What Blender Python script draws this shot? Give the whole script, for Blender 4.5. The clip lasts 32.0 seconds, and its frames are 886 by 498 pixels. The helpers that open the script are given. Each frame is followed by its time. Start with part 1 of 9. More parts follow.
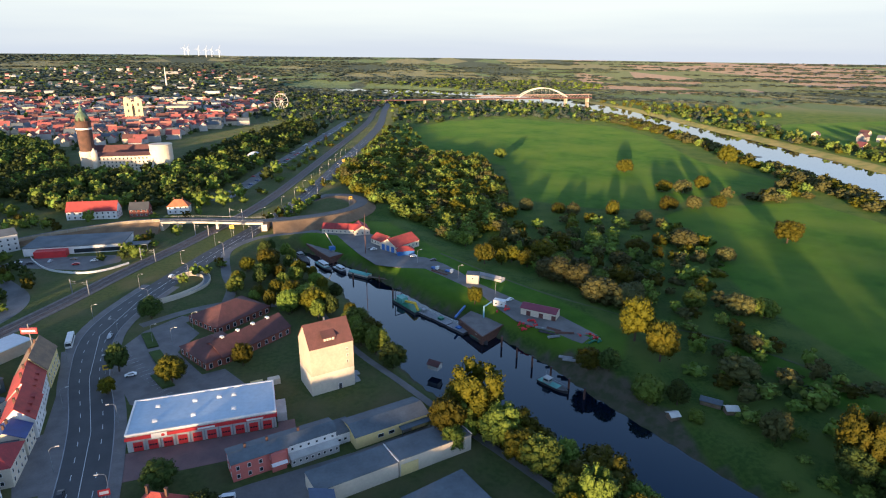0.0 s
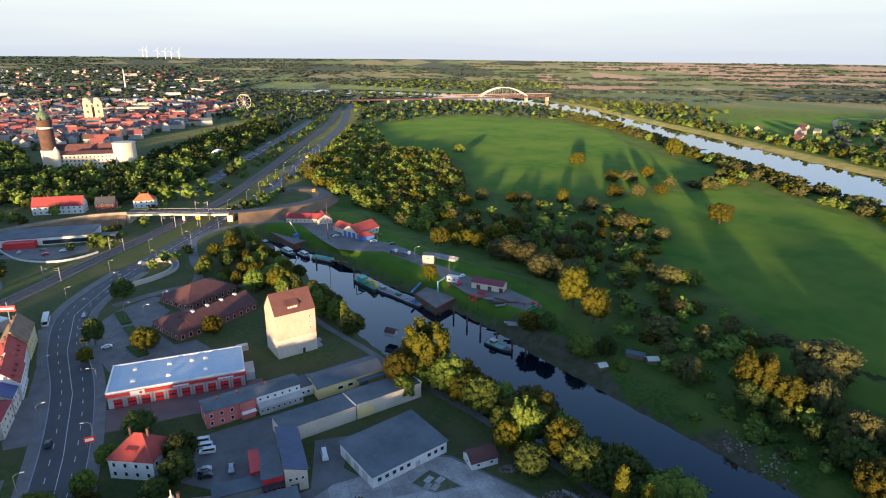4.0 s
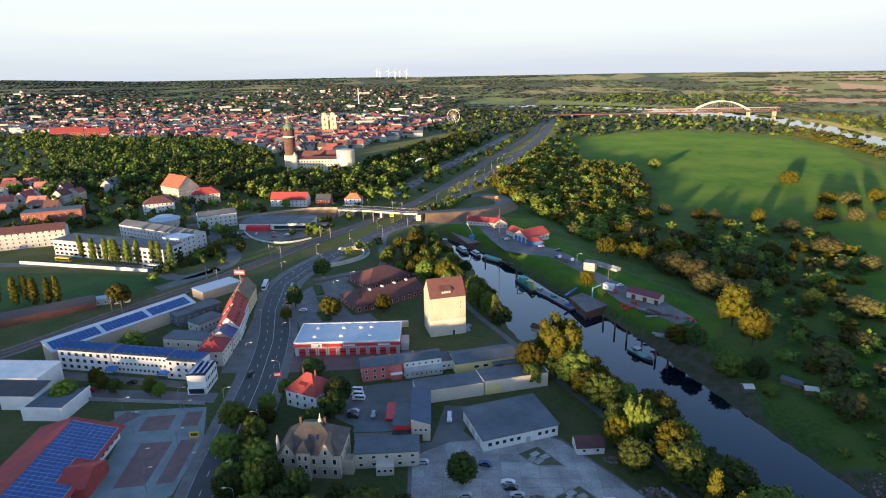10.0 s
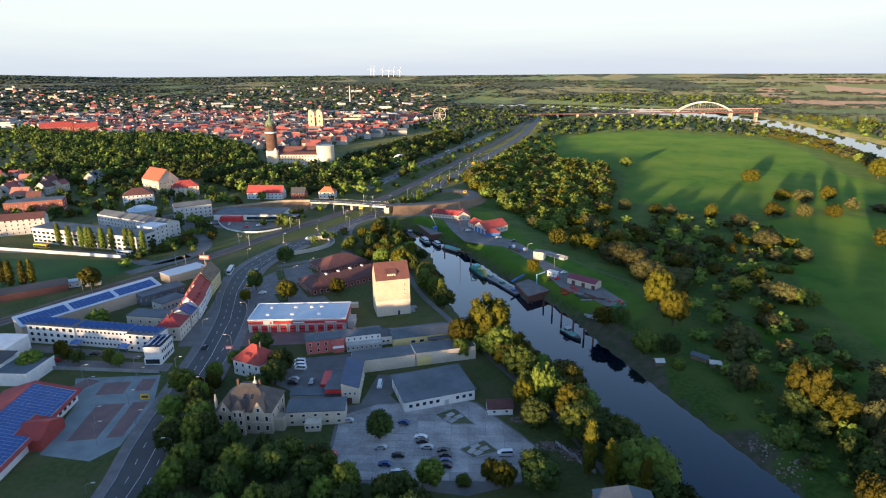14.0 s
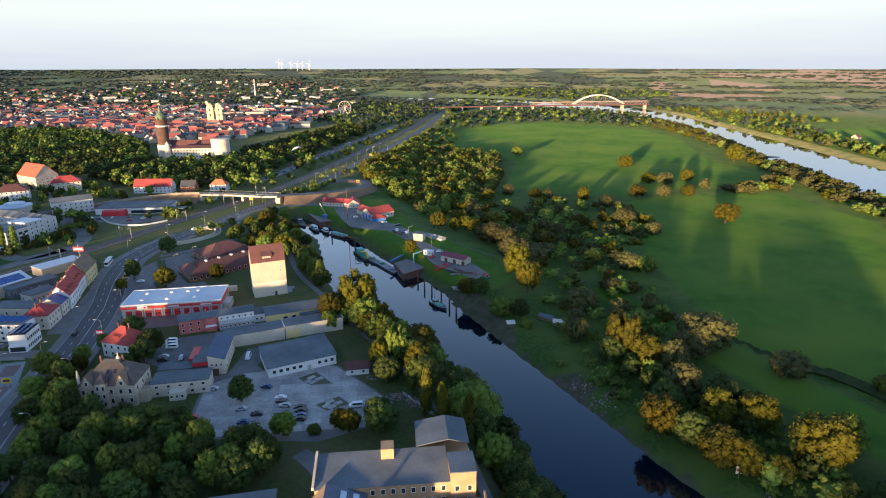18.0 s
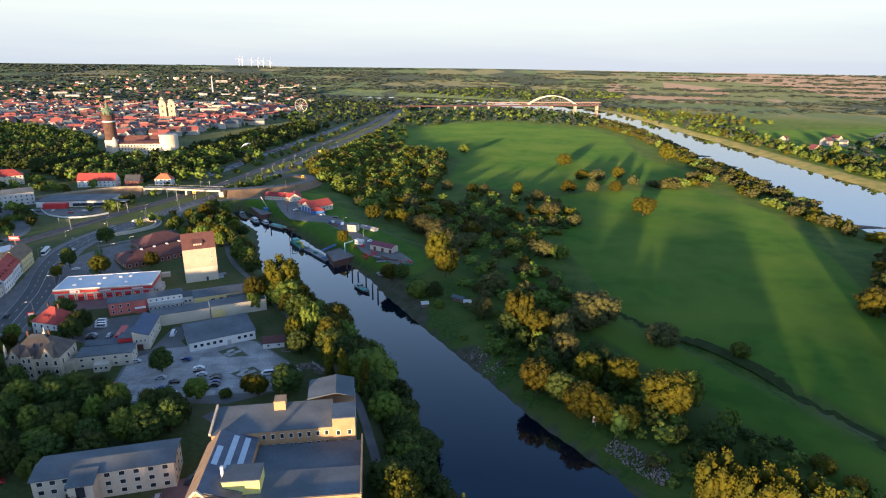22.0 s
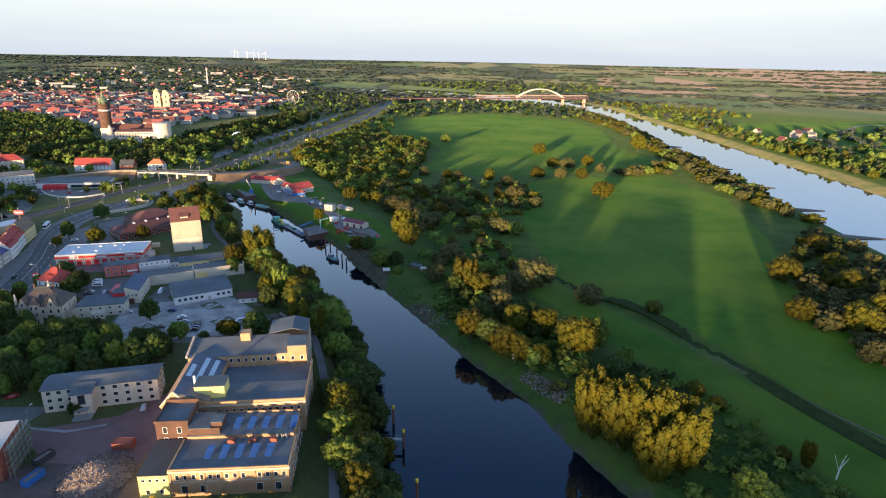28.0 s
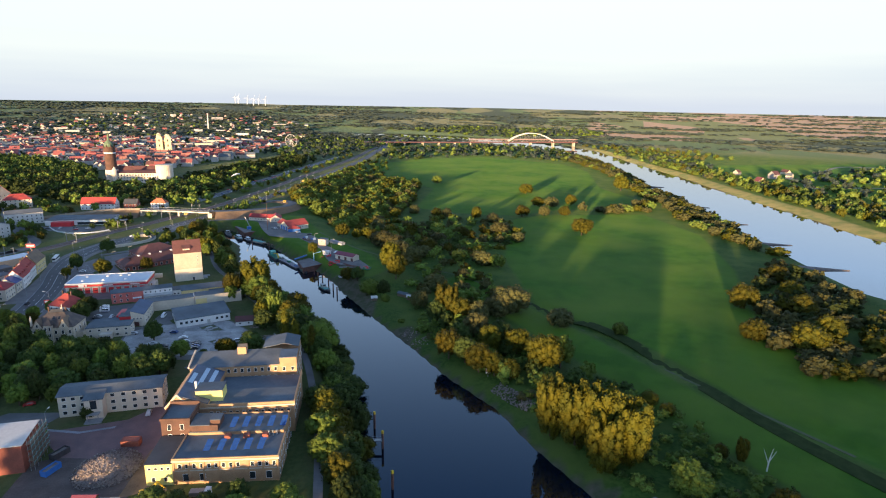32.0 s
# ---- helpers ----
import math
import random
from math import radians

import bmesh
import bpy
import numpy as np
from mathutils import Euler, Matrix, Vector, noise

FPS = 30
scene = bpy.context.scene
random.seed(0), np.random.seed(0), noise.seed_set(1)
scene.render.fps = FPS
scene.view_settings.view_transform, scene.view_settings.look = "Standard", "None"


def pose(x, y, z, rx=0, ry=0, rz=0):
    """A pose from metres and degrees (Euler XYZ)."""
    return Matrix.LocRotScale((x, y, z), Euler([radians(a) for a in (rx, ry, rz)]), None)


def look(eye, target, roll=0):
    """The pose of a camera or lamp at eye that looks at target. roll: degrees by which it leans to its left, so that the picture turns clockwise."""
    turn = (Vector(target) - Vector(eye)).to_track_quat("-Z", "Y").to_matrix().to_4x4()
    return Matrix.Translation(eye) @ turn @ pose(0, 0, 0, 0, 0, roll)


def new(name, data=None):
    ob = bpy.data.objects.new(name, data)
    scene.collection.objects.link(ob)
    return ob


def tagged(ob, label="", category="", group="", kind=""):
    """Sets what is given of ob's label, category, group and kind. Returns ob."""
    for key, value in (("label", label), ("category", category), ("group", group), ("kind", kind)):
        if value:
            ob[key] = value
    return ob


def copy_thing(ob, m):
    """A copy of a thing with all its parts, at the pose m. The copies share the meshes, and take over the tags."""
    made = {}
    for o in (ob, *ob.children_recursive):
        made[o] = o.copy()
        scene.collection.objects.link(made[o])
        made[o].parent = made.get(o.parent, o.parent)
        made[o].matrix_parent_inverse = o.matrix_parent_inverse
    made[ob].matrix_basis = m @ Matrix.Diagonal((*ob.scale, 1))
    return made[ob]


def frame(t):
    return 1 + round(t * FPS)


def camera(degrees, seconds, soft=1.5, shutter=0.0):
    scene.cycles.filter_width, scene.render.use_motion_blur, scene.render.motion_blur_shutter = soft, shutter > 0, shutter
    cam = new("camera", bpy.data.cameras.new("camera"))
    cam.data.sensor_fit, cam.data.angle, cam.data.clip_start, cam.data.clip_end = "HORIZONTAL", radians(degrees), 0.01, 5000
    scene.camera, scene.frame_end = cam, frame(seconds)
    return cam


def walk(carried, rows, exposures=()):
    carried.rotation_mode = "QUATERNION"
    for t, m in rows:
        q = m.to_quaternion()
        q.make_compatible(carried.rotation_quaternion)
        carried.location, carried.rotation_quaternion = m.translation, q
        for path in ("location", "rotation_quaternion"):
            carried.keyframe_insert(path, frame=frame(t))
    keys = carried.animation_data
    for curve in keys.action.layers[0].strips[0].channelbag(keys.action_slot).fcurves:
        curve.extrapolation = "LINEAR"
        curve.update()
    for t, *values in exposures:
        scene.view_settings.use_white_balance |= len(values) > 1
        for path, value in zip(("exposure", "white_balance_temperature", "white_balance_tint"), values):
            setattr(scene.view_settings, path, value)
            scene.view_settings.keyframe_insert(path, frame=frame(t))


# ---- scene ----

# ---- camera and its flight: seconds, eye, yaw to the left of +y, tilt up, roll ----
cam = camera(74.3, 32.0, soft=1.1)
PATH = [
    (0.0, 30.90, -196.62, 124.07, -5.469, -18.469, 0.479),
    (0.5, 31.35, -200.26, 123.97, -5.540, -18.468, 0.515),
    (1.0, 31.81, -204.03, 123.78, -5.633, -18.491, 0.469),
    (1.5, 32.31, -207.93, 123.47, -5.696, -18.454, 0.446),
    (2.0, 32.84, -211.76, 123.10, -5.766, -18.450, 0.480),
    (2.5, 33.42, -215.40, 122.68, -6.009, -18.438, 0.471),
    (4.5, 35.93, -227.40, 120.55, -9.087, -18.282, 0.292),
    (4.6, 36.09, -227.92, 120.53, -5.600, -18.226, 0.314),
    (4.7, 36.24, -228.43, 120.51, -2.000, -18.170, 0.337),
    (4.8, 36.40, -228.95, 120.49, 0.700, -18.114, 0.359),
    (4.9, 36.55, -229.46, 120.47, 1.550, -18.059, 0.381),
    (5.0, 36.70, -229.97, 120.45, 1.491, -18.003, 0.403),
    (5.1, 36.89, -230.45, 120.44, 1.600, -17.995, 0.370),
    (5.2, 37.07, -230.93, 120.44, 1.450, -17.988, 0.336),
    (5.3, 37.25, -231.41, 120.44, 1.400, -17.981, 0.302),
    (5.4, 37.43, -231.88, 120.43, 1.750, -17.974, 0.269),
    (5.5, 37.61, -232.36, 120.43, 2.587, -17.966, 0.235),
    (5.6, 37.82, -232.80, 120.44, 4.000, -17.885, 0.070),
    (5.7, 38.03, -233.23, 120.45, 5.600, -17.803, -0.096),
    (5.8, 38.24, -233.66, 120.47, 7.200, -17.721, -0.261),
    (5.9, 38.46, -234.09, 120.48, 8.800, -17.639, -0.426),
    (6.0, 38.67, -234.53, 120.49, 10.504, -17.557, -0.592),
    (6.5, 40.05, -236.39, 120.53, 11.072, -17.313, -0.586),
    (7.0, 41.81, -237.99, 120.50, 11.876, -17.084, -0.863),
    (7.5, 43.90, -239.42, 120.41, 11.898, -16.955, -1.030),
    (8.0, 46.28, -240.80, 120.30, 11.858, -16.901, -1.104),
    (8.5, 48.94, -242.22, 120.18, 11.833, -16.850, -1.189),
    (9.0, 51.87, -243.75, 120.09, 11.793, -16.822, -1.175),
    (9.5, 55.04, -245.40, 120.05, 11.764, -16.786, -1.182),
    (10.0, 58.42, -247.18, 120.04, 11.708, -16.721, -1.174),
    (10.5, 61.96, -249.07, 120.03, 11.682, -16.712, -1.199),
    (11.0, 65.63, -251.03, 120.00, 11.630, -16.718, -1.145),
    (11.5, 69.38, -253.06, 119.95, 11.589, -16.730, -1.116),
    (12.0, 73.18, -255.12, 119.90, 11.547, -16.767, -1.061),
    (12.5, 76.97, -257.23, 119.85, 11.462, -16.789, -0.969),
    (13.0, 80.67, -259.42, 119.78, 11.358, -16.807, -0.785),
    (13.5, 84.28, -261.70, 119.68, 11.301, -16.812, -0.665),
    (15.5, 97.63, -271.42, 118.63, 11.003, -16.989, -0.670),
    (16.0, 101.39, -273.79, 118.36, 10.285, -17.065, -0.727),
    (16.5, 105.29, -276.19, 118.13, 8.814, -17.143, -0.704),
    (17.0, 109.29, -278.66, 117.99, 6.307, -17.263, -0.505),
    (17.5, 113.23, -281.29, 117.97, 4.037, -17.389, -0.391),
    (18.0, 117.07, -284.05, 118.00, 3.184, -17.427, -0.332),
    (18.5, 120.81, -286.90, 118.06, 2.082, -17.472, -0.169),
    (19.0, 124.46, -289.87, 118.14, 0.892, -17.501, -0.021),
    (19.5, 128.02, -292.93, 118.27, 0.105, -17.504, 0.039),
    (20.0, 131.47, -296.07, 118.42, -0.042, -17.469, 0.202),
    (20.5, 134.80, -299.26, 118.59, -0.124, -17.456, 0.330),
    (21.0, 137.97, -302.49, 118.73, -0.191, -17.468, 0.441),
    (21.5, 140.95, -305.75, 118.83, -0.222, -17.489, 0.479),
    (22.0, 143.74, -309.03, 118.89, -0.241, -17.476, 0.541),
    (22.5, 146.32, -312.32, 118.90, -0.269, -17.512, 0.612),
    (23.0, 148.69, -315.63, 118.90, -0.251, -17.579, 0.647),
    (23.5, 150.87, -318.98, 118.92, -0.288, -17.637, 0.696),
    (24.0, 152.87, -322.39, 118.96, -0.281, -17.681, 0.750),
    (24.5, 154.73, -325.87, 119.01, -0.323, -17.770, 0.728),
    (25.0, 156.53, -329.36, 119.03, -0.338, -17.838, 0.732),
    (25.5, 158.28, -332.87, 119.01, -0.363, -17.885, 0.783),
    (27.5, 164.95, -346.78, 118.63, -0.523, -17.998, 0.863),
    (28.0, 166.32, -350.18, 118.53, -0.552, -18.054, 0.871),
    (28.5, 167.57, -353.56, 118.41, -0.577, -18.083, 0.893),
    (29.0, 168.72, -356.93, 118.30, -0.583, -18.128, 0.864),
    (29.5, 169.81, -360.32, 118.22, -0.612, -18.161, 0.930),
    (30.0, 170.85, -363.72, 118.22, -0.629, -18.209, 0.903),
    (30.5, 171.83, -367.19, 118.29, -0.654, -18.271, 0.902),
    (31.0, 172.76, -370.76, 118.43, -0.677, -17.963, 0.927),
    (31.5, 173.64, -374.52, 118.63, -0.749, -14.906, 0.830),
    (32.0, 174.45, -378.55, 118.81, -0.828, -13.918, 0.836),
]


def aim(x, y, z, yaw, tilt, roll):
    """The pose of the camera from its heading, tilt and roll in degrees."""
    a, b = radians(yaw), radians(tilt)
    ahead = Vector((-math.sin(a) * math.cos(b), math.cos(a) * math.cos(b), math.sin(b)))
    eye = Vector((x, y, z))
    return look(eye, eye + 10 * ahead, roll)


walk(cam, [(t, aim(x, y, z, yaw, tilt, roll)) for t, x, y, z, yaw, tilt, roll in PATH], [(0, 1.45, 5680, 10), (32, 1.45, 5680, 10)])

# ---- world, sun, exposure ----
SUN_HEADING, SUN_HEIGHT = 202.0, 3.4     # clockwise from +y, degrees above the horizon
world = bpy.data.worlds.new("evening_sky")
scene.world = world
world.use_nodes = True
wn = world.node_tree.nodes
sky = wn.new("ShaderNodeTexSky")
sky.sky_type = "NISHITA"
sky.sun_disc = False
sky.sun_elevation = radians(SUN_HEIGHT)
sky.sun_rotation = radians(SUN_HEADING)
sky.altitude = 100
sky.air_density, sky.dust_density, sky.ozone_density = 1.0, 0.3, 2.5
wn["Background"].inputs["Strength"].default_value = 0.15
veil = wn.new("ShaderNodeMix")                 # pale haze that thins out from the horizon upwards
veil.data_type = "RGBA"
rise = wn.new("ShaderNodeMix")                 # cream at the horizon, pale blue higher up
rise.data_type = "RGBA"
rise.inputs[6].default_value, rise.inputs[7].default_value = (2.54, 2.45, 2.1, 1), (2.85, 3.55, 4.35, 1)
way, parts_of, thin = wn.new("ShaderNodeTexCoord"), wn.new("ShaderNodeSeparateXYZ"), wn.new("ShaderNodeMapRange")
for k, value in ((1, 0.3), (2, 0.85), (3, 0.94), (4, 0.35)):
    thin.inputs[k].default_value = value
world.node_tree.links.new(way.outputs["Generated"], parts_of.inputs[0])
world.node_tree.links.new(parts_of.outputs[2], thin.inputs[0])
lift = wn.new("ShaderNodeMapRange")
lift.inputs[1].default_value, lift.inputs[2].default_value = 0.09, 0.22
world.node_tree.links.new(parts_of.outputs[2], lift.inputs[0])
world.node_tree.links.new(lift.outputs[0], rise.inputs[0])
haze = wn.new("ShaderNodeMix")                 # thin lilac-grey band of haze along the horizon
haze.data_type = "RGBA"
haze.inputs[7].default_value = (1.78, 1.84, 1.9, 1)
band = wn.new("ShaderNodeMapRange")
for k, value in ((1, 0.0), (2, 0.075), (3, 0.9), (4, 0.0)):
    band.inputs[k].default_value = value
wisps, spread, drift = wn.new("ShaderNodeTexNoise"), wn.new("ShaderNodeMapping"), wn.new("ShaderNodeMath")
wisps.inputs["Scale"].default_value, wisps.inputs["Detail"].default_value = 2.2, 4
spread.inputs["Scale"].default_value = (1.0, 1.0, 14.0)
drift.operation = "MULTIPLY_ADD"
drift.inputs[1].default_value = 0.07
world.node_tree.links.new(way.outputs["Generated"], spread.inputs["Vector"])
world.node_tree.links.new(spread.outputs[0], wisps.inputs["Vector"])
world.node_tree.links.new(wisps.outputs["Fac"], drift.inputs[0])
level = wn.new("ShaderNodeMath")
level.operation = "SUBTRACT"
level.inputs[1].default_value = 0.035
world.node_tree.links.new(parts_of.outputs[2], level.inputs[0])
world.node_tree.links.new(level.outputs[0], drift.inputs[2])
world.node_tree.links.new(drift.outputs[0], band.inputs[0])
world.node_tree.links.new(band.outputs[0], haze.inputs[0])
deep, high = wn.new("ShaderNodeMix"), wn.new("ShaderNodeMapRange")     # deepening blue towards the zenith
deep.data_type = "RGBA"
deep.inputs[7].default_value = (0.62, 0.92, 1.62, 1)
high.inputs[1].default_value, high.inputs[2].default_value = 0.28, 0.62
world.node_tree.links.new(parts_of.outputs[2], high.inputs[0])
world.node_tree.links.new(high.outputs[0], deep.inputs[0])
world.node_tree.links.new(rise.outputs[2], deep.inputs[6])
world.node_tree.links.new(deep.outputs[2], haze.inputs[6])
world.node_tree.links.new(haze.outputs[2], veil.inputs[7])
world.node_tree.links.new(thin.outputs[0], veil.inputs[0])
world.node_tree.links.new(sky.outputs[0], veil.inputs[6])
world.node_tree.links.new(veil.outputs[2], wn["Background"].inputs["Color"])
sun = new("sun", bpy.data.lights.new("sun", "SUN"))
sun.data.energy, sun.data.angle, sun.data.color = 5.6, radians(2.0), (1.0, 0.63, 0.30)
sun.matrix_basis = look((0, 0, 300), Vector((0, 0, 300)) - Vector((
    math.sin(radians(SUN_HEADING)) * math.cos(radians(SUN_HEIGHT)),
    math.cos(radians(SUN_HEADING)) * math.cos(radians(SUN_HEIGHT)),
    math.sin(radians(SUN_HEIGHT)))))
rng = np.random.default_rng(7)

# ---- materials ----
MATS = {}


def mat(name, a, b=None, scale=1.0, rough=0.8, bump=0.0, metal=0.0, fine=0.15, vary=0.0, island=0.0, spec=0.4):
    """A surface of two tones: broad stains at the given scale (per metre), fine grain, relief, and variation between pieces."""
    m = bpy.data.materials.new(name)
    m.use_nodes = True
    t, n = m.node_tree, m.node_tree.nodes
    p = n["Principled BSDF"]
    p.inputs["Roughness"].default_value, p.inputs["Metallic"].default_value = rough, metal
    p.inputs["Specular IOR Level"].default_value = spec
    b = b or tuple(0.75 * v for v in a)
    geo = n.new("ShaderNodeNewGeometry")
    broad, grain = n.new("ShaderNodeTexNoise"), n.new("ShaderNodeTexNoise")
    broad.inputs["Scale"].default_value, broad.inputs["Detail"].default_value = scale, 5
    grain.inputs["Scale"].default_value, grain.inputs["Detail"].default_value = scale * 9, 3
    for x in (broad, grain):
        t.links.new(geo.outputs["Position"], x.inputs["Vector"])
    ramp = n.new("ShaderNodeMapRange")
    ramp.inputs[1].default_value, ramp.inputs[2].default_value = 0.35, 0.65
    t.links.new(broad.outputs["Fac"], ramp.inputs[0])
    mix = n.new("ShaderNodeMix")
    mix.data_type = "RGBA"
    mix.inputs[6].default_value, mix.inputs[7].default_value = (*a, 1), (*b, 1)
    t.links.new(ramp.outputs[0], mix.inputs[0])
    hsv = n.new("ShaderNodeHueSaturation")
    t.links.new(mix.outputs[2], hsv.inputs["Color"])
    val = n.new("ShaderNodeMath")
    val.operation = "MULTIPLY_ADD"
    val.inputs[1].default_value, val.inputs[2].default_value = 2 * fine, 1 - fine
    t.links.new(grain.outputs["Fac"], val.inputs[0])
    last = val
    if vary or island:
        src = n.new("ShaderNodeObjectInfo").outputs["Random"] if vary else geo.outputs["Random Per Island"]
        k = vary or island
        more = n.new("ShaderNodeMath")
        more.operation = "MULTIPLY_ADD"
        more.inputs[1].default_value, more.inputs[2].default_value = 2 * k, 1 - k
        t.links.new(src, more.inputs[0])
        both = n.new("ShaderNodeMath")
        both.operation = "MULTIPLY"
        t.links.new(val.outputs[0], both.inputs[0])
        t.links.new(more.outputs[0], both.inputs[1])
        last = both
        hue = n.new("ShaderNodeMath")
        hue.operation = "MULTIPLY_ADD"
        hue.inputs[1].default_value, hue.inputs[2].default_value = 0.08 * k, 0.5 - 0.04 * k
        t.links.new(src, hue.inputs[0])
        t.links.new(hue.outputs[0], hsv.inputs["Hue"])
    t.links.new(last.outputs[0], hsv.inputs["Value"])
    t.links.new(hsv.outputs[0], p.inputs["Base Color"])
    if bump:
        bn = n.new("ShaderNodeBump")
        bn.inputs["Strength"].default_value, bn.inputs["Distance"].default_value = 0.6, bump
        t.links.new(grain.outputs["Fac"], bn.inputs["Height"])
        t.links.new(bn.outputs[0], p.inputs["Normal"])
    MATS[name] = m
    return m


ASPHALT = mat("asphalt", (0.068, 0.07, 0.074), (0.05, 0.052, 0.056), 0.12, 0.7, 0.01)
ASPHALT_OLD = mat("asphalt_old", (0.18, 0.175, 0.17), (0.12, 0.117, 0.114), 0.1, 0.9, 0.01)
CONCRETE = mat("concrete", (0.34, 0.34, 0.35), (0.22, 0.22, 0.23), 0.09, 0.9, 0.02, fine=0.25)
PAVING = mat("paving", (0.19, 0.178, 0.172), (0.14, 0.13, 0.128), 0.2, 0.9, 0.01, fine=0.2)
PAVING_RED = mat("paving_red", (0.20, 0.125, 0.118), (0.15, 0.10, 0.098), 0.2, 0.9, 0.01)
PAVING_GREY = mat("paving_grey", (0.22, 0.26, 0.27), (0.17, 0.20, 0.21), 0.15, 0.9, 0.01)
MARKING = mat("marking", (0.75, 0.75, 0.74), (0.6, 0.6, 0.6), 0.6, 0.7)
GRAVEL = mat("gravel", (0.20, 0.17, 0.15), (0.14, 0.12, 0.11), 0.4, 1.0, 0.06, fine=0.4)
SITE = mat("site_earth", (0.13, 0.10, 0.085), (0.09, 0.07, 0.06), 0.2, 1.0, 0.08, fine=0.35)
SOIL = mat("soil", (0.22, 0.15, 0.09), (0.15, 0.10, 0.06), 0.15, 1.0, 0.08, fine=0.3)
SAND = mat("sand", (0.32, 0.27, 0.20), (0.24, 0.20, 0.15), 0.3, 1.0, 0.04)
RUBBLE = mat("rubble", (0.25, 0.20, 0.17), (0.17, 0.14, 0.125), 0.5, 1.0, 0.1, fine=0.4, island=0.4)
STEEL_RUST = mat("rusty_steel", (0.16, 0.075, 0.05), (0.10, 0.05, 0.04), 0.8, 0.7, 0.01)
STEEL = mat("grey_steel", (0.32, 0.33, 0.34), (0.24, 0.25, 0.26), 0.5, 0.5, metal=0.5)
STEEL_DARK = mat("dark_steel", (0.06, 0.06, 0.065), (0.04, 0.04, 0.045), 0.6, 0.6)
STEEL_PALE = mat("pale_steel", (0.62, 0.60, 0.55), (0.5, 0.48, 0.44), 0.1, 0.6)
OFF_WHITE = mat("off_white_plaster", (0.58, 0.575, 0.56), (0.47, 0.465, 0.455), 0.2, 0.85)
WHITE = mat("white_paint", (0.76, 0.75, 0.73), (0.64, 0.635, 0.62), 0.25, 0.7)
CREAM = mat("cream_plaster", (0.47, 0.39, 0.30), (0.40, 0.33, 0.255), 0.12, 0.9, 0.01)
CREAM_PALE = mat("pale_cream_plaster", (0.62, 0.55, 0.44), (0.53, 0.47, 0.38), 0.12, 0.9, 0.01)
YELLOW = mat("yellow_plaster", (0.72, 0.58, 0.26), (0.62, 0.5, 0.24), 0.15, 0.9, 0.01)
GREY_WALL = mat("grey_plaster", (0.48, 0.475, 0.45), (0.37, 0.365, 0.35), 0.2, 0.9, 0.01)
STONE = mat("stone_wall", (0.55, 0.47, 0.36), (0.42, 0.36, 0.28), 0.2, 0.9, 0.03, fine=0.25)
PINK = mat("salmon_plaster", (0.58, 0.17, 0.14), (0.48, 0.14, 0.12), 0.2, 0.9, 0.01)
BRICK_YELLOW = mat("yellow_brick", (0.43, 0.275, 0.15), (0.34, 0.21, 0.115), 0.25, 0.9, 0.02, fine=0.25)
BRICK_RED = mat("red_brick", (0.28, 0.09, 0.06), (0.20, 0.07, 0.05), 0.25, 0.9, 0.02, fine=0.25)
BRICK_DARK = mat("dark_brick", (0.115, 0.062, 0.045), (0.075, 0.044, 0.034), 0.25, 0.9, 0.02, fine=0.25)
RED = mat("red_paint", (0.55, 0.035, 0.04), (0.45, 0.03, 0.035), 0.4, 0.5)
TILE_RED = mat("red_tiles", (0.36, 0.055, 0.048), (0.25, 0.045, 0.042), 0.35, 0.8, 0.03, fine=0.3, vary=0.15)
TILE_ORANGE = mat("orange_tiles", (0.46, 0.13, 0.065), (0.34, 0.10, 0.055), 0.35, 0.8, 0.03, fine=0.3, vary=0.15)
TILE_BROWN = mat("brown_tiles", (0.13, 0.055, 0.05), (0.095, 0.045, 0.04), 0.3, 0.8, 0.03, fine=0.3)
TILE_OLD = mat("weathered_tiles", (0.24, 0.17, 0.11), (0.16, 0.12, 0.09), 0.3, 0.9, 0.03, fine=0.4)
ROOF_GREY = mat("grey_roofing_felt", (0.125, 0.148, 0.17), (0.085, 0.103, 0.12), 0.12, 0.9, 0.01, fine=0.2)
ROOF_DARK = mat("dark_roofing", (0.06, 0.065, 0.075), (0.045, 0.05, 0.06), 0.15, 0.8, 0.01)
ROOF_PALE = mat("pale_roof_foil", (0.46, 0.55, 0.63), (0.40, 0.49, 0.58), 0.08, 0.6)
ROOF_BLUE = mat("blue_roof", (0.03, 0.06, 0.22), (0.03, 0.05, 0.16), 0.3, 0.5)
SOLAR = mat("solar_panel", (0.03, 0.085, 0.28), (0.024, 0.065, 0.22), 0.5, 0.2, spec=0.6)
COPPER = mat("green_copper", (0.13, 0.20, 0.11), (0.10, 0.13, 0.08), 0.3, 0.7)
GLASS = mat("window_glass", (0.03, 0.04, 0.05), (0.02, 0.025, 0.03), 0.5, 0.06, spec=0.8)
FRAME = mat("white_frame", (0.75, 0.74, 0.72), (0.68, 0.67, 0.65), 1.0, 0.6)
YELLOW_PAINT = mat("yellow_paint", (0.75, 0.50, 0.03), (0.65, 0.42, 0.03), 0.5, 0.5)
BLUE_PAINT = mat("blue_paint", (0.05, 0.16, 0.45), (0.04, 0.13, 0.38), 0.5, 0.5)
GREEN_PAINT = mat("green_paint", (0.03, 0.20, 0.12), (0.03, 0.15, 0.09), 0.5, 0.5)
TURQUOISE = mat("turquoise_deck", (0.16, 0.42, 0.36), (0.12, 0.34, 0.30), 0.4, 0.6)
RUBBER = mat("black_rubber", (0.02, 0.02, 0.02), (0.015, 0.015, 0.015), 2.0, 0.9)
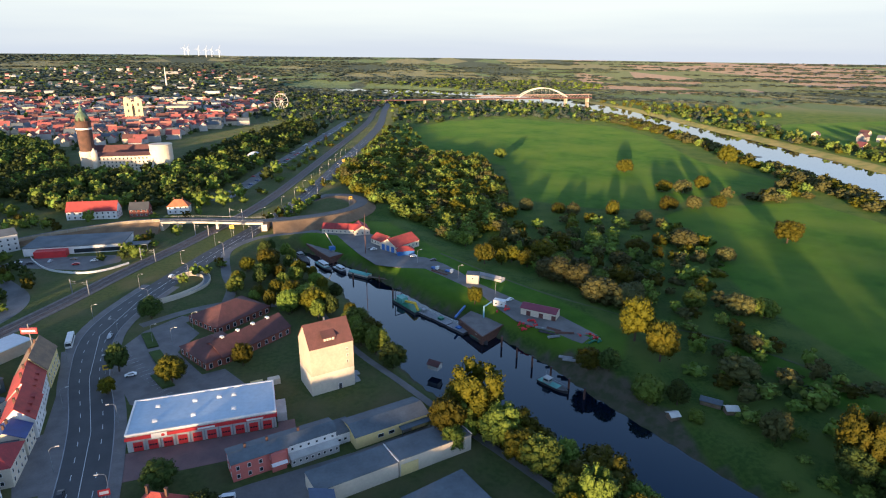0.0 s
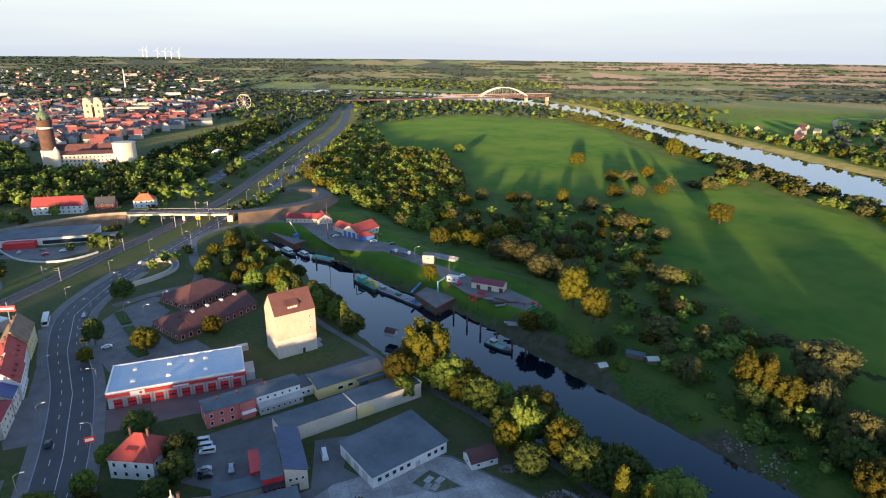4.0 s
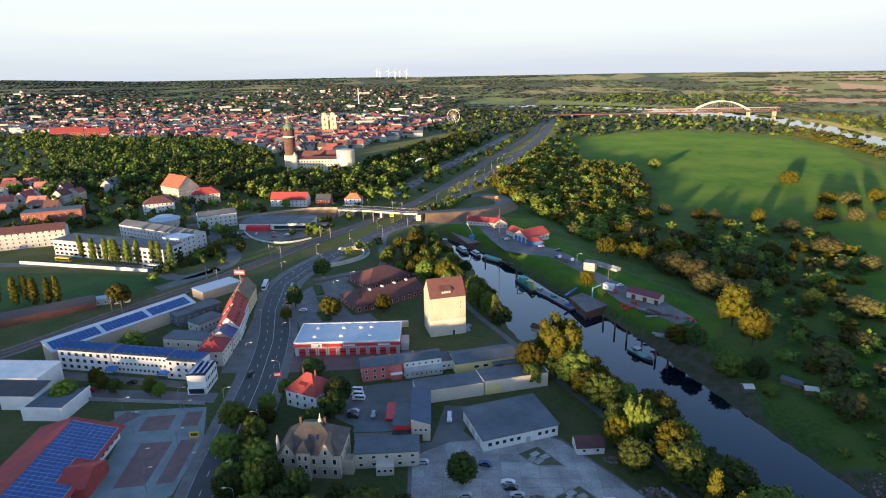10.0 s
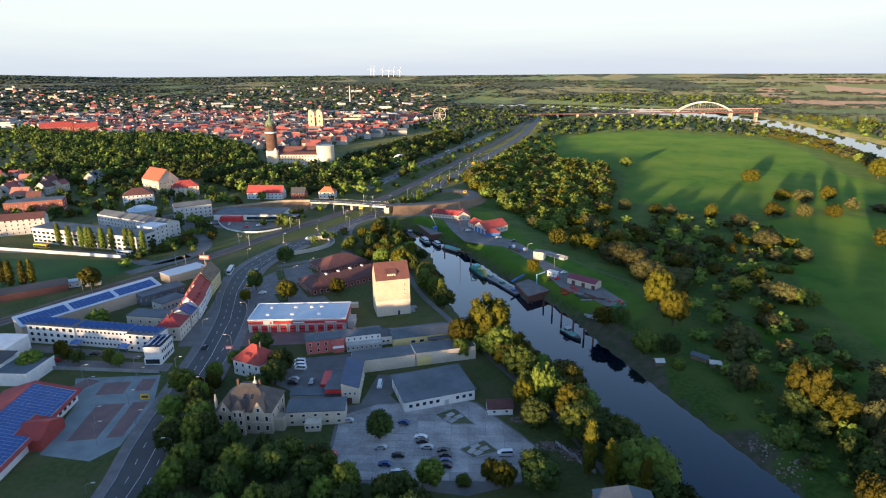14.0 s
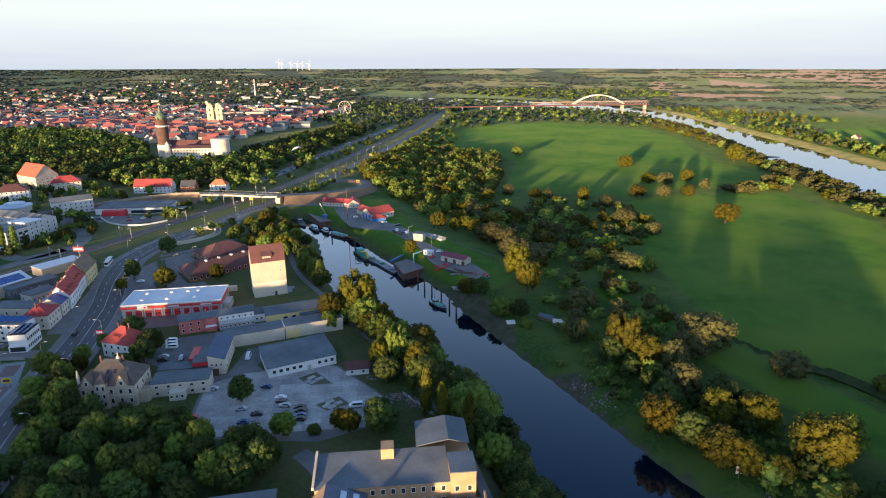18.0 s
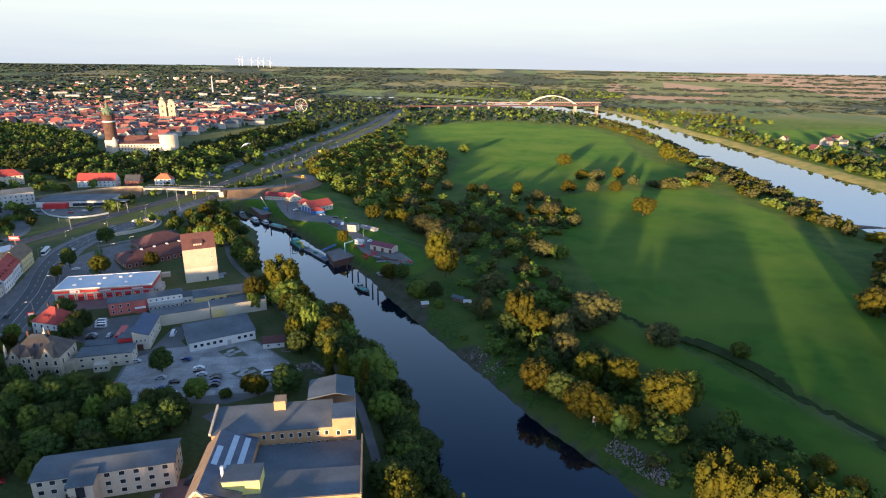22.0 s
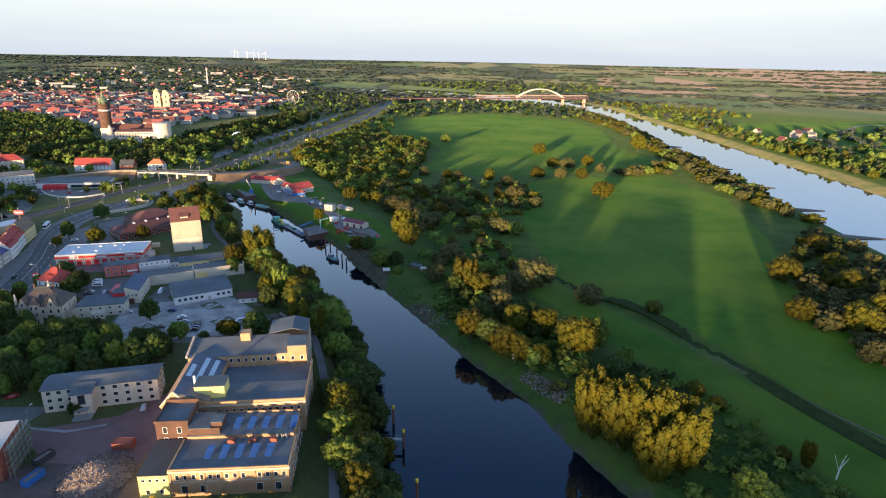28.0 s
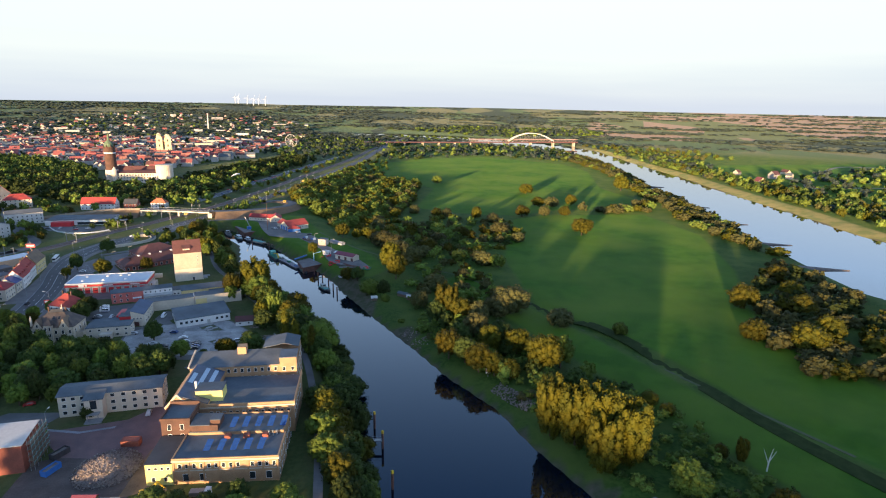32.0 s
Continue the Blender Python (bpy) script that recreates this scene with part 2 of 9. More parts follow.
WOOD = mat("grey_wood", (0.20, 0.15, 0.10), (0.14, 0.10, 0.07), 0.8, 0.85, 0.01)
BARK = mat("bark", (0.10, 0.075, 0.05), (0.07, 0.05, 0.035), 1.5, 0.95, 0.03)
LEAF = {
    "green": mat("leaves_green", (0.115, 0.152, 0.022), (0.073, 0.108, 0.017), 0.25, 0.7, 0.3, vary=0.35, fine=0.35, spec=0.12),
    "dark": mat("leaves_dark", (0.05, 0.072, 0.015), (0.034, 0.052, 0.012), 0.25, 0.75, 0.3, vary=0.35, fine=0.35, spec=0.12),
    "gold": mat("leaves_yellowish", (0.074, 0.066, 0.003), (0.048, 0.052, 0.005), 0.25, 0.7, 0.3, vary=0.3, fine=0.35, spec=0.12),
    "willow": mat("leaves_grey_green", (0.078, 0.074, 0.024), (0.055, 0.06, 0.02), 0.25, 0.75, 0.3, vary=0.3, fine=0.35, spec=0.12),
    # blue-grey base colour: the haze of distance is painted into these leaves
    "far": mat("leaves_far_hazed", (0.05, 0.068, 0.052), (0.036, 0.05, 0.042), 0.008, 0.85, island=0.3, fine=0.2, spec=0.12),
    "wood": mat("leaves_wood", (0.15, 0.195, 0.034), (0.092, 0.136, 0.024), 0.05, 0.8, 0.5, island=0.45, fine=0.4, spec=0.12),
}


def water_material():
    m = mat("water", (0.002, 0.006, 0.015), (0.002, 0.005, 0.012), 0.02, 0.02, spec=0.8)
    t, n = m.node_tree, m.node_tree.nodes
    geo, w, bn = n.new("ShaderNodeNewGeometry"), n.new("ShaderNodeTexNoise"), n.new("ShaderNodeBump")
    w.inputs["Scale"].default_value, w.inputs["Detail"].default_value = 0.35, 3
    bn.inputs["Strength"].default_value, bn.inputs["Distance"].default_value = 0.12, 0.03
    t.links.new(geo.outputs["Position"], w.inputs["Vector"])
    t.links.new(w.outputs["Fac"], bn.inputs["Height"])
    t.links.new(bn.outputs[0], n["Principled BSDF"].inputs["Normal"])
    n["Principled BSDF"].inputs["IOR"].default_value = 1.45
    n["Principled BSDF"].inputs["Specular Tint"].default_value = (0.6, 0.82, 1.0, 1)
    return m


WATER = water_material()


def ground_material():
    """Rough grass, mown meadow, dry banks and far fields, laid out by the masks of the ground sheet."""
    m = bpy.data.materials.new("ground")
    m.use_nodes = True
    t, n = m.node_tree, m.node_tree.nodes
    p = n["Principled BSDF"]
    p.inputs["Roughness"].default_value, p.inputs["Specular IOR Level"].default_value = 0.95, 0.15
    p.inputs["Diffuse Roughness"].default_value = 1.0      # matted blades throw light back
    geo = n.new("ShaderNodeNewGeometry")

    def noise_at(scale, detail=5):
        x = n.new("ShaderNodeTexNoise")
        x.inputs["Scale"].default_value, x.inputs["Detail"].default_value = scale, detail
        t.links.new(geo.outputs["Position"], x.inputs["Vector"])
        return x.outputs["Fac"]

    def mixed(fac, a, b, lo=0.4, hi=0.6):
        r, x = n.new("ShaderNodeMapRange"), n.new("ShaderNodeMix")
        x.data_type = "RGBA"
        r.inputs[1].default_value, r.inputs[2].default_value = lo, hi
        t.links.new(fac, r.inputs[0])
        t.links.new(r.outputs[0], x.inputs[0])
        for k, c in ((6, a), (7, b)):
            if isinstance(c, tuple):
                x.inputs[k].default_value = (*c, 1)
            else:
                t.links.new(c, x.inputs[k])
        return x.outputs[2]

    def mask(name):
        x = n.new("ShaderNodeAttribute")
        x.attribute_name = name
        return x.outputs["Fac"]

    rough = mixed(noise_at(0.06), mixed(noise_at(0.6), (0.036, 0.074, 0.012), (0.062, 0.105, 0.018)), (0.08, 0.115, 0.022), 0.42, 0.6)
    mown = mixed(noise_at(0.012, 6), mixed(noise_at(0.09, 7), (0.04, 0.106, 0.006), (0.06, 0.136, 0.009)), (0.095, 0.155, 0.015), 0.4, 0.66)
    bank = mixed(noise_at(0.25), (0.10, 0.09, 0.065), (0.06, 0.07, 0.035))
    reed = mixed(noise_at(0.08), (0.21, 0.19, 0.075), (0.13, 0.15, 0.05))
    cells = n.new("ShaderNodeTexVoronoi")
    cells.inputs["Scale"].default_value = 0.0042
    warp = n.new("ShaderNodeMapping")
    warp.inputs["Scale"].default_value = (1.0, 0.45, 1.0)
    t.links.new(geo.outputs["Position"], warp.inputs["Vector"])
    t.links.new(warp.outputs[0], cells.inputs["Vector"])
    sep = n.new("ShaderNodeSeparateColor")
    t.links.new(cells.outputs["Color"], sep.inputs[0])
    fields = mixed(sep.outputs[0], (0.075, 0.11, 0.055), mixed(sep.outputs[1], (0.04, 0.055, 0.04), (0.12, 0.13, 0.075), 0.5, 0.52), 0.48, 0.5)
    fields = mixed(mask("dry"), fields, mixed(sep.outputs[2], (0.19, 0.155, 0.125), (0.09, 0.115, 0.06), 0.55, 0.57), 0.45, 0.55)
    lawn = mixed(noise_at(0.05), mixed(noise_at(0.5), (0.062, 0.085, 0.026), (0.085, 0.105, 0.034)), (0.115, 0.11, 0.05), 0.45, 0.7)
    c = mixed(mask("town"), rough, lawn, 0.3, 0.7)
    c = mixed(mask("mown"), c, mown, 0.3, 0.7)
    c = mixed(mask("reed"), c, reed, 0.3, 0.8)
    c = mixed(mask("bank"), c, bank, 0.3, 0.8)
    c = mixed(mask("far"), c, fields, 0.2, 0.8)
    t.links.new(c, p.inputs["Base Color"])
    # upright blades and tussocks turn the surface every way
    blades, centre, grow, up = n.new("ShaderNodeTexNoise"), n.new("ShaderNodeVectorMath"), n.new("ShaderNodeVectorMath"), n.new("ShaderNodeVectorMath")
    blades.inputs["Scale"].default_value, blades.inputs["Detail"].default_value = 6.0, 3
    t.links.new(geo.outputs["Position"], blades.inputs["Vector"])
    centre.operation, grow.operation, up.operation = "SUBTRACT", "MULTIPLY_ADD", "NORMALIZE"
    centre.inputs[1].default_value = (0.5, 0.5, 0.5)
    t.links.new(blades.outputs["Color"], centre.inputs[0])
    t.links.new(centre.outputs[0], grow.inputs[0])
    grow.inputs[1].default_value = (2.0, 2.0, 0.5)
    t.links.new(geo.outputs["Normal"], grow.inputs[2])
    t.links.new(grow.outputs[0], up.inputs[0])
    t.links.new(up.outputs[0], p.inputs["Normal"])
    return m


GROUND = ground_material()

# ---- mesh building ----


class Build:
    """Vertices and faces of one mesh, gathered piece by piece."""

    def __init__(self):
        self.v, self.f = [], []

    def add(self, verts, faces):
        k = len(self.v)
        self.v += [tuple(x) for x in verts]
        self.f += [tuple(k + i for i in f) for f in faces]
        return self

    def box(self, x0, y0, z0, x1, y1, z1):
        return self.add([(x, y, z) for z in (z0, z1) for x, y in ((x0, y0), (x1, y0), (x1, y1), (x0, y1))],
                        [(3, 2, 1, 0), (4, 5, 6, 7), (0, 1, 5, 4), (1, 2, 6, 5), (2, 3, 7, 6), (3, 0, 4, 7)])

    def bar(self, a, b, r, sides=6, r2=None):
        """A round bar from a to b, tapering to r2."""
        a, b = Vector(a), Vector(b)
        q = (b - a).to_track_quat("Z", "Y")
        ring = [Vector((math.cos(2 * math.pi * i / sides), math.sin(2 * math.pi * i / sides), 0)) for i in range(sides)]
        vs = [a + q @ (r * u) for u in ring] + [b + q @ ((r if r2 is None else r2) * u) for u in ring]
        fs = [(i, (i + 1) % sides, sides + (i + 1) % sides, sides + i) for i in range(sides)]
        return self.add(vs, fs + [tuple(range(sides))[::-1], tuple(range(sides, 2 * sides))])

    def beam(self, a, b, w, h):
        """A rectangular beam from a to b, w wide and h high."""
        a, b = Vector(a), Vector(b)
        d = (b - a).normalized()
        s = d.cross(Vector((0, 0, 1)))
        s = (s if s.length > 1e-3 else Vector((1, 0, 0))).normalized() * w / 2
        u = s.cross(d).normalized() * h / 2
        vs = [p + i * s + j * u for p in (a, b) for i, j in ((-1, -1), (1, -1), (1, 1), (-1, 1))]
        return self.add(vs, [(3, 2, 1, 0), (4, 5, 6, 7), (0, 1, 5, 4), (1, 2, 6, 5), (2, 3, 7, 6), (3, 0, 4, 7)])

    def prism(self, outline, z0, z1):
        """An upright prism over an outline of (x, y)."""
        k = len(outline)
        if sum(outline[i][0] * outline[(i + 1) % k][1] - outline[(i + 1) % k][0] * outline[i][1] for i in range(k)) < 0:
            outline = outline[::-1]
        vs = [(x, y, z0) for x, y in outline] + [(x, y, z1) for x, y in outline]
        return self.add(vs, [tuple(range(k))[::-1], tuple(range(k, 2 * k))] + [(i, (i + 1) % k, k + (i + 1) % k, k + i) for i in range(k)])

    def lathe(self, x, y, rings, sides=16):
        """Rings of (radius, z) turned round an upright axis, closed at both ends."""
        vs = [(x + r * math.cos(2 * math.pi * i / sides), y + r * math.sin(2 * math.pi * i / sides), z) for r, z in rings for i in range(sides)]
        fs = [(j * sides + i, j * sides + (i + 1) % sides, (j + 1) * sides + (i + 1) % sides, (j + 1) * sides + i)
              for j in range(len(rings) - 1) for i in range(sides)]
        return self.add(vs, fs + [tuple(range(sides))[::-1], tuple(range((len(rings) - 1) * sides, len(rings) * sides))])

    def slab(self, quad, thick):
        """A plate under a quad given anticlockwise from above."""
        q = [Vector(p) for p in quad]
        nrm = (q[1] - q[0]).cross(q[-1] - q[0]).normalized() * thick
        k = len(q)
        return self.add(q + [p - nrm for p in q], [tuple(range(k)), tuple(range(k, 2 * k))[::-1]] + [((i + 1) % k, i, k + i, k + (i + 1) % k) for i in range(k)])

    def mesh(self, name, material, smooth=False):
        me = bpy.data.meshes.new(name)
        me.from_pydata(self.v, [], self.f)
        me.materials.append(material)
        if smooth:
            me.shade_smooth()
        return me


def part(name, build, material, parent=None, label="", at=None, smooth=False):
    """One mesh object, under a thing or a part if one is given."""
    ob = new(name, build if isinstance(build, bpy.types.Mesh) else build.mesh(name, material, smooth))
    ob.parent = parent
    if at is not None:
        ob.matrix_basis = at
    if label:
        ob["label"] = label
    return ob


def thing(name, at, label, category, group=""):
    """An Empty at the base of a thing, to parent its parts."""
    ob = new(name)
    ob.empty_display_size = 0.5
    ob.matrix_basis = at
    return tagged(ob, label, category, group)


def curve_points(pts, step=6.0):
    """A smooth line through the points, at even steps."""
    p = np.array([pts[0]] + list(pts) + [pts[-1]], float)
    out = []
    for i in range(1, len(p) - 2):
        a, b, c, d = p[i - 1:i + 3]
        k = max(2, int(np.linalg.norm(c - b) / step))
        for s in np.linspace(0, 1, k, endpoint=False):
            out.append(0.5 * (2 * b + (c - a) * s + (2 * a - 5 * b + 4 * c - d) * s * s + (3 * b - a - 3 * c + d) * s ** 3))
    return np.array(out + [p[-2]])


def offset_line(line, d):
    """The line moved sideways by d, to its left where positive."""
    t = np.gradient(line[:, :2], axis=0)
    t /= np.linalg.norm(t, axis=1)[:, None]
    out = line.copy()
    out[:, :2] += np.stack([-t[:, 1], t[:, 0]], 1) * np.broadcast_to(d, len(line))[:, None]
    return out


def ribbon(line, right, left, z, thick=0.25):
    """A band along a line between two sideways offsets, with a thickness."""
    a, b = offset_line(line, right), offset_line(line, left)
    k = len(line)
    zz = np.broadcast_to(z, k)
    vs = [(*p[:2], h) for p, h in zip(a, zz)] + [(*p[:2], h) for p, h in zip(b, zz)]
    vs += [(x, y, h - thick) for x, y, h in vs]
    fs = []
    for i in range(k - 1):
        fs += [(i, i + 1, k + i + 1, k + i), (2 * k + i + 1, 2 * k + i, i, i + 1)[::-1], (k + i, k + i + 1, 3 * k + i + 1, 3 * k + i)[::-1]]
    return Build().add(vs, fs)


def flat(outline, z, thick=0.3):
    return Build().prism(list(outline), z - thick, z)

# ---- the lie of the land ----
WATER_Z, MEADOW_Z = -8.5, -5.0
CANAL = [(-44, 199), (-24, 165), (-3, 137), (12, 92), (25, 50), (40, 20), (60, -10), (86, -45), (108, -80), (123, -110), (135, -150), (142, -180),
         (148, -205), (157, -260), (172, -440), (330, -440), (285, -330), (250, -250), (226, -204), (213, -179), (202, -151), (181, -120), (163, -86),
         (147, -58), (135, -36), (122, -12), (113, 5), (103, 29), (88, 54), (73, 75), (53, 98), (36, 125), (20, 147), (-3, 176), (-32, 203)]
RIVER = [(640, -440), (540, -160), (500, -40), (481, 20), (484, 80), (497, 180), (504, 270), (517, 415), (522, 540), (535, 700), (550, 860), (552, 1112), (530, 1300),
         (440, 1500), (260, 1720), (-40, 1960), (-330, 2170), (-420, 2200), (-300, 2560), (60, 2300), (420, 1960), (600, 1600), (640, 1300), (630, 940), (634, 720),
         (625, 567), (622, 423), (624, 344), (616, 218), (632, 100), (690, -60), (840, -440)]
YARD = [(-34, 208), (-12, 252), (30, 244), (62, 176), (84, 136), (112, 100), (142, 42), (130, 20), (112, 16), (106, 34), (92, 56), (77, 79), (57, 101), (40, 128), (24, 150), (1, 178)]


DITCH = [(440, -370), (335, -186), (300, -130), (264, -70), (232, -12), (205, 40), (206, 41), (233, -11), (265, -69), (301, -129), (336, -185), (441, -369)]


EDGES = {}


def edge_distance(px, py, outline):
    """Distance to an outline, negative inside."""
    if id(outline) not in EDGES:
        ends = np.array(outline, float)
        EDGES[id(outline)] = (outline, ends, np.roll(ends, -1, axis=0) - ends)
    _, ends, ways = EDGES[id(outline)]
    if px.size < 40:                       # few points: all edges at once
        rx, ry = px[..., None] - ends[:, 0], py[..., None] - ends[:, 1]
        dx, dy = ways[:, 0], ways[:, 1]
        s = np.clip((rx * dx + ry * dy) / (dx * dx + dy * dy), 0, 1)
        best = np.sqrt(np.min((rx - s * dx) ** 2 + (ry - s * dy) ** 2, axis=-1))
        cross = ((ry < 0) != (ry < dy)) & (rx < dx * ry / np.where(dy == 0, 1e-9, dy))
        return np.where(np.count_nonzero(cross, axis=-1) % 2 == 1, -best, best)
    best, inside = np.full(px.shape, 1e9), np.zeros(px.shape, bool)
    for (ax, ay), (dx, dy) in zip(ends, ways):
        s = np.clip(((px - ax) * dx + (py - ay) * dy) / (dx * dx + dy * dy), 0, 1)
        best = np.minimum(best, np.hypot(px - ax - s * dx, py - ay - s * dy))
        if dy:
            inside ^= ((ay > py) != (ay + dy > py)) & (px < dx * (py - ay) / dy + ax)
    return np.where(inside, -best, best)


def step(x, lo, hi):
    s = np.clip((x - lo) / (hi - lo), 0, 1)
    return s * s * (3 - 2 * s)


def divide_x(py):
    """Where the town's terrace ends and the flood plain begins."""
    return np.interp(py, [-440, -250, -200, -100, 0, 100, 200, 300, 500, 860, 1300, 2200, 6000],
                     [250, 200, 185, 145, 85, 32, -35, 20, 10, 30, 60, -700, -1500])


def land(px, py):
    px, py = np.asarray(px, float), np.asarray(py, float)
    low = step(px - divide_x(py), 0, 40)
    z = low * MEADOW_Z
    z = np.where(low > 0, z * step(edge_distance(px, py, YARD), 2, 30) - 0.6 * (1 - step(edge_distance(px, py, YARD), 2, 30)), z)
    for outline, width in ((CANAL, 11.0), (RIVER, 22.0)):
        d = edge_distance(px, py, outline)
        z = np.where(d < 0, WATER_Z - np.minimum(2.5, -0.35 * d), np.where(d < width, WATER_Z + (z - WATER_Z) * step(d, -0.25 * width, width), z))
    z = z - 1.3 * (1 - step(np.abs(edge_distance(px, py, DITCH)), 1.5, 6))
    r = np.hypot(px - 100, py + 290)
    az = np.degrees(np.arctan2(px - 100, py + 290))
    return z + np.interp(az, [-60, -47, -38, -10, 5, 25, 45], [158, 158, 126, 119, 117, 103, 98]) * step(r, 2200, 5600)


def land_z(x, y):
    return float(land(np.array([x]), np.array([y]))[0])


MEADOWS = [[(40, 840), (150, 990), (290, 1050), (450, 900), (470, 760), (430, 520), (455, 400), (400, 330), (330, 330), (270, 285), (215, 290), (150, 330), (172, 500), (90, 640)],
           [(262, 262), (300, 290), (420, 300), (440, 190), (410, 60), (360, -70), (400, -200), (480, -330), (440, -372), (324, -182), (286, -84), (240, -28), (232, 90)],
           [(430, -380), (396, -380), (316, -240), (290, -200), (238, -90), (180, 30), (196, 40), (262, -76), (316, -190)],
           YARD,
           [(700, 900), (1200, 1000), (1400, 500), (900, 300), (760, 420), (720, 700)]]


def ground_sheet():
    xs = np.unique(np.r_[np.arange(-4700, -400, 150), np.arange(-400, -60, 20), np.arange(-60, 700, 5), np.arange(700, 1300, 25), np.arange(1300, 4900, 150), 4850])
    ys = np.unique(np.r_[np.arange(-1200, -460, 60), np.arange(-460, 330, 5), np.arange(330, 1300, 12), np.arange(1300, 2700, 40), np.arange(2700, 4600, 100), 4500])
    gx, gy = np.meshgrid(xs, ys)
    r = np.hypot(gx - 100, gy + 290)
    k = np.where(r > 4750, 4750 / np.maximum(r, 1), 1)
    gx, gy = 100 + (gx - 100) * k, -290 + (gy + 290) * k
    gz = land(gx, gy)
    nx, ny = len(xs), len(ys)
    i = (np.arange(ny - 1)[:, None] * nx + np.arange(nx - 1)[None]).ravel()
    quads = np.stack([i, i + 1, i + nx + 1, i + nx], 1)
    me = bpy.data.meshes.new("ground")
    me.from_pydata(np.stack([gx, gy, gz], -1).reshape(-1, 3).tolist(), [], quads.tolist())
    me.materials.append(GROUND)
    me.shade_smooth()
    fx, fy = gx.ravel(), gy.ravel()
    mown = np.max([1 - step(edge_distance(fx, fy, m), -6, 6) for m in MEADOWS], 0)
    dw = np.minimum(edge_distance(fx, fy, CANAL), edge_distance(fx, fy, RIVER))
    far = step(np.hypot(fx - 100, fy + 290), 1500, 2100)
    for name, data in (("mown", mown), ("bank", 1 - step(dw - 11 * (1 - step(np.hypot(fx - 124, fy - 2), 22, 42)) - 7 * (1 - step(np.hypot(fx - 161, fy + 70), 6, 13)) - 5 * (1 - step(np.hypot(fx - 236, fy + 206), 4, 9)), 0.2, 2.4)), ("reed", (1 - step(edge_distance(fx, fy, RIVER), 20, 32)) * step(fx, 575, 600) * step(fy, -440, -300)), ("far", far), ("town", 1 - step(fx - divide_x(fy), -10, 25)), ("dry", far * step(fx - 0.3 * fy, -150, 450) * step(fy, 1700, 2000))):
        me.attributes.new(name, "FLOAT", "POINT").data.foreach_set("value", data.astype(np.float32))
    return tagged(new("ground", me), "grassy flood plain and town terrace with mown meadows", "ground", kind="structure")


ground_sheet()
tagged(part("water", Build().add([(-4600, -1200, WATER_Z), (4700, -1200, WATER_Z), (4700, 2700, WATER_Z), (-4600, 2700, WATER_Z)], [(0, 1, 2, 3)]), WATER),
       "calm dark blue river water mirroring the sky", "water", kind="structure")

# ---- roads, railway, paved grounds ----
MAIN = curve_points([(-2, -330), (-10, -260), (-22, -190), (-33, -140), (-42, -115), (-50, -88), (-62, -46), (-75, -10), (-92, 26), (-103, 62), (-100, 102), (-85, 165), (-69, 222), (-48, 311),
                     (-25, 498), (15, 860), (28, 1235), (60, 1700)])
tagged(part("main_road", ribbon(MAIN, -7.0, 7.0, 0.08), ASPHALT), "dark grey asphalt main road with four lanes", "road", kind="structure")
for side in (-1, 1):
    near = MAIN[MAIN[:, 1] < 120]
    a, b = sorted((side * 7.3, side * 11.0))
    tagged(part("pavement", ribbon(near, a, b, 0.16), PAVING), "grey paved footway along the main road", "pavement", kind="structure")
    a, b = sorted((side * 7.0, side * 7.3))
    tagged(part("kerb", ribbon(near, a, b, 0.2), CONCRETE), "pale concrete kerb stones", "kerb", kind="structure")


def dashes(name, line, off, on, gap, width, z, label):
    """Painted dashes along a line."""
    o, b = offset_line(line, off), Build()
    s = np.r_[0, np.cumsum(np.hypot(*np.diff(o[:, :2], axis=0).T))]
    for d in np.arange(0, s[-1] - on, on + gap):
        p, q = [np.array([np.interp(e, s, o[:, k]) for k in (0, 1)]) for e in (d, d + on)]
        t = (q - p) / np.linalg.norm(q - p) * width / 2
        n = np.array([-t[1], t[0]])
        b.prism([tuple(p - n), tuple(q - n), tuple(q + n), tuple(p + n)], z - 0.01, z)
    return tagged(part(name, b, MARKING), label, "road marking", kind="stuff")


to_town = MAIN[MAIN[:, 1] < 700]
dashes("lane_marking", to_town, -3.5, 3, 6, 0.18, 0.1, "white dashed lane lines on the asphalt")
dashes("lane_marking", to_town, 3.5, 3, 6, 0.18, 0.1, "white dashed lane lines on the asphalt")
dashes("centre_line", to_town, 0.0, 40, 0.4, 0.16, 0.1, "white solid centre line on the asphalt")
RAIL = curve_points([(-330, -250), (-250, -130), (-196, -58), (-175, -3), (-153, 52), (-138, 98), (-124, 147), (-103, 210), (-76, 317), (-48, 544), (-8, 908), (10, 1250), (60, 1700)])
tagged(part("railway_bed", ribbon(RAIL, -5.5, 5.5, 0.25, 0.5), GRAVEL), "brown gravel bed of the railway line", "railway", kind="structure")
rails = Build()
for off in (-2.75, -1.25, 1.25, 2.75):
    r = ribbon(RAIL, off - 0.05, off + 0.05, 0.5, 0.16)
    rails.add(r.v, r.f)
tagged(part("rails", rails, STEEL_RUST), "rusty steel rails of a double track", "rails", kind="stuff")

STATION = curve_points([(-118, 320), (-108, 384), (-97, 501), (-68, 744), (-44, 953)])
tagged(part("station_street", ribbon(STATION, -7.5, 7.5, 0.1), ASPHALT_OLD), "grey street with parking bays beside the railway", "road", kind="structure")
dashes("bay_marking", STATION, -4.0, 0.25, 2.6, 4.0, 0.12, "white bay lines on the street")

# ---- buildings ----
WINDOW_MESHES = {}


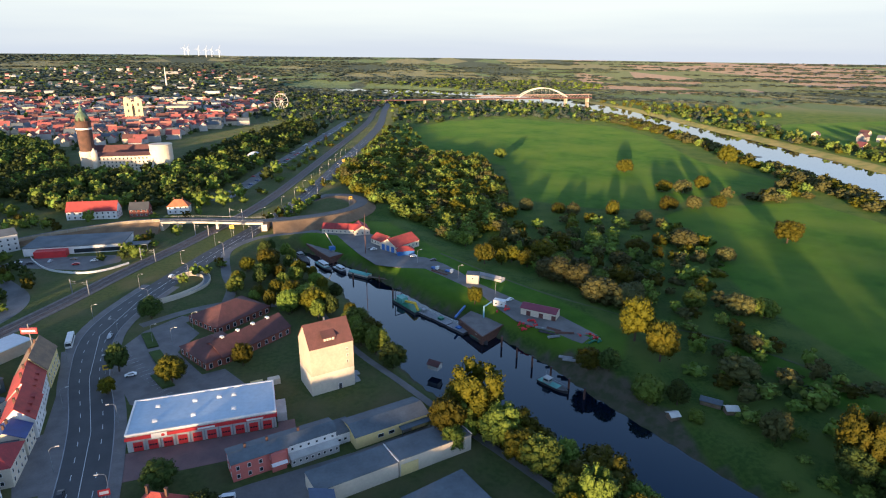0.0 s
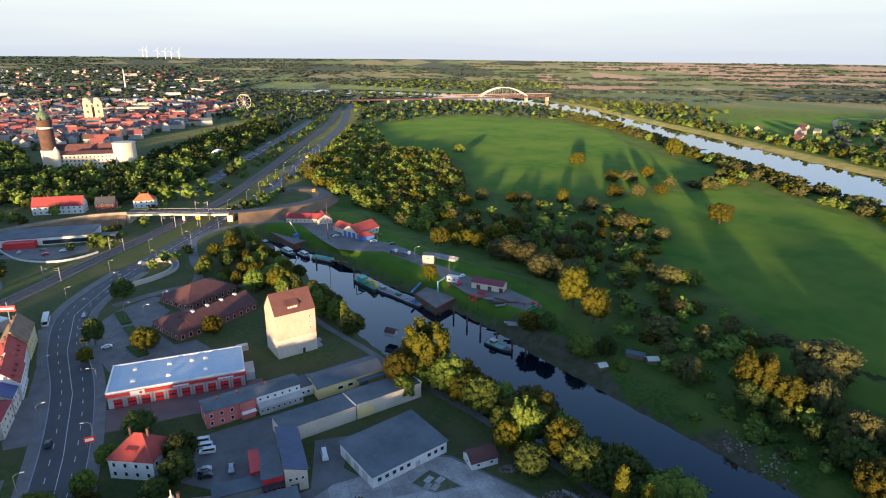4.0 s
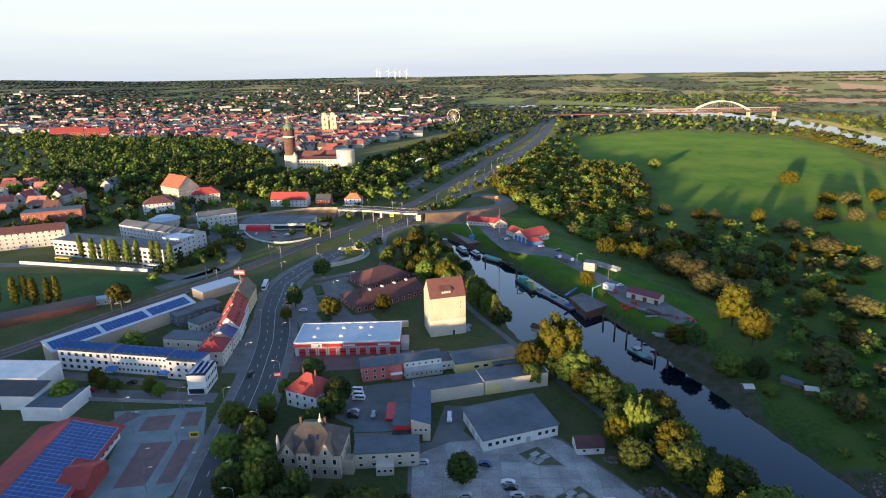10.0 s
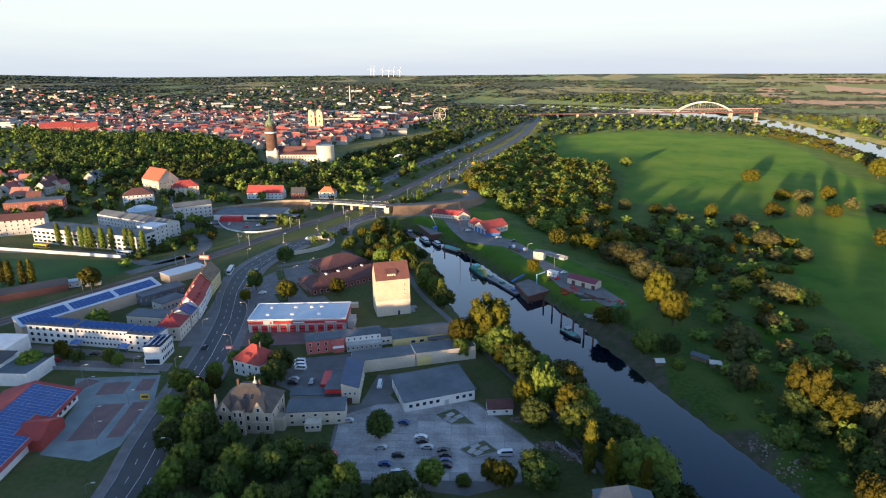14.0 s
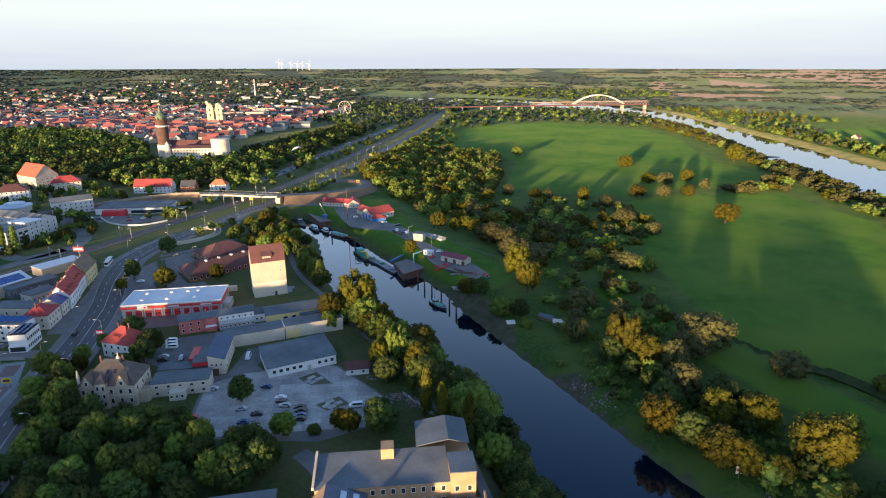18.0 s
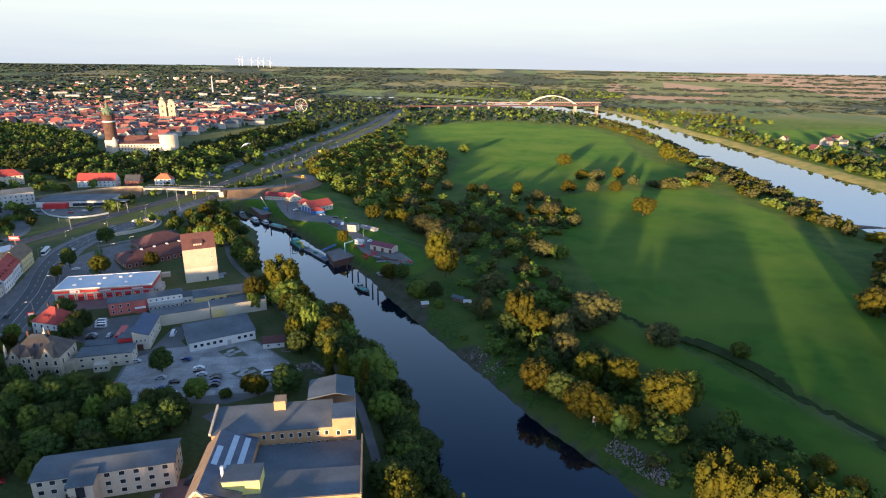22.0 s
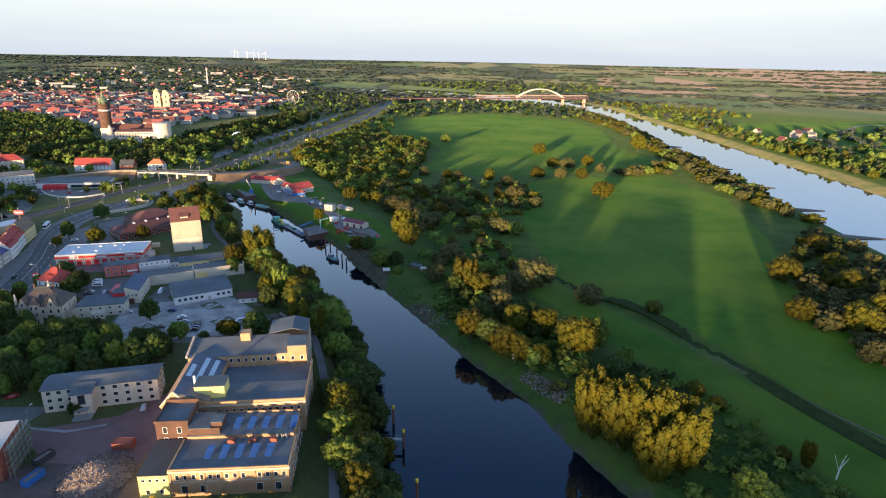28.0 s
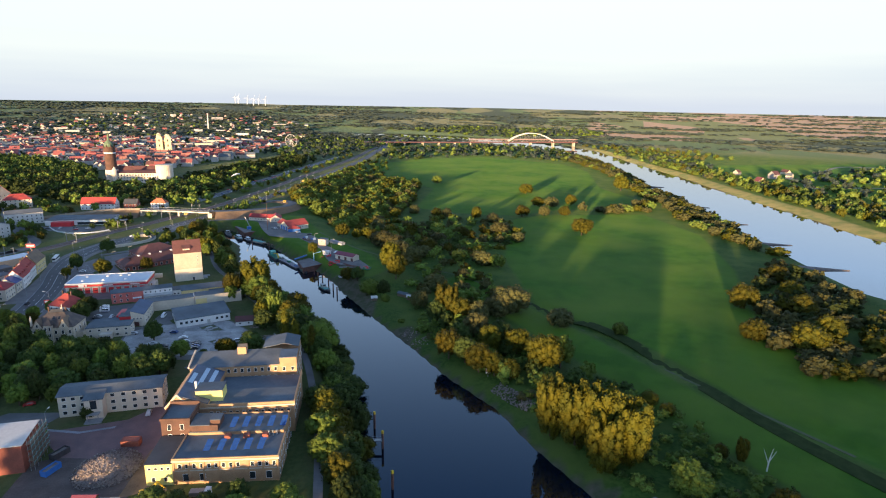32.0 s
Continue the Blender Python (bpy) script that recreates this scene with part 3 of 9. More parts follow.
def window(root, at, w, h, name="window"):
    """A window with a raised frame, a sill and a pane."""
    key = (round(w, 1), round(h, 1))
    if key not in WINDOW_MESHES:
        t = 0.1
        ring = [(x, z) for x, z in ((-w / 2, 0), (w / 2, 0), (w / 2, h), (-w / 2, h))] + [(x, z) for x, z in ((-w / 2 + t, t), (w / 2 - t, t), (w / 2 - t, h - t), (-w / 2 + t, h - t))]
        vs = [(x, -0.1, z) for x, z in ring] + [(x, 0.02, z) for x, z in ring]
        fr = Build().add(vs, [f for i in range(4) for j in [(i + 1) % 4] for f in ((i, j, 4 + j, 4 + i), (i, 8 + i, 8 + j, j), (4 + i, 4 + j, 12 + j, 12 + i))])
        pane = Build().box(-w / 2 + t, -0.05, t, w / 2 - t, 0.02, h - t)
        WINDOW_MESHES[key] = fr.mesh("window_frame", FRAME), pane.mesh("pane", GLASS)
    f, p = WINDOW_MESHES[key]
    fr = part(name, f, FRAME, root, at=at)
    part("pane", p, GLASS, fr)
    return fr


def facade(root, x, y, rot, length, rows, cols, w=1.2, h=1.5, z0=1.2, storey=3.2, skip=()):
    """Rows of windows on a wall that starts at (x, y) and runs along rot."""
    base = pose(x, y, 0, 0, 0, rot)
    for r in range(rows):
        for c in range(cols):
            if (r, c) not in skip:
                window(root, base @ pose(length * (c + 0.5) / cols, 0, z0 + r * storey), w, h)


def gable(w, d, eave, ridge, along="x", over=0.4):
    """Walls with gables, and two roof slabs, over a plan of w by d."""
    wall, roof = Build(), Build()
    t = 0.25
    if along == "x":
        wall.add([(0, 0, 0), (w, 0, 0), (w, d, 0), (0, d, 0), (0, 0, eave), (w, 0, eave), (w, d, eave), (0, d, eave), (0, d / 2, ridge), (w, d / 2, ridge)],
                 [(3, 2, 1, 0), (0, 1, 5, 4), (2, 3, 7, 6), (1, 2, 6, 9, 5), (3, 0, 4, 8, 7), (4, 5, 9, 8), (6, 7, 8, 9)])
        k = (ridge - eave) / (d / 2)
        roof.slab([(-over, -over, eave - over * k + t), (w + over, -over, eave - over * k + t), (w + over, d / 2, ridge + t), (-over, d / 2, ridge + t)], t - 0.05)
        roof.slab([(-over, d / 2, ridge + t), (w + over, d / 2, ridge + t), (w + over, d + over, eave - over * k + t), (-over, d + over, eave - over * k + t)], t - 0.05)
    else:
        wall.add([(0, 0, 0), (w, 0, 0), (w, d, 0), (0, d, 0), (0, 0, eave), (w, 0, eave), (w, d, eave), (0, d, eave), (w / 2, 0, ridge), (w / 2, d, ridge)],
                 [(3, 2, 1, 0), (0, 1, 5, 8, 4), (2, 3, 7, 9, 6), (1, 2, 6, 5), (3, 0, 4, 7), (4, 8, 9, 7), (8, 5, 6, 9)])
        k = (ridge - eave) / (w / 2)
        roof.slab([(-over, d + over, eave - over * k + t), (-over, -over, eave - over * k + t), (w / 2, -over, ridge + t), (w / 2, d + over, ridge + t)], t - 0.05)
        roof.slab([(w / 2, d + over, ridge + t), (w / 2, -over, ridge + t), (w + over, -over, eave - over * k + t), (w + over, d + over, eave - over * k + t)], t - 0.05)
    return wall, roof


def hipped(w, d, eave, ridge, over=0.5, inset=None):
    wall, roof = Build().box(0, 0, 0, w, d, eave), Build()
    s = min(w, d) / 2 if inset is None else inset
    a = [(-over, -over, eave), (w + over, -over, eave), (w + over, d + over, eave), (-over, d + over, eave)]
    r = [(s, d / 2, ridge), (w - s, d / 2, ridge)] if w >= d else [(w / 2, s, ridge), (w / 2, d - s, ridge)]
    if w >= d:
        fs = [(0, 1, 5, 4), (1, 2, 5), (2, 3, 4, 5), (3, 0, 4)]
    else:
        fs = [(0, 1, 4), (1, 2, 5, 4), (2, 3, 5), (3, 0, 4, 5)]
    roof.add(a + r, fs + [(3, 2, 1, 0)])
    return wall, roof


def flat_roof(w, d, h, over=0.25, rise=0.35):
    return Build().box(0, 0, 0, w, d, h), Build().box(-over, -over, h + 0.004, w + over, d + over, h + rise)


def house(name, at, kind, w, d, eave, ridge, wall_mat, roof_mat, label, category="house", rows=2, cols=4, side=2, along="x", storey=3.0, ww=1.1, wh=1.5, z0=1.1, chimneys=1, group="", back=True, over=0.4):
    """A building with walls, roof, windows on its sides and chimneys."""
    root = thing(name, at, label, category, group)
    wall, roof = {"gable": lambda: gable(w, d, eave, ridge, along, over), "hip": lambda: hipped(w, d, eave, ridge), "flat": lambda: flat_roof(w, d, eave)}[kind]()
    part("wall", wall, wall_mat, root)
    part("roof", roof, roof_mat, root)
    if rows:
        facade(root, 0, 0, 0, w, rows, cols, ww, wh, z0, storey)
        facade(root, w, 0, 90, d, rows, side, ww, wh, z0, storey)
        facade(root, 0, d, -90, d, rows, side, ww, wh, z0, storey)
    for i in range(chimneys):
        x = w * (0.3 + 0.4 * i) if along == "x" else w / 2 + 0.6
        y = d / 2 + 0.5 if along == "x" else d * (0.3 + 0.4 * i)
        part("chimney", Build().box(x - 0.35, y - 0.35, ridge - 1.2, x + 0.35, y + 0.35, ridge + 1.3).box(x - 0.42, y - 0.42, ridge + 1.304, x + 0.42, y + 0.42, ridge + 1.42), BRICK_DARK, root)
    return root


def gate(root, x, w, h, material, name="gate", panes=True):
    """A sectional gate with a frame, a window band and ribs, on the front wall."""
    b = Build().box(x - w / 2, -0.12, 0.05, x + w / 2, -0.004, h)
    for k in range(1, 5):
        b.box(x - w / 2, -0.16, h * k / 5 - 0.03, x + w / 2, -0.12, h * k / 5 + 0.03)
    g = part(name, b, material, root)
    if panes:
        for k in range(3):
            part("pane", Build().box(x - w / 2 + 0.25 + k * (w - 0.4) / 3, -0.15, h * 0.42, x - w / 2 + 0.1 + (k + 1) * (w - 0.4) / 3, -0.121, h * 0.58), GLASS, g)
    return g


def door(root, at, w, h, material):
    b = Build().box(-w / 2, -0.08, 0.02, w / 2, 0.02, h)
    d = part("door", b, material, root, at=at)
    f = Build().box(-w / 2 - 0.12, -0.12, 0, -w / 2, 0.02, h + 0.12).box(w / 2, -0.12, 0, w / 2 + 0.12, 0.02, h + 0.12).box(-w / 2, -0.12, h, w / 2, 0.02, h + 0.12)
    part("door_frame", f, FRAME, d)
    return d


def solar_array(root, at, nx, ny, pw=1.0, ph=1.6, tilt=0.0, gap=0.06):
    """Single solar panels laid out in rows."""
    key = ("solar", pw, ph)
    if key not in WINDOW_MESHES:
        WINDOW_MESHES[key] = Build().box(0, 0, 0, pw, ph, 0.05).mesh("solar_panel", SOLAR)
    for i in range(nx):
        for j in range(ny):
            part("solar_panel", WINDOW_MESHES[key], SOLAR, root, at=at @ pose(i * (pw + gap), j * (ph + gap), 0, tilt))


# grain silo by the canal
silo = house("grain_silo", pose(0.5, 0.3, 0, 0, 0, 25.8), "gable", 17.2, 13.5, 19.3, 26.8, CREAM, TILE_BROWN,
             "tall cream plastered grain silo with steep brown roof", "silo", rows=0, chimneys=0, over=0.2)
part("plinth", Build().box(-0.03, -0.06, 0.0, 17.23, -0.004, 8.2).box(-0.06, -0.03, 0, -0.004, 13.53, 8.2), CREAM_PALE, silo, "paler lower part of the wall")
for k in range(3):
    window(silo, pose(14.6, 0, 10.6 + 2.6 * k), 0.7, 1.1)
door(silo, pose(11.2, -0.06, 0), 1.3, 2.4, STEEL_DARK)
dormer = part("dormer", Build().box(5.6, 1.2, 20.6, 10.6, 5.5, 22.4).slab([(5.3, 0.8, 22.5), (10.9, 0.8, 22.5), (10.9, 5.0, 24.6), (5.3, 5.0, 24.6)], 0.2), TILE_BROWN, silo)
for k in range(4):
    part("pane", Build().box(6.0 + 1.1 * k, 1.12, 21.1, 6.8 + 1.1 * k, 1.196, 22.0), CREAM_PALE, dormer)
part("ramp", Build().box(17.3, 1.0, 0, 20.0, 6.0, 1.0).box(17.3, 6.0, 0, 22, 9.0, 0.5), CONCRETE, silo)
part("chimney", Build().box(8.4, 7.2, 26.0, 8.9, 7.7, 28.0), STEEL, silo)

# fire station
fire = thing("fire_station", pose(-55.3, -28.4, 0, 0, 0, 12.7), "low fire station with red gates and pale flat roof", "fire station")
part("wall", Build().box(0, 0, 0, 46.7, 20.6, 6.2), GREY_WALL, fire)
part("roof", Build().box(0.25, 0.25, 6.204, 46.45, 20.35, 6.45), ROOF_PALE, fire, "pale blue foil roof")
part("parapet", Build().box(-0.3, -0.3, 6.204, 47.0, 0.246, 6.8).box(-0.3, 20.354, 6.204, 47.0, 20.9, 6.8).box(-0.3, 0.25, 6.204, 0.246, 20.35, 6.8).box(46.454, 0.25, 6.204, 47.0, 20.35, 6.8), WHITE, fire)
part("red_band", Build().box(-0.45, -0.5, 4.5, 47.1, -0.004, 5.6).box(46.704, 0, 4.5, 47.1, 18, 5.6), RED, fire, "red painted fascia band")
part("sign_board", Build().box(7.5, -0.62, 4.2, 12.2, -0.504, 6.0), WHITE, fire, "white sign with a red emblem")
part("emblem", Build().lathe(0, 0, [(0.55, 0), (0.55, 0.05)], 12), RED, fire, at=pose(11.0, -0.63, 5.1, 90))
part("sign_board", Build().box(21.5, -0.6, 4.7, 27.0, -0.504, 5.3), WHITE, fire, "narrow white sign board")
part("sign_board", Build().box(37.0, -0.6, 4.7, 42.5, -0.504, 5.3), WHITE, fire, "narrow white sign board")
for k in range(10):
    gate(fire, 3.2 + 4.5 * k, 2.9, 3.4, RED)
    part("pilaster", Build().box(5.25 + 4.5 * k, -0.3, 0, 5.65 + 4.5 * k, -0.004, 4.496), CONCRETE, fire)
for x, y in ((8, 6), (8, 15), (20, 6), (20, 15), (33, 6), (33, 15), (28, 15)):
    sk = part("skylight", Build().box(x - 0.8, y - 0.8, 6.45, x + 0.8, y + 0.8, 6.8).lathe(x, y, [(0.9, 6.804), (0.7, 7.1), (0.2, 7.2)], 8), WHITE, fire)
part("annexe", Build().box(47.1, 3, 0, 50.5, 12, 3.4), GREY_WALL, fire)

# salmon and white office house with a low link
office = house("office_house", pose(-17.9, -45.5, 0, 0, 0, 25.1), "gable", 17.0, 8.5, 6.4, 7.6, PINK, ROOF_GREY, "salmon-red two-storey office house with grey roof", "office house", rows=2, cols=5, side=2, z0=0.9, storey=2.9, chimneys=2)
part("bay", Build().box(11.5, -1.5, 0, 16.0, -0.004, 6.2), PINK, office)
part("awning", Build().slab([(11.3, -2.8, 2.9), (16.2, -2.8, 2.9), (16.2, -1.504, 3.3), (11.3, -1.504, 3.3)], 0.1), WHITE, office)
wing = house("office_house", pose(-17.9, -45.5, 0, 0, 0, 25.1) @ pose(17.2, 0.4, 0), "gable", 16.0, 8.0, 6.4, 7.6, WHITE, ROOF_GREY, "white two-storey office house with grey roof", "office house", rows=0, chimneys=1)
facade(wing, 0, 0, 0, 16, 1, 6, 0.9, 1.0, 4.4, 3)
facade(wing, 0, -2.5, 0, 16, 1, 8, 0.9, 1.1, 1.1, 3)
part("veranda", Build().box(0.2, -2.5, 0, 16, -0.004, 3.0).slab([(0, -2.8, 3.0), (16.2, -2.8, 3.0), (16.2, 0, 3.7), (0, 0, 3.7)], 0.15), GREY_WALL, wing)
house("link_building", pose(-17.9, -45.5, 0, 0, 0, 25.1) @ pose(33.4, 1.2, 0), "flat", 6.2, 8, 4.0, 4, WHITE, ROOF_GREY, "low white link building with flat felt roof", "building", rows=1, cols=3, side=1, z0=1.3, wh=1.0, chimneys=0)
yel = house("workshop", pose(18.4, -32.8, 0, 0, 0, 25.6), "gable", 27.2, 11.5, 4.6, 6.2, YELLOW, ROOF_GREY, "low yellow workshop with grey felt roof", "workshop", rows=0, chimneys=0)
facade(yel, 7, 0, 0, 8, 1, 2, 2.2, 1.4, 1.6)
gate(yel, 19.0, 3.2, 3.2, STEEL, panes=False)
part("side_roof", Build().box(15.5, -3.0, 3.5, 27.0, -0.41, 3.7).box(15.6, -2.9, 0, 15.8, -2.7, 3.496).box(26.7, -2.9, 0, 26.9, -2.7, 3.496), ROOF_GREY, yel)

# long beige warehouse in two parts
for x0, w, top in ((-8.5, 26.0, 5.6), (17.9, 26.2, 6.0)):
    wh = thing("warehouse", pose(16.2, -54.7, 0, 0, 0, 25.1) @ pose(x0, 0, 0), "long beige warehouse with plain wall and felt roof", "warehouse", "beige warehouses")
    wall, roof = Build().box(0, 0, 0, w, 10.5, top - 0.9), Build()
    wall.add([(0, 0, top - 0.9), (w, 0, top - 0.9), (w, 10.5, top - 0.9), (0, 10.5, top - 0.9), (0, 0, top), (w, 0, top)], [(0, 1, 5, 4), (3, 4, 5, 2), (0, 4, 3), (1, 2, 5)])
    part("wall", wall, CREAM_PALE, wh)
    part("roof", roof.slab([(0, -0.25, top + 0.25), (w, -0.25, top + 0.25), (w, 10.8, top - 0.6), (0, 10.8, top - 0.6)], 0.2), ROOF_GREY, wh)
    part("verge", Build().beam((w, -0.25, top + 0.4), (w, 10.8, top - 0.45), 0.25, 0.3), WHITE, wh)
part("gate", Build().box(0.5, -0.12, 0.05, 6.5, -0.004, 4.2), YELLOW, wh)

# workshop with a blue sloping roof, and its red yard building
blue = thing("workshop_house", pose(11.7, -80.9, 0, 0, 0, 12.8), "narrow cream workshop house with blue sloping roof", "workshop")
w = Build().add([(0, 0, 0), (6.4, 0, 0), (6.4, 21, 0), (0, 21, 0), (0, 0, 8.6), (6.4, 0, 6.6), (6.4, 21, 6.6), (0, 21, 8.6)], [(3, 2, 1, 0), (0, 1, 5, 4), (1, 2, 6, 5), (2, 3, 7, 6), (3, 0, 4, 7), (4, 5, 6, 7)])
part("wall", w, CREAM_PALE, blue)
part("roof", Build().slab([(-0.3, -0.3, 8.95), (6.8, -0.3, 6.75), (6.8, 21.3, 6.75), (-0.3, 21.3, 8.95)], 0.2), mat("slate_blue_roof", (0.05, 0.085, 0.16), (0.04, 0.07, 0.13), 0.3, 0.6), blue, "slate blue sheet roof")
facade(blue, 0.6, 0, 0, 5.2, 1, 3, 0.9, 1.1, 3.8)
gate(blue, 2.6, 2.4, 2.6, STEEL_RUST, panes=False)
facade(blue, 6.4, 2, 90, 18, 2, 4, 1.2, 1.2, 1.2, 2.8)
red_yard = thing("yard_building", pose(11.7, -80.9, 0, 0, 0, 12.8) @ pose(-9.2, 1.5, 0), "low red and grey yard building with felt roofs", "workshop")
part("wall", Build().box(0, 6, 0, 9.0, 17, 4.2).box(3.0, 0, 0, 9.0, 5.996, 5.4), RED, red_yard)
part("roof", Build().box(2.7, -0.3, 5.404, 8.98, 6.3, 5.7).box(3.2, 6.31, 4.204, 8.98, 17.2, 4.5), ROOF_GREY, red_yard)
part("canopy", Build().slab([(2.6, -1.8, 3.0), (9, -1.8, 3.0), (9, -0.004, 3.5), (2.6, -0.004, 3.5)], 0.12), STEEL_DARK, red_yard)
facade(red_yard, 3.4, 0, 0, 5.2, 1, 2, 1.2, 1.3, 1.0)

# grey roofed shed by the car park
shed = thing("storage_shed", pose(36.6, -82.6, 0, 0, 0, 29.6), "white storage shed with large grey felt roof", "shed")
part("wall", Build().box(0, 0, 0, 27.5, 19.5, 4.3), WHITE, shed)
part("roof", Build().slab([(-0.5, -0.5, 4.55), (28, -0.5, 4.55), (28, 20, 5.2), (-0.5, 20, 5.2)], 0.22).box(0.1, 0.1, 4.304, 27.4, 19.4, 4.4), ROOF_GREY, shed)
facade(shed, 1, 0, 0, 26, 1, 10, 1.5, 1.5, 1.6, skip=((0, 5), (0, 6)))
door(shed, pose(16.2, 0, 0), 1.6, 2.3, GREY_WALL)
for k in range(3):
    gate_at = pose(0, 4.5 + 5 * k, 0, 0, 0, -90)
    d = part("gate", Build().box(-1.5, -0.1, 0.05, 1.5, 0.02, 3.0), GREY_WALL, shed, at=gate_at)

# red-roofed town house in the trees
rh = house("town_house", pose(-41.0, -66.5, 0, 0, 0, -14.0), "hip", 14.0, 11.5, 6.6, 12.4, WHITE, TILE_RED, "white town house with bright red hipped roof", "house", rows=2, cols=4, side=3, z0=1.1, storey=3.0, chimneys=2)
part("dormer", Build().box(5.5, 1.6, 8.2, 8.3, 4.5, 9.5).slab([(5.2, 1.3, 9.5), (8.6, 1.3, 9.5), (8.6, 4.8, 10.2), (5.2, 4.8, 10.2)], 0.12), TILE_RED, rh)

# stone villa with turreted roof, and its annexe
SLATE_BROWN = mat("brown_slate", (0.12, 0.095, 0.08), (0.075, 0.064, 0.06), 0.4, 0.75, 0.03, fine=0.4)
villa = house("villa", pose(-24.5, -106.0, 0, 0, 0, 7.4), "hip", 19.5, 14.0, 8.6, 15.6, STONE, SLATE_BROWN, "old stone villa with weathered steep roof", "villa", rows=2, cols=6, side=3, ww=1.2, wh=2.0, z0=1.4, storey=3.7, chimneys=2)
part("bay_tower", Build().box(6.6, -1.6, 0, 10.4, -0.004, 10.2), STONE, villa)
part("bay_roof", Build().add([(6.3, -1.9, 10.2), (10.7, -1.9, 10.2), (10.7, 2.5, 10.2), (6.3, 2.5, 10.2), (8.5, 0.3, 13.2)], [(3, 2, 1, 0), (0, 1, 4), (1, 2, 4), (2, 3, 4), (3, 0, 4)]), SLATE_BROWN, villa)
facade(villa, 6.6, -1.6, 0, 3.8, 3, 2, 1.0, 1.8, 1.2, 3.1)
part("finial", Build().bar((12.2, 7, 15.4), (12.2, 7, 18.6), 0.35, 8, 0.1).lathe(12.2, 7, [(0.75, 15.4), (0.75, 16.2), (0.3, 16.8)], 8), CREAM_PALE, villa)
part("finial", Build().lathe(0.2, 1.0, [(0.5, 8.6), (0.55, 12), (0.2, 14.5)], 8), CREAM_PALE, villa)
part("balcony", Build().box(19.6, 2, 0, 23.0, 7, 4.2).box(19.6, 2, 4.204, 19.75, 7, 5.2).box(22.85, 2, 4.204, 23, 7, 5.2).box(19.75, 2, 4.204, 22.85, 2.15, 5.2), STONE, villa)
def cross_gable(root, x0, x1, z0, apex, front, back, wall_mat, roof_mat):
    """A gable that stands out of a larger roof, with its own ridge running back."""
    xm, over = (x0 + x1) / 2, 0.35
    part("gable", Build().add([(x, y, z) for y in (front, back) for x, z in ((x0, z0 - 0.3), (x1, z0 - 0.3), (x1, z0), (xm, apex), (x0, z0))],
         [(0, 1, 2, 3, 4), (9, 8, 7, 6, 5), (0, 4, 9, 5), (1, 6, 7, 2), (4, 3, 8, 9), (3, 2, 7, 8)]), wall_mat, root)
    part("gable_roof", Build().slab([(x0 - over, front - over, z0 - 0.1), (xm, front - over, apex + 0.25), (xm, back, apex + 0.25), (x0 - over, back, z0 - 0.1)][::-1], 0.18)
         .slab([(xm, front - over, apex + 0.25), (x1 + over, front - over, z0 - 0.1), (x1 + over, back, z0 - 0.1), (xm, back, apex + 0.25)][::-1], 0.18), roof_mat, root)
    window(root, pose(xm, front, z0 + 0.2), 1.1, 1.6)


cross_gable(villa, 1.2, 5.6, 8.7, 12.6, -0.5, 5.0, STONE, TILE_OLD)
cross_gable(villa, 13.2, 17.6, 8.7, 12.9, -0.6, 5.5, STONE, TILE_OLD)
part("roof_cap", Build().add([(6.2, 5.4, 14.6), (13.6, 5.4, 14.6), (13.6, 8.6, 14.6), (6.2, 8.6, 14.6), (7.4, 6.3, 16.0), (12.4, 6.3, 16.0), (12.4, 7.7, 16.0), (7.4, 7.7, 16.0)],
     [(0, 1, 5, 4), (1, 2, 6, 5), (2, 3, 7, 6), (3, 0, 4, 7), (4, 5, 6, 7)]), ROOF_DARK, villa, "dark slate roof cap")
part("string_course", Build().box(-0.12, -0.14, 4.5, 6.59, -0.004, 4.75).box(10.41, -0.14, 4.5, 19.6, -0.004, 4.75), CREAM_PALE, villa, "pale stone string course")
for x in (9.0, 11.6):
    part("roof_window", Build().slab([(x, 3.0, 11.9), (x + 1.0, 3.0, 11.9), (x + 1.0, 4.1, 13.0), (x, 4.1, 13.0)], 0.08), GLASS, villa)
ann = house("annexe", pose(-2.5, -98.2, 0, 0, 0, 14.5), "flat", 20.5, 8.5, 5.4, 5.4, CREAM_PALE, ROOF_GREY, "cream two-storey annexe with flat grey roof", "annexe", rows=2, cols=5, side=2, ww=1.3, wh=1.1, z0=0.9, storey=2.6, chimneys=0)
part("porch", Build().box(7.0, -4.0, 0, 12.5, -0.004, 3.2), CREAM_PALE, ann)
facade(ann, 7, -4, 0, 5.5, 1, 3, 1.1, 1.1, 1.2)
house("garage", pose(-8.0, -83.5, 0, 0, 0, 12.8), "flat", 15.0, 5.5, 2.8, 2.8, GREY_WALL, ROOF_GREY, "low garage row with grey felt roof", "garage", rows=0, chimneys=0)
hut = house("garden_hut", pose(66.8, -79.0, 0, 0, 0, 14), "gable", 9.0, 6.5, 2.6, 4.4, WHITE, TILE_BROWN, "small run-down hut with dark brown roof", "hut", rows=1, cols=2, side=1, z0=1.0, wh=1.0, chimneys=0)

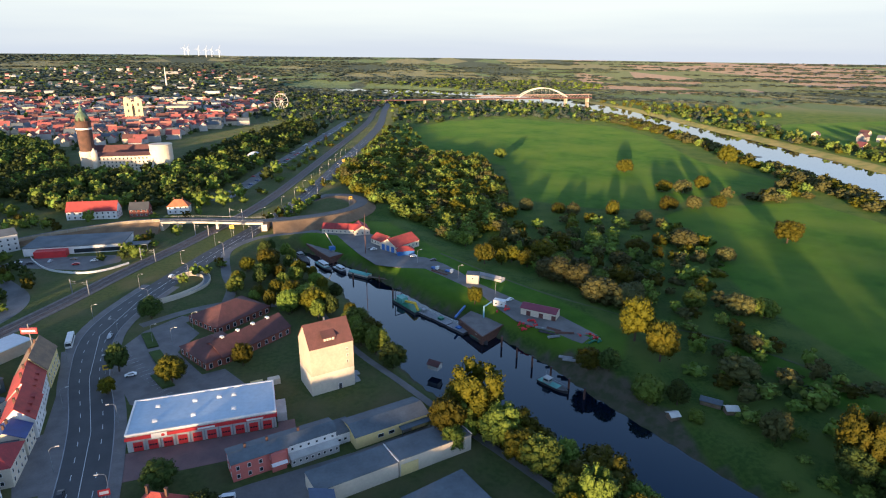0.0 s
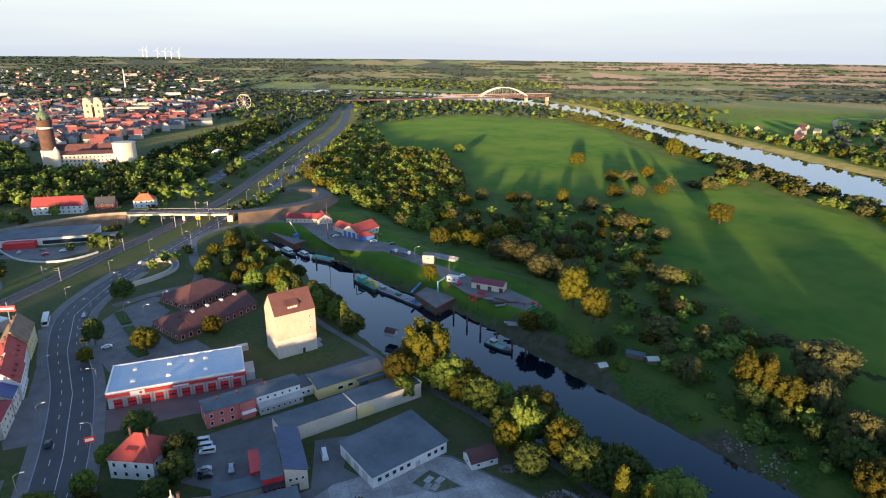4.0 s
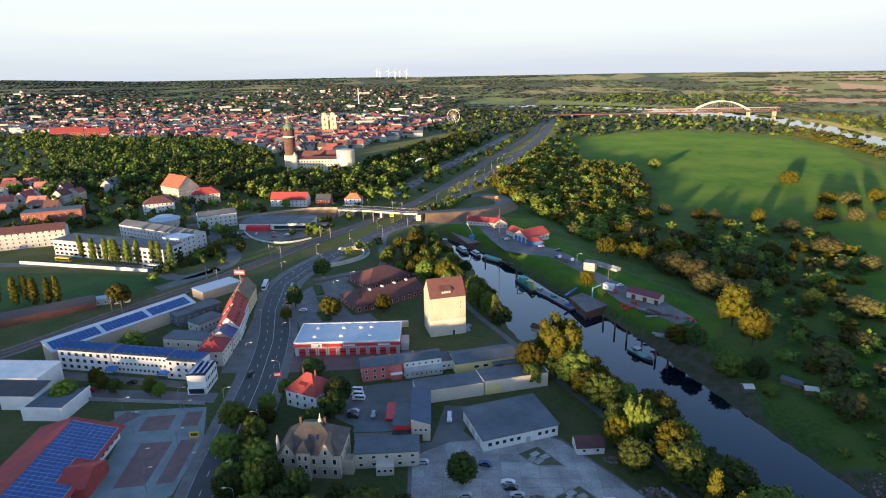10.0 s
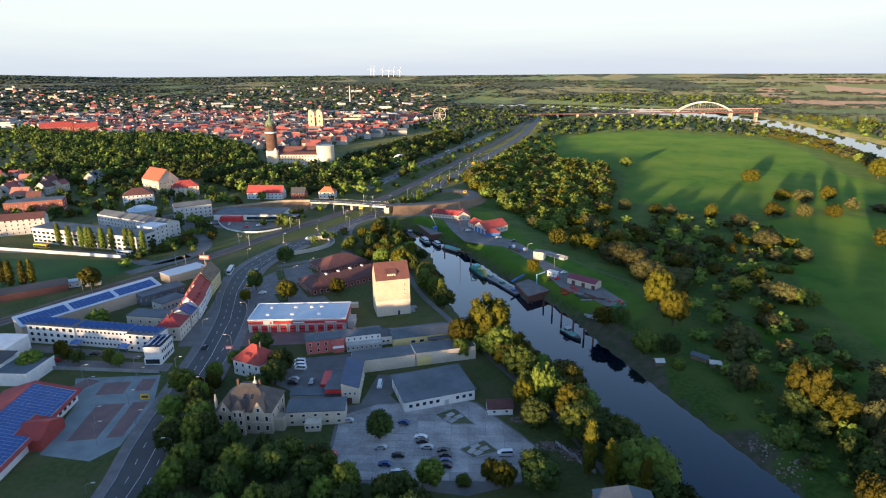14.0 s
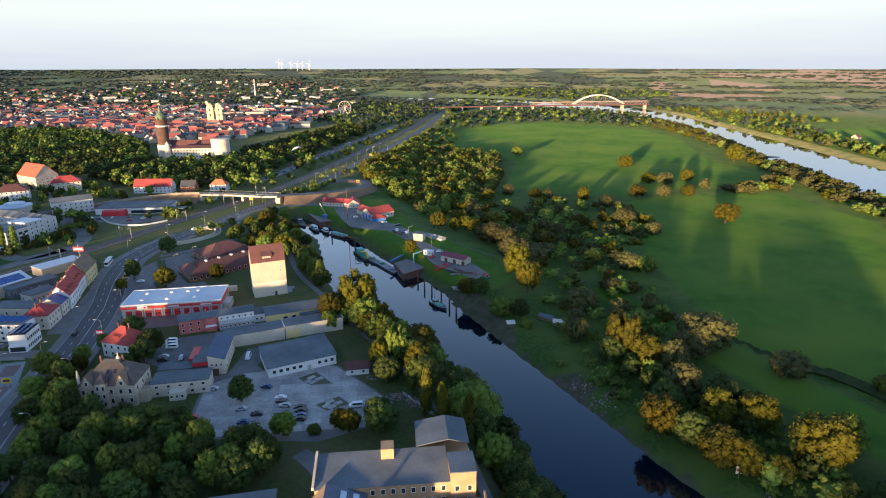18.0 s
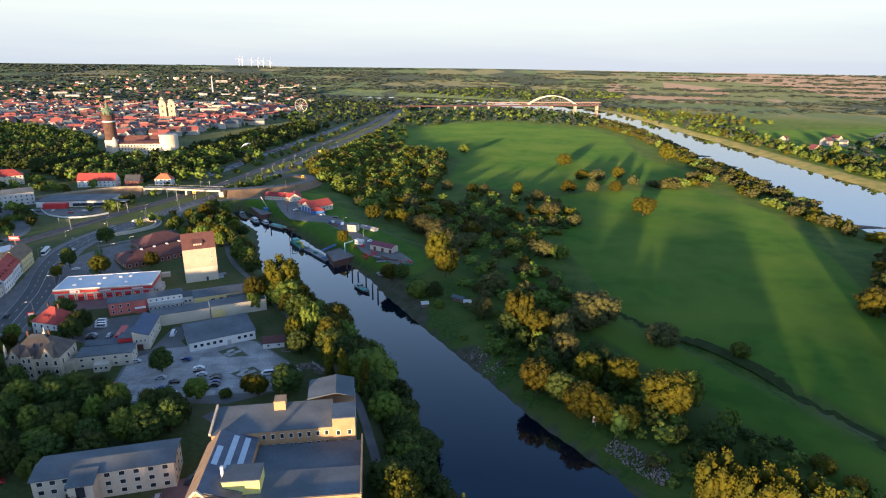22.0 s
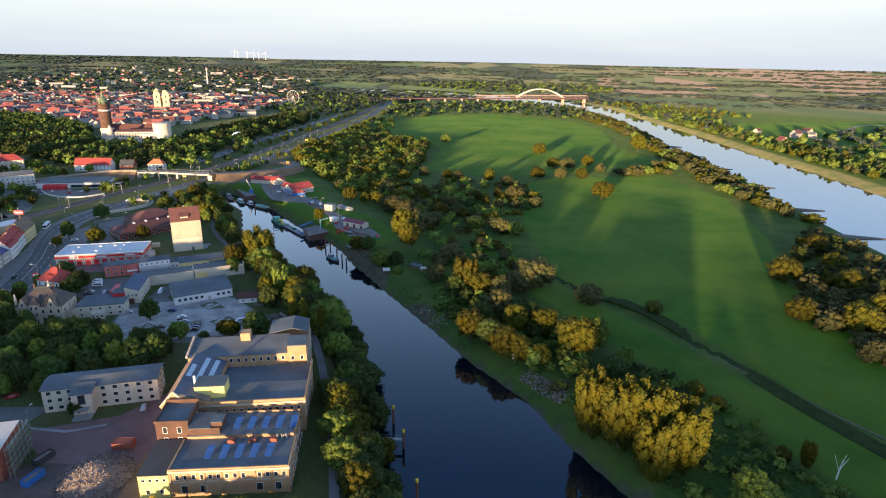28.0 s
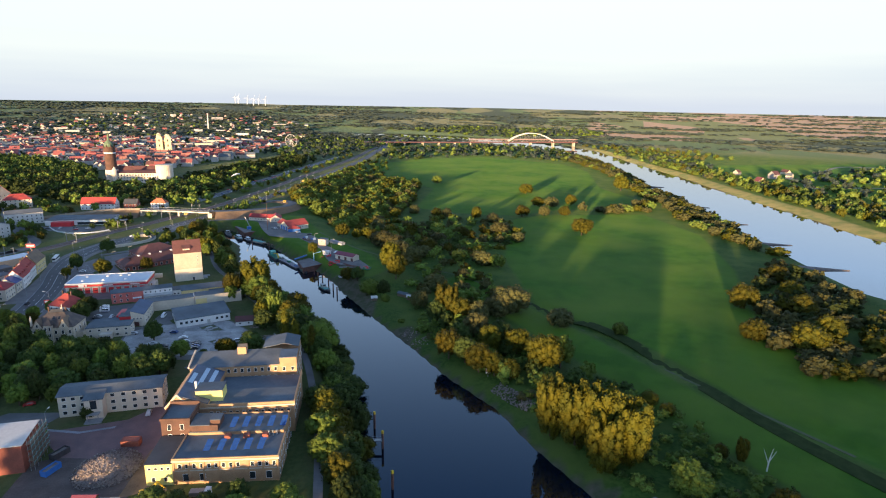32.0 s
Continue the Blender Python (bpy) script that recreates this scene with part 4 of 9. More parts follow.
# ---- the old yellow brick factory ----
FACTORY = pose(84.0, -215.5, 0, 0, 0, 4.5)
south = thing("factory_hall", FACTORY, "yellow brick factory hall with felt roof and solar panels", "factory", "yellow brick factory")
part("wall", Build().box(8.3, 0, 0, 41.2, 14, 8.6).box(9, 14, 0, 40.5, 26, 9.6), BRICK_YELLOW, south)
part("roof", Build().box(8.6, 0.3, 8.604, 41.0, 13.7, 8.8), ROOF_GREY, south)
part("roof", Build().box(9.3, 14.3, 9.604, 40.2, 25.7, 9.8), ROOF_GREY, south)
part("parapet", Build().box(8.15, -0.15, 8.604, 41.35, 0.29, 9.1).box(40.9, 0.29, 8.604, 41.35, 14, 9.1).box(9, 25.71, 9.604, 40.6, 26.1, 10.3).box(8.15, 0.29, 8.604, 8.59, 13.9, 9.1), BRICK_YELLOW, south)
part("cornice", Build().box(8.1, -0.28, 7.9, 41.45, -0.004, 8.5).box(8.2, -0.16, 4.6, 41.4, -0.004, 4.9), STONE, south, "pale stone string courses")
facade(south, 9.4, 0, 0, 31.5, 1, 14, 1.15, 1.7, 5.5, skip=((0, 9),))
facade(south, 9.6, 0, 0, 31, 1, 6, 1.9, 2.6, 1.0, skip=((0, 2), (0, 3)))
for k in range(8):
    part("pilaster", Build().box(8.4 + 4.6 * k, -0.2, 0, 8.95 + 4.6 * k, -0.004, 7.896), BRICK_YELLOW, south)
facade(south, 41.2, 0, 90, 25, 2, 7, 1.2, 1.8, 1.4, 4.2)
for row, n, y in ((0, 5, 4.2), (1, 5, 16.5)):
    for k in range(n):
        for j in range(4):
            part("solar_panel", Build().slab([(0, 0, 0), (2.0, 0, 0), (2.0, 1.1, 0.33), (0, 1.1, 0.33)], 0.05), SOLAR, south,
                 at=pose(16.6 + 4.25 * k + 0.12 * j + row * 5.2, y + 1.15 * j, 9.0 + row * 1.0 + 0.345 * j))
for k in range(3):
    part("roof_light", Build().box(21.5 + 6.2 * k, 11.2, 8.8, 23.5 + 6.2 * k, 13.0, 9.9), BRICK_RED, south)
part("vents", Build().bar((36, 12.5, 8.8), (36, 12.5, 10.6), 0.35, 8).bar((37.4, 12, 8.8), (37.4, 12, 11), 0.3, 8).bar((38.4, 13, 8.8), (38.4, 13, 10.4), 0.4, 8), STEEL, south)
corner = thing("corner_building", FACTORY @ pose(0.0, -0.2, 0), "lime-yellow painted corner building with felt roof", "factory", "yellow brick factory")
part("wall", Build().box(0, 0, 0, 8.25, 15, 7.4), mat("lime_paint", (0.72, 0.66, 0.20), (0.62, 0.57, 0.2), 0.3, 0.8), corner)
part("roof", Build().slab([(-0.2, -0.2, 7.7), (8.2, -0.2, 7.7), (8.2, 15.2, 8.3), (-0.2, 15.2, 8.3)], 0.25), ROOF_DARK, corner)
facade(corner, 0.4, 0, 0, 7.6, 1, 4, 1.0, 1.0, 5.4)
facade(corner, 0.4, 0, 0, 7.6, 1, 2, 1.2, 1.5, 1.4)
brick_tower = thing("brick_tower", FACTORY @ pose(-0.3, 15.6, 0), "square dark red brick stair tower with parapet", "tower", "yellow brick factory")
part("wall", Build().box(0, 0, 0, 9.5, 10.5, 13.6), BRICK_DARK, brick_tower)
part("parapet", Build().box(-0.25, -0.25, 13.604, 9.75, 0.2, 14.4).box(-0.25, 10.3, 13.604, 9.75, 10.75, 15.2).box(-0.25, 0.2, 13.604, 0.2, 10.3, 14.4).box(9.3, 0.2, 13.604, 9.75, 10.3, 14.4), BRICK_DARK, brick_tower)
part("roof", Build().box(0.21, 0.21, 13.7, 9.29, 10.29, 13.85), ROOF_GREY, brick_tower)
facade(brick_tower, 0.6, 0, 0, 8.3, 2, 2, 1.3, 2.2, 6.4, 3.6)
facade(brick_tower, 9.5, 0, 90, 10.5, 1, 2, 1.2, 2.0, 9.8)
low = thing("low_wing", FACTORY @ pose(9.6, 14.6, 9.8), "low brick roof wing with grey felt", "factory", "yellow brick factory")
part("wall", Build().box(0, 0, 0, 9.0, 8.0, 2.2).box(6.4, 1.0, 2.2, 9.6, 5.0, 3.6), BRICK_DARK, low)
part("roof", Build().box(-0.2, -0.2, 2.204, 6.3, 8.2, 2.4).box(6.2, 0.8, 3.604, 9.8, 5.2, 3.8), ROOF_GREY, low)
MID = pose(84.2, -187.6, 0, 0, 0, 6.5)
mid = thing("factory_hall", MID, "yellow brick middle hall with broad felt roof", "factory", "yellow brick factory")
part("wall", Build().box(3.5, 0, 0, 39.4, 11.5, 11.6).box(9.5, 11.5, 0, 39.4, 26, 10.4), BRICK_YELLOW, mid)
part("roof", Build().slab([(9.2, 0.3, 11.9), (39.2, 0.3, 11.9), (39.2, 11.4, 12.4), (9.2, 11.4, 12.4)], 0.2).slab([(9.3, 11.6, 10.7), (39.2, 11.6, 10.7), (39.2, 25.9, 10.5), (9.3, 25.9, 10.5)], 0.15), ROOF_GREY, mid)
part("parapet", Build().box(3.4, -0.25, 11.604, 39.7, 0.28, 12.5).box(39.25, 0.3, 10.5, 39.7, 25.9, 12.6), BRICK_YELLOW, mid)
part("cornice", Build().box(3.4, -0.4, 10.9, 39.75, -0.26, 11.5), STONE, mid)
facade(mid, 4.5, 0, 0, 34, 1, 15, 1.25, 1.8, 7.8)
facade(mid, 4.5, 0, 0, 34, 1, 15, 1.25, 1.8, 4.0)
facade(mid, 39.4, 1, 90, 20, 2, 6, 1.2, 1.8, 4.0, 3.8)
west = thing("gabled_wing", MID @ pose(-5.4, 2.0, 0), "yellow brick wing with stepped gables and glass roof bands", "factory", "yellow brick factory")
wl = Build().add([(x, y, z) for y in (-2.3, 24.4) for x, z in ((0, 0), (14.5, 0), (14.5, 12.6), (4.2, 16.2), (0, 11.6))], [(0, 1, 2, 3, 4), (9, 8, 7, 6, 5), (0, 4, 9, 5), (1, 6, 7, 2), (4, 3, 8, 9), (3, 2, 7, 8)])
rf = Build().slab([(4.2, -1.9, 16.55), (14.6, -1.9, 12.9), (14.6, 24.4, 12.9), (4.2, 24.4, 16.55)], 0.25)
part("wall", wl, BRICK_YELLOW, west)
part("tiled_roof", Build().slab([(-0.2, -1.9, 11.7), (4.196, -1.9, 16.55), (4.196, 24.4, 16.55), (-0.2, 24.4, 11.7)], 0.22), TILE_OLD, west, "weathered tiled slope")
part("roof", rf, mat("slate_roof", (0.10, 0.12, 0.17), (0.07, 0.085, 0.12), 0.3, 0.6), west, "blue-grey slate roof")
part("gable_trim", Build().beam((-0.2, -2.3, 11.9), (4.2, -2.3, 16.9), 0.6, 0.6).beam((8.6, -2.3, 12.2), (4.2, -2.3, 16.9), 0.6, 0.6), STONE, west)
facade(west, 0.6, -2.3, 0, 7.6, 3, 3, 1.2, 1.8, 1.6, 3.5)
for k in range(3):
    x = 5.0 + 3.1 * k
    z = 16.62 - (x - 4.2) * 0.351
    y0, y1 = (9, 17) if k == 0 else (8, 23)
    part("roof_glazing", Build().slab([(x, y0, z + 0.12), (x + 1.5, y0, z - 0.4), (x + 1.5, y1, z - 0.4), (x, y1, z + 0.12)], 0.1), ROOF_PALE, west, "pale glazed roof band")
block = thing("lift_block", MID @ pose(4.2, 3.2, 0), "bright yellow painted lift block with flat roof", "factory", "yellow brick factory")
part("wall", Build().box(0, 0, 0, 9.4, 6.5, 16.2), MATS["lime_paint"], block)
part("roof", Build().box(-0.2, -0.2, 16.204, 9.6, 6.7, 16.5), ROOF_GREY, block)
part("flue", Build().bar((-0.6, 3.5, 14), (-0.6, 3.5, 18.5), 0.45, 10), WHITE, block)
north = thing("factory_hall", pose(84.4, -161.0, 0, 0, 0, 8.5), "yellow brick four-storey north range with slate-grey roof", "factory", "yellow brick factory")
part("wall", Build().box(-7.5, 0, 0, 33.5, 12.5, 14.6).box(27.5, -0.6, 0, 34.2, 7.5, 17.6).box(19.5, 12.5, 0, 34.0, 24.5, 14.6), BRICK_YELLOW, north)
part("roof", Build().slab([(-7.7, -0.2, 14.75), (27.4, -0.2, 14.75), (27.4, 12.7, 16.4), (-7.7, 12.7, 16.4)], 0.2), ROOF_GREY, north)
part("tower_roof", Build().box(27.3, -0.8, 17.604, 34.4, 7.7, 17.9), ROOF_GREY, north)
part("back_roof", Build().slab([(19.3, 12.6, 16.9), (28.3, 12.6, 18.5), (28.3, 24.6, 18.5), (19.3, 24.6, 16.9)], 0.2).slab([(28.3, 12.6, 18.5), (34.2, 12.6, 16.9), (34.2, 24.6, 16.9), (28.3, 24.6, 18.5)], 0.2), ROOF_GREY, north)
part("gable", Build().prism([(19.6, 24.2), (33.9, 24.2), (33.9, 24.6), (19.6, 24.6)], 14.6, 16.9), BRICK_YELLOW, north)
facade(north, 6, 0, 0, 21, 4, 8, 1.2, 1.7, 1.4, 3.5)
facade(north, 27.5, -0.6, 0, 6.7, 4, 2, 1.2, 1.7, 1.4, 3.5)
facade(north, 34.2, 0, 90, 24, 4, 6, 1.2, 1.7, 1.4, 3.5)
part("roof_house", Build().box(9.5, 9, 15.8, 13.0, 13, 19.0), BRICK_YELLOW, north)
part("ridge_parapet", Build().beam((-7.9, 0, 15.0), (-7.9, 12.5, 17.0), 0.6, 0.9), STONE, north)

# three-storey cream office building across the yard
off = thing("office_building", pose(31.5, -175.0, 0, 0, 0, 14.5), "cream three-storey office building with grey hipped roof", "office building")
part("wall", Build().box(0, 0, 0, 36.5, 11, 8.6).box(10.2, -4.5, 0, 16.4, -0.004, 8.2), CREAM_PALE, off)
part("roof", Build().slab([(-0.5, -0.5, 8.7), (37, -0.5, 8.7), (37, 5.5, 9.9), (-0.5, 5.5, 9.9)], 0.2).slab([(-0.5, 5.5, 9.9), (37, 5.5, 9.9), (37, 11.5, 8.7), (-0.5, 11.5, 8.7)], 0.2)
     .slab([(9.7, -5.0, 8.4), (16.9, -5.0, 8.4), (16.9, 1.5, 9.6), (9.7, 1.5, 9.6)], 0.2), ROOF_GREY, off)
facade(off, 0.5, 0, 0, 9.5, 3, 3, 1.6, 1.5, 1.0, 2.8)
facade(off, 17, 0, 0, 19, 3, 5, 1.6, 1.5, 1.0, 2.8)
facade(off, 36.5, 0, 90, 11, 3, 3, 1.3, 1.5, 1.0, 2.8)
part("stair_window", Build().box(12.2, -4.62, 4.4, 14.4, -4.504, 7.8), GLASS, off)
part("porch", Build().box(11.2, -7.0, 2.9, 15.4, -4.504, 3.2).box(11.4, -6.9, 0, 11.6, -6.7, 2.9).box(15.0, -6.9, 0, 15.2, -6.7, 2.9).box(10.4, -8.0, 0, 16.2, -4.504, 0.5), CONCRETE, off)

# ---- white factory with solar roofs along the side street ----
wf = thing("white_factory", pose(-152, -56, 0, 0, 0, 1.0), "long white three-storey factory with solar panels on the roof", "factory")
part("wall", Build().box(0, 0, 0, 25, 9, 9.2).box(25, 0.8, 0, 52, 9, 8.8).box(52, -0.6, 0, 67, 8, 8.4), WHITE, wf)
part("roof", Build().box(-0.2, -0.3, 9.204, 25.2, 9.2, 9.4).box(25.21, 0.5, 8.804, 52, 9.2, 9.0).box(52.01, -0.9, 8.404, 67.2, 8.2, 8.6), ROOF_GREY, wf)
facade(wf, 0.5, 0, 0, 24.5, 3, 7, 1.8, 1.7, 1.0, 2.9)
facade(wf, 25.5, 0.8, 0, 26, 3, 13, 1.2, 1.2, 1.2, 2.8)
facade(wf, 52.5, -0.6, 0, 14, 3, 4, 1.4, 1.4, 1.0, 2.7)
for x in (24.5, 49):
    part("canopy", Build().slab([(x, -3.2, 2.9), (x + 4.5, -3.2, 2.9), (x + 4.5, -0.1, 3.5), (x, -0.1, 3.5)], 0.2).box(x + 0.1, -3.0, 0, x + 0.3, -2.8, 2.7).box(x + 4.2, -3.0, 0, x + 4.4, -2.8, 2.7), BLUE_PAINT, wf, "blue entrance canopy")
for x0, n, z in ((0.6, 8, 9.5), (26, 9, 9.1), (52.6, 5, 8.7)):
    for k in range(n):
        for j in range(4):
            part("solar_panel", Build().slab([(0, 0, 0.9), (1.7, 0, 0.1), (1.7, 1.5, 0.1), (0, 1.5, 0.9)], 0.06), SOLAR, wf, at=pose(x0 + 2.95 * k, 1.2 + 1.55 * j, z))
eb = thing("white_end_block", pose(-83.5, -65.5, 0, 0, 0, 12), "white end block with solar panels on a sloping roof", "building")
part("wall", Build().box(0, 0, 0, 7.2, 12, 8.0).box(0, -0.9, 0, 7.2, -0.004, 3.0), WHITE, eb)
part("roof", Build().box(-0.2, -0.2, 8.004, 7.4, 12.2, 8.2), ROOF_DARK, eb)
facade(eb, 7.2, 0.5, 90, 11, 2, 7, 1.2, 1.7, 1.1, 3.4)
part("shop_window", Build().box(0.6, -1.0, 0.5, 6.6, -0.904, 2.6), GLASS, eb)
part("sign_board", Build().box(0.3, -0.12, 3.4, 6.9, -0.004, 4.8), FRAME, eb)
for k in range(3):
    for j in range(7):
        part("solar_panel", Build().slab([(0, 0, 0), (2.0, 0, 0.6), (2.0, 1.5, 0.6), (0, 1.5, 0)], 0.06), SOLAR, eb, at=pose(0.3 + 2.3 * k, 0.5 + 1.6 * j, 8.3))
strip = thing("solar_hall", pose(-166.0, -50.0, 0, 0, 0, 65.8), "long narrow hall with a solar roof along the railway", "hall")
w = Build().add([(0, -9.5, 0), (69, -9.5, 0), (69, 0, 0), (0, 0, 0), (0, -9.5, 6.4), (69, -9.5, 6.4), (69, 0, 9.0), (0, 0, 9.0)], [(3, 2, 1, 0), (0, 1, 5, 4), (1, 2, 6, 5), (2, 3, 7, 6), (3, 0, 4, 7), (4, 5, 6, 7)])
part("wall", w, CREAM, strip)
part("roof", Build().slab([(-0.3, -10, 6.6), (69.3, -10, 6.6), (69.3, 0.3, 9.4), (-0.3, 0.3, 9.4)], 0.25), ROOF_PALE, strip)
for seg in range(3):
    for i in range(12):
        for j in range(4):
            part("solar_panel", Build().slab([(0, 0, 0), (1.62, 0, 0), (1.62, 1.55, 0.42), (0, 1.55, 0.42)], 0.06), SOLAR, strip, at=pose(1.2 + seg * 22.6 + 1.72 * i, -8.6 + 1.62 * j, 7.1 + 0.44 * j))
for x, y, w_, d_, h_, r_, wm in ((-118, -33, 30, 9, 6.2, 2, CREAM_PALE), (-128, -8, 24, 10, 5.5, 62, ROOF_GREY), (-112, -14, 14, 9, 5, 70, GREY_WALL)):
    house("yard_workshop", pose(x, y, 0, 0, 0, r_), "flat", w_, d_, h_, h_, wm, ROOF_GREY, "grey-roofed workshop in the factory yard", "workshop", rows=1, cols=6, side=2, z0=h_ - 3.2, chimneys=0, group="yard workshops")
house("track_shed", pose(-262, -68, 0, 0, 0, 46), "gable", 105, 12, 4.0, 6.0, TILE_BROWN, ROOF_DARK, "long dark goods shed beside the railway", "shed", rows=0, chimneys=0)
house("pavilion", pose(-196, 8, 0, 0, 0, 35), "flat", 11, 6, 3.2, 3.2, WHITE, ROOF_PALE, "small white sports pavilion with flat roof", "pavilion", rows=1, cols=3, side=1, wh=1.0, chimneys=0)
house("pavilion", pose(-184, 14, 0, 0, 0, 35), "flat", 8, 5, 3.2, 3.2, WHITE, ROOF_GREY, "small white sports pavilion with flat roof", "pavilion", rows=1, cols=2, side=1, wh=1.0, chimneys=0)
house("freight_store", pose(-136, 26, 0, 0, 0, 62), "flat", 24, 12, 5, 5, CREAM, ROOF_PALE, "cream freight store with pale flat roof", "store", rows=0, chimneys=0)

# ---- row of old houses along the main road ----
ROW = [(-101, 14.5, 108, 20, 10, 8.2, 14.0, YELLOW, TILE_OLD, "yellow corner house with old weathered steep roof"),
       (-95, -1.5, 112, 17, 10, 7.6, 13.0, WHITE, TILE_RED, "white street house with red tiled roof and dormers"),
       (-88.5, -17.5, 110, 16, 10, 7.4, 12.5, WHITE, TILE_RED, "white street house with red gabled roof"),
       (-86.5, -27, 104, 8, 11, 6.6, 9.6, CREAM_PALE, ROOF_BLUE, "small street house with bright blue roof"),
       (-82.5, -42, 104, 13, 11, 7.0, 11.0, CREAM_PALE, TILE_RED, "cream street house with red hipped roof")]
for i, (x, y, r, w_, d_, e_, g_, wm, rm, lab) in enumerate(ROW):
    h_ = house("street_house", pose(x, y, 0, 0, 0, r), "hip" if i == 4 else "gable", w_, d_, e_, g_, wm, rm, lab, "house", rows=2, cols=max(3, int(w_ / 3)), side=2, chimneys=2, group="street houses")
    for k in range(max(1, int(w_ / 5))):
        if i in (1, 2):
            part("dormer", Build().box(2 + 4.5 * k, 1.2, e_ + 0.6, 3.8 + 4.5 * k, 4, e_ + 2.4).slab([(1.8 + 4.5 * k, 0.9, e_ + 2.5), (4.0 + 4.5 * k, 0.9, e_ + 2.5), (4.0 + 4.5 * k, 4.2, e_ + 3.2), (1.8 + 4.5 * k, 4.2, e_ + 3.2)], 0.1), rm, h_)
sign = thing("roof_sign", pose(-116, 33, 14.0), "red advertising sign on a pole over the roof", "sign")
part("pole", Build().bar((0, 0, -14), (0, 0, 5), 0.25, 8), STEEL, sign)
part("board", Build().box(-3.2, -0.3, 0.6, 3.2, 0.3, 3.2), RED, sign)
part("bar_of_writing", Build().box(-2.6, -0.36, 1.5, 2.6, -0.304, 2.3), WHITE, sign)

# ---- hall and supermarket at the car park ----
hall = thing("storage_hall", pose(-176.0, -92.0, 0, 0, 0, 8), "white sheet-metal hall with grey and white roofs", "hall")
part("wall", Build().box(0, 0, 0, 42, 10, 6.0).box(0, 10, 0, 36, 24, 7.6).box(42, -7, 0, 58, 9, 4.6), WHITE, hall)
part("roof", Build().slab([(-0.3, -0.3, 6.2), (41.98, -0.3, 6.2), (41.98, 10, 7.2), (-0.3, 10, 7.2)], 0.2), ROOF_DARK, hall)
part("white_roof", Build().slab([(-0.3, 10.1, 7.9), (36.3, 10.1, 7.9), (36.3, 24.3, 8.3), (-0.3, 24.3, 8.3)], 0.25), WHITE, hall)
part("low_roof", Build().box(42.2, -6.8, 4.604, 57.8, 8.8, 4.75), ROOF_GREY, hall)
part("parapet", Build().box(41.8, -7.2, 4.604, 58.2, -6.81, 5.6).box(57.81, -6.81, 4.604, 58.2, 9.2, 5.6), WHITE, hall)
gate(hall, 12, 8, 4.6, STEEL_DARK, panes=False)
gate(hall, 24, 8, 4.6, STEEL_DARK, panes=False)
market = thing("supermarket", pose(-82.0, -118.0, 0, 0, 0, 105.5), "supermarket with red tiled roof covered in solar panels", "supermarket")
part("wall", Build().box(-26, 1.5, 0, 23, 27, 4.2), WHITE, market)
part("roof", Build().slab([(-27, -0.5, 4.3), (24, -0.5, 4.3), (24, 16, 8.8), (-27, 16, 8.8)][::1], 0.25).slab([(-27, 16, 8.8), (24, 16, 8.8), (24, 28, 5.4), (-27, 28, 5.4)], 0.25), TILE_RED, market)
for i in range(27):
    for j in range(9):
        if not (j < 3 and 9 < i < 17):
            part("solar_panel", Build().slab([(0, 0, 0), (1.6, 0, 0), (1.6, 1.55, 0.424), (0, 1.55, 0.424)], 0.06), SOLAR, market, at=pose(-25.5 + 1.75 * i, 0.9 + 1.62 * j, 4.82 + 0.442 * j))
for x0, x1, y0, y1 in ((-25.6, 21.8, 5.7, 15.45), (-25.6, -8.1, 0.8, 5.7), (4.2, 21.8, 0.8, 5.7)):
    za, zb = 4.78 + 0.2728 * (y0 - 0.9), 4.78 + 0.2728 * (y1 - 0.9)
    part("mounting_rails", Build().slab([(x0, y0, za), (x1, y0, za), (x1, y1, zb), (x0, y1, zb)], 0.05), STEEL_PALE, market, "pale aluminium mounting rails")
part("porch", Build().add([(-9, -3, 0), (5, -3, 0), (5, 6, 0), (-9, 6, 0), (-9, -3, 4), (5, -3, 4), (5, 6, 4), (-9, 6, 4), (-2, -3, 7), (-2, 6, 7)], [(0, 1, 5, 8, 4), (1, 2, 6, 5), (3, 0, 4, 7), (4, 8, 9, 7), (8, 5, 6, 9)]), TILE_RED, market, "red gabled entrance porch")
facade(market, 6, 1.5, 0, 16, 1, 5, 2.0, 1.6, 1.2)

# ---- brown-roofed market halls beside the silo ----
m1 = house("market_hall", pose(-66.0, 70.0, 0, 0, 0, -40), "hip", 22, 30, 3.6, 9.0, BRICK_RED, TILE_BROWN, "red brick market hall with dark brown hipped roof", "shop", rows=1, cols=6, side=8, ww=1.6, wh=2.2, z0=0.5, chimneys=0, group="market halls")
m2 = house("market_hall", pose(-60.0, 38.5, 0, 0, 0, -46), "hip", 22, 19, 3.6, 8.6, BRICK_RED, TILE_BROWN, "red brick market hall with dark brown hipped roof", "shop", rows=1, cols=6, side=5, ww=1.6, wh=2.2, z0=0.5, chimneys=0, group="market halls")
m3 = house("market_hall", pose(-39.0, 27.0, 0, 0, 0, 50), "gable", 36, 16, 3.6, 8.2, BRICK_RED, TILE_BROWN, "red brick market wing with long brown roof", "shop", rows=1, cols=9, side=3, ww=1.6, wh=2.0, z0=0.6, chimneys=0, group="market halls")
for k in range(4):
    part("roof_hatch", Build().box(5 + 8 * k, 7.2, 8.0, 6.2 + 8 * k, 8.8, 8.9), FRAME, m3)
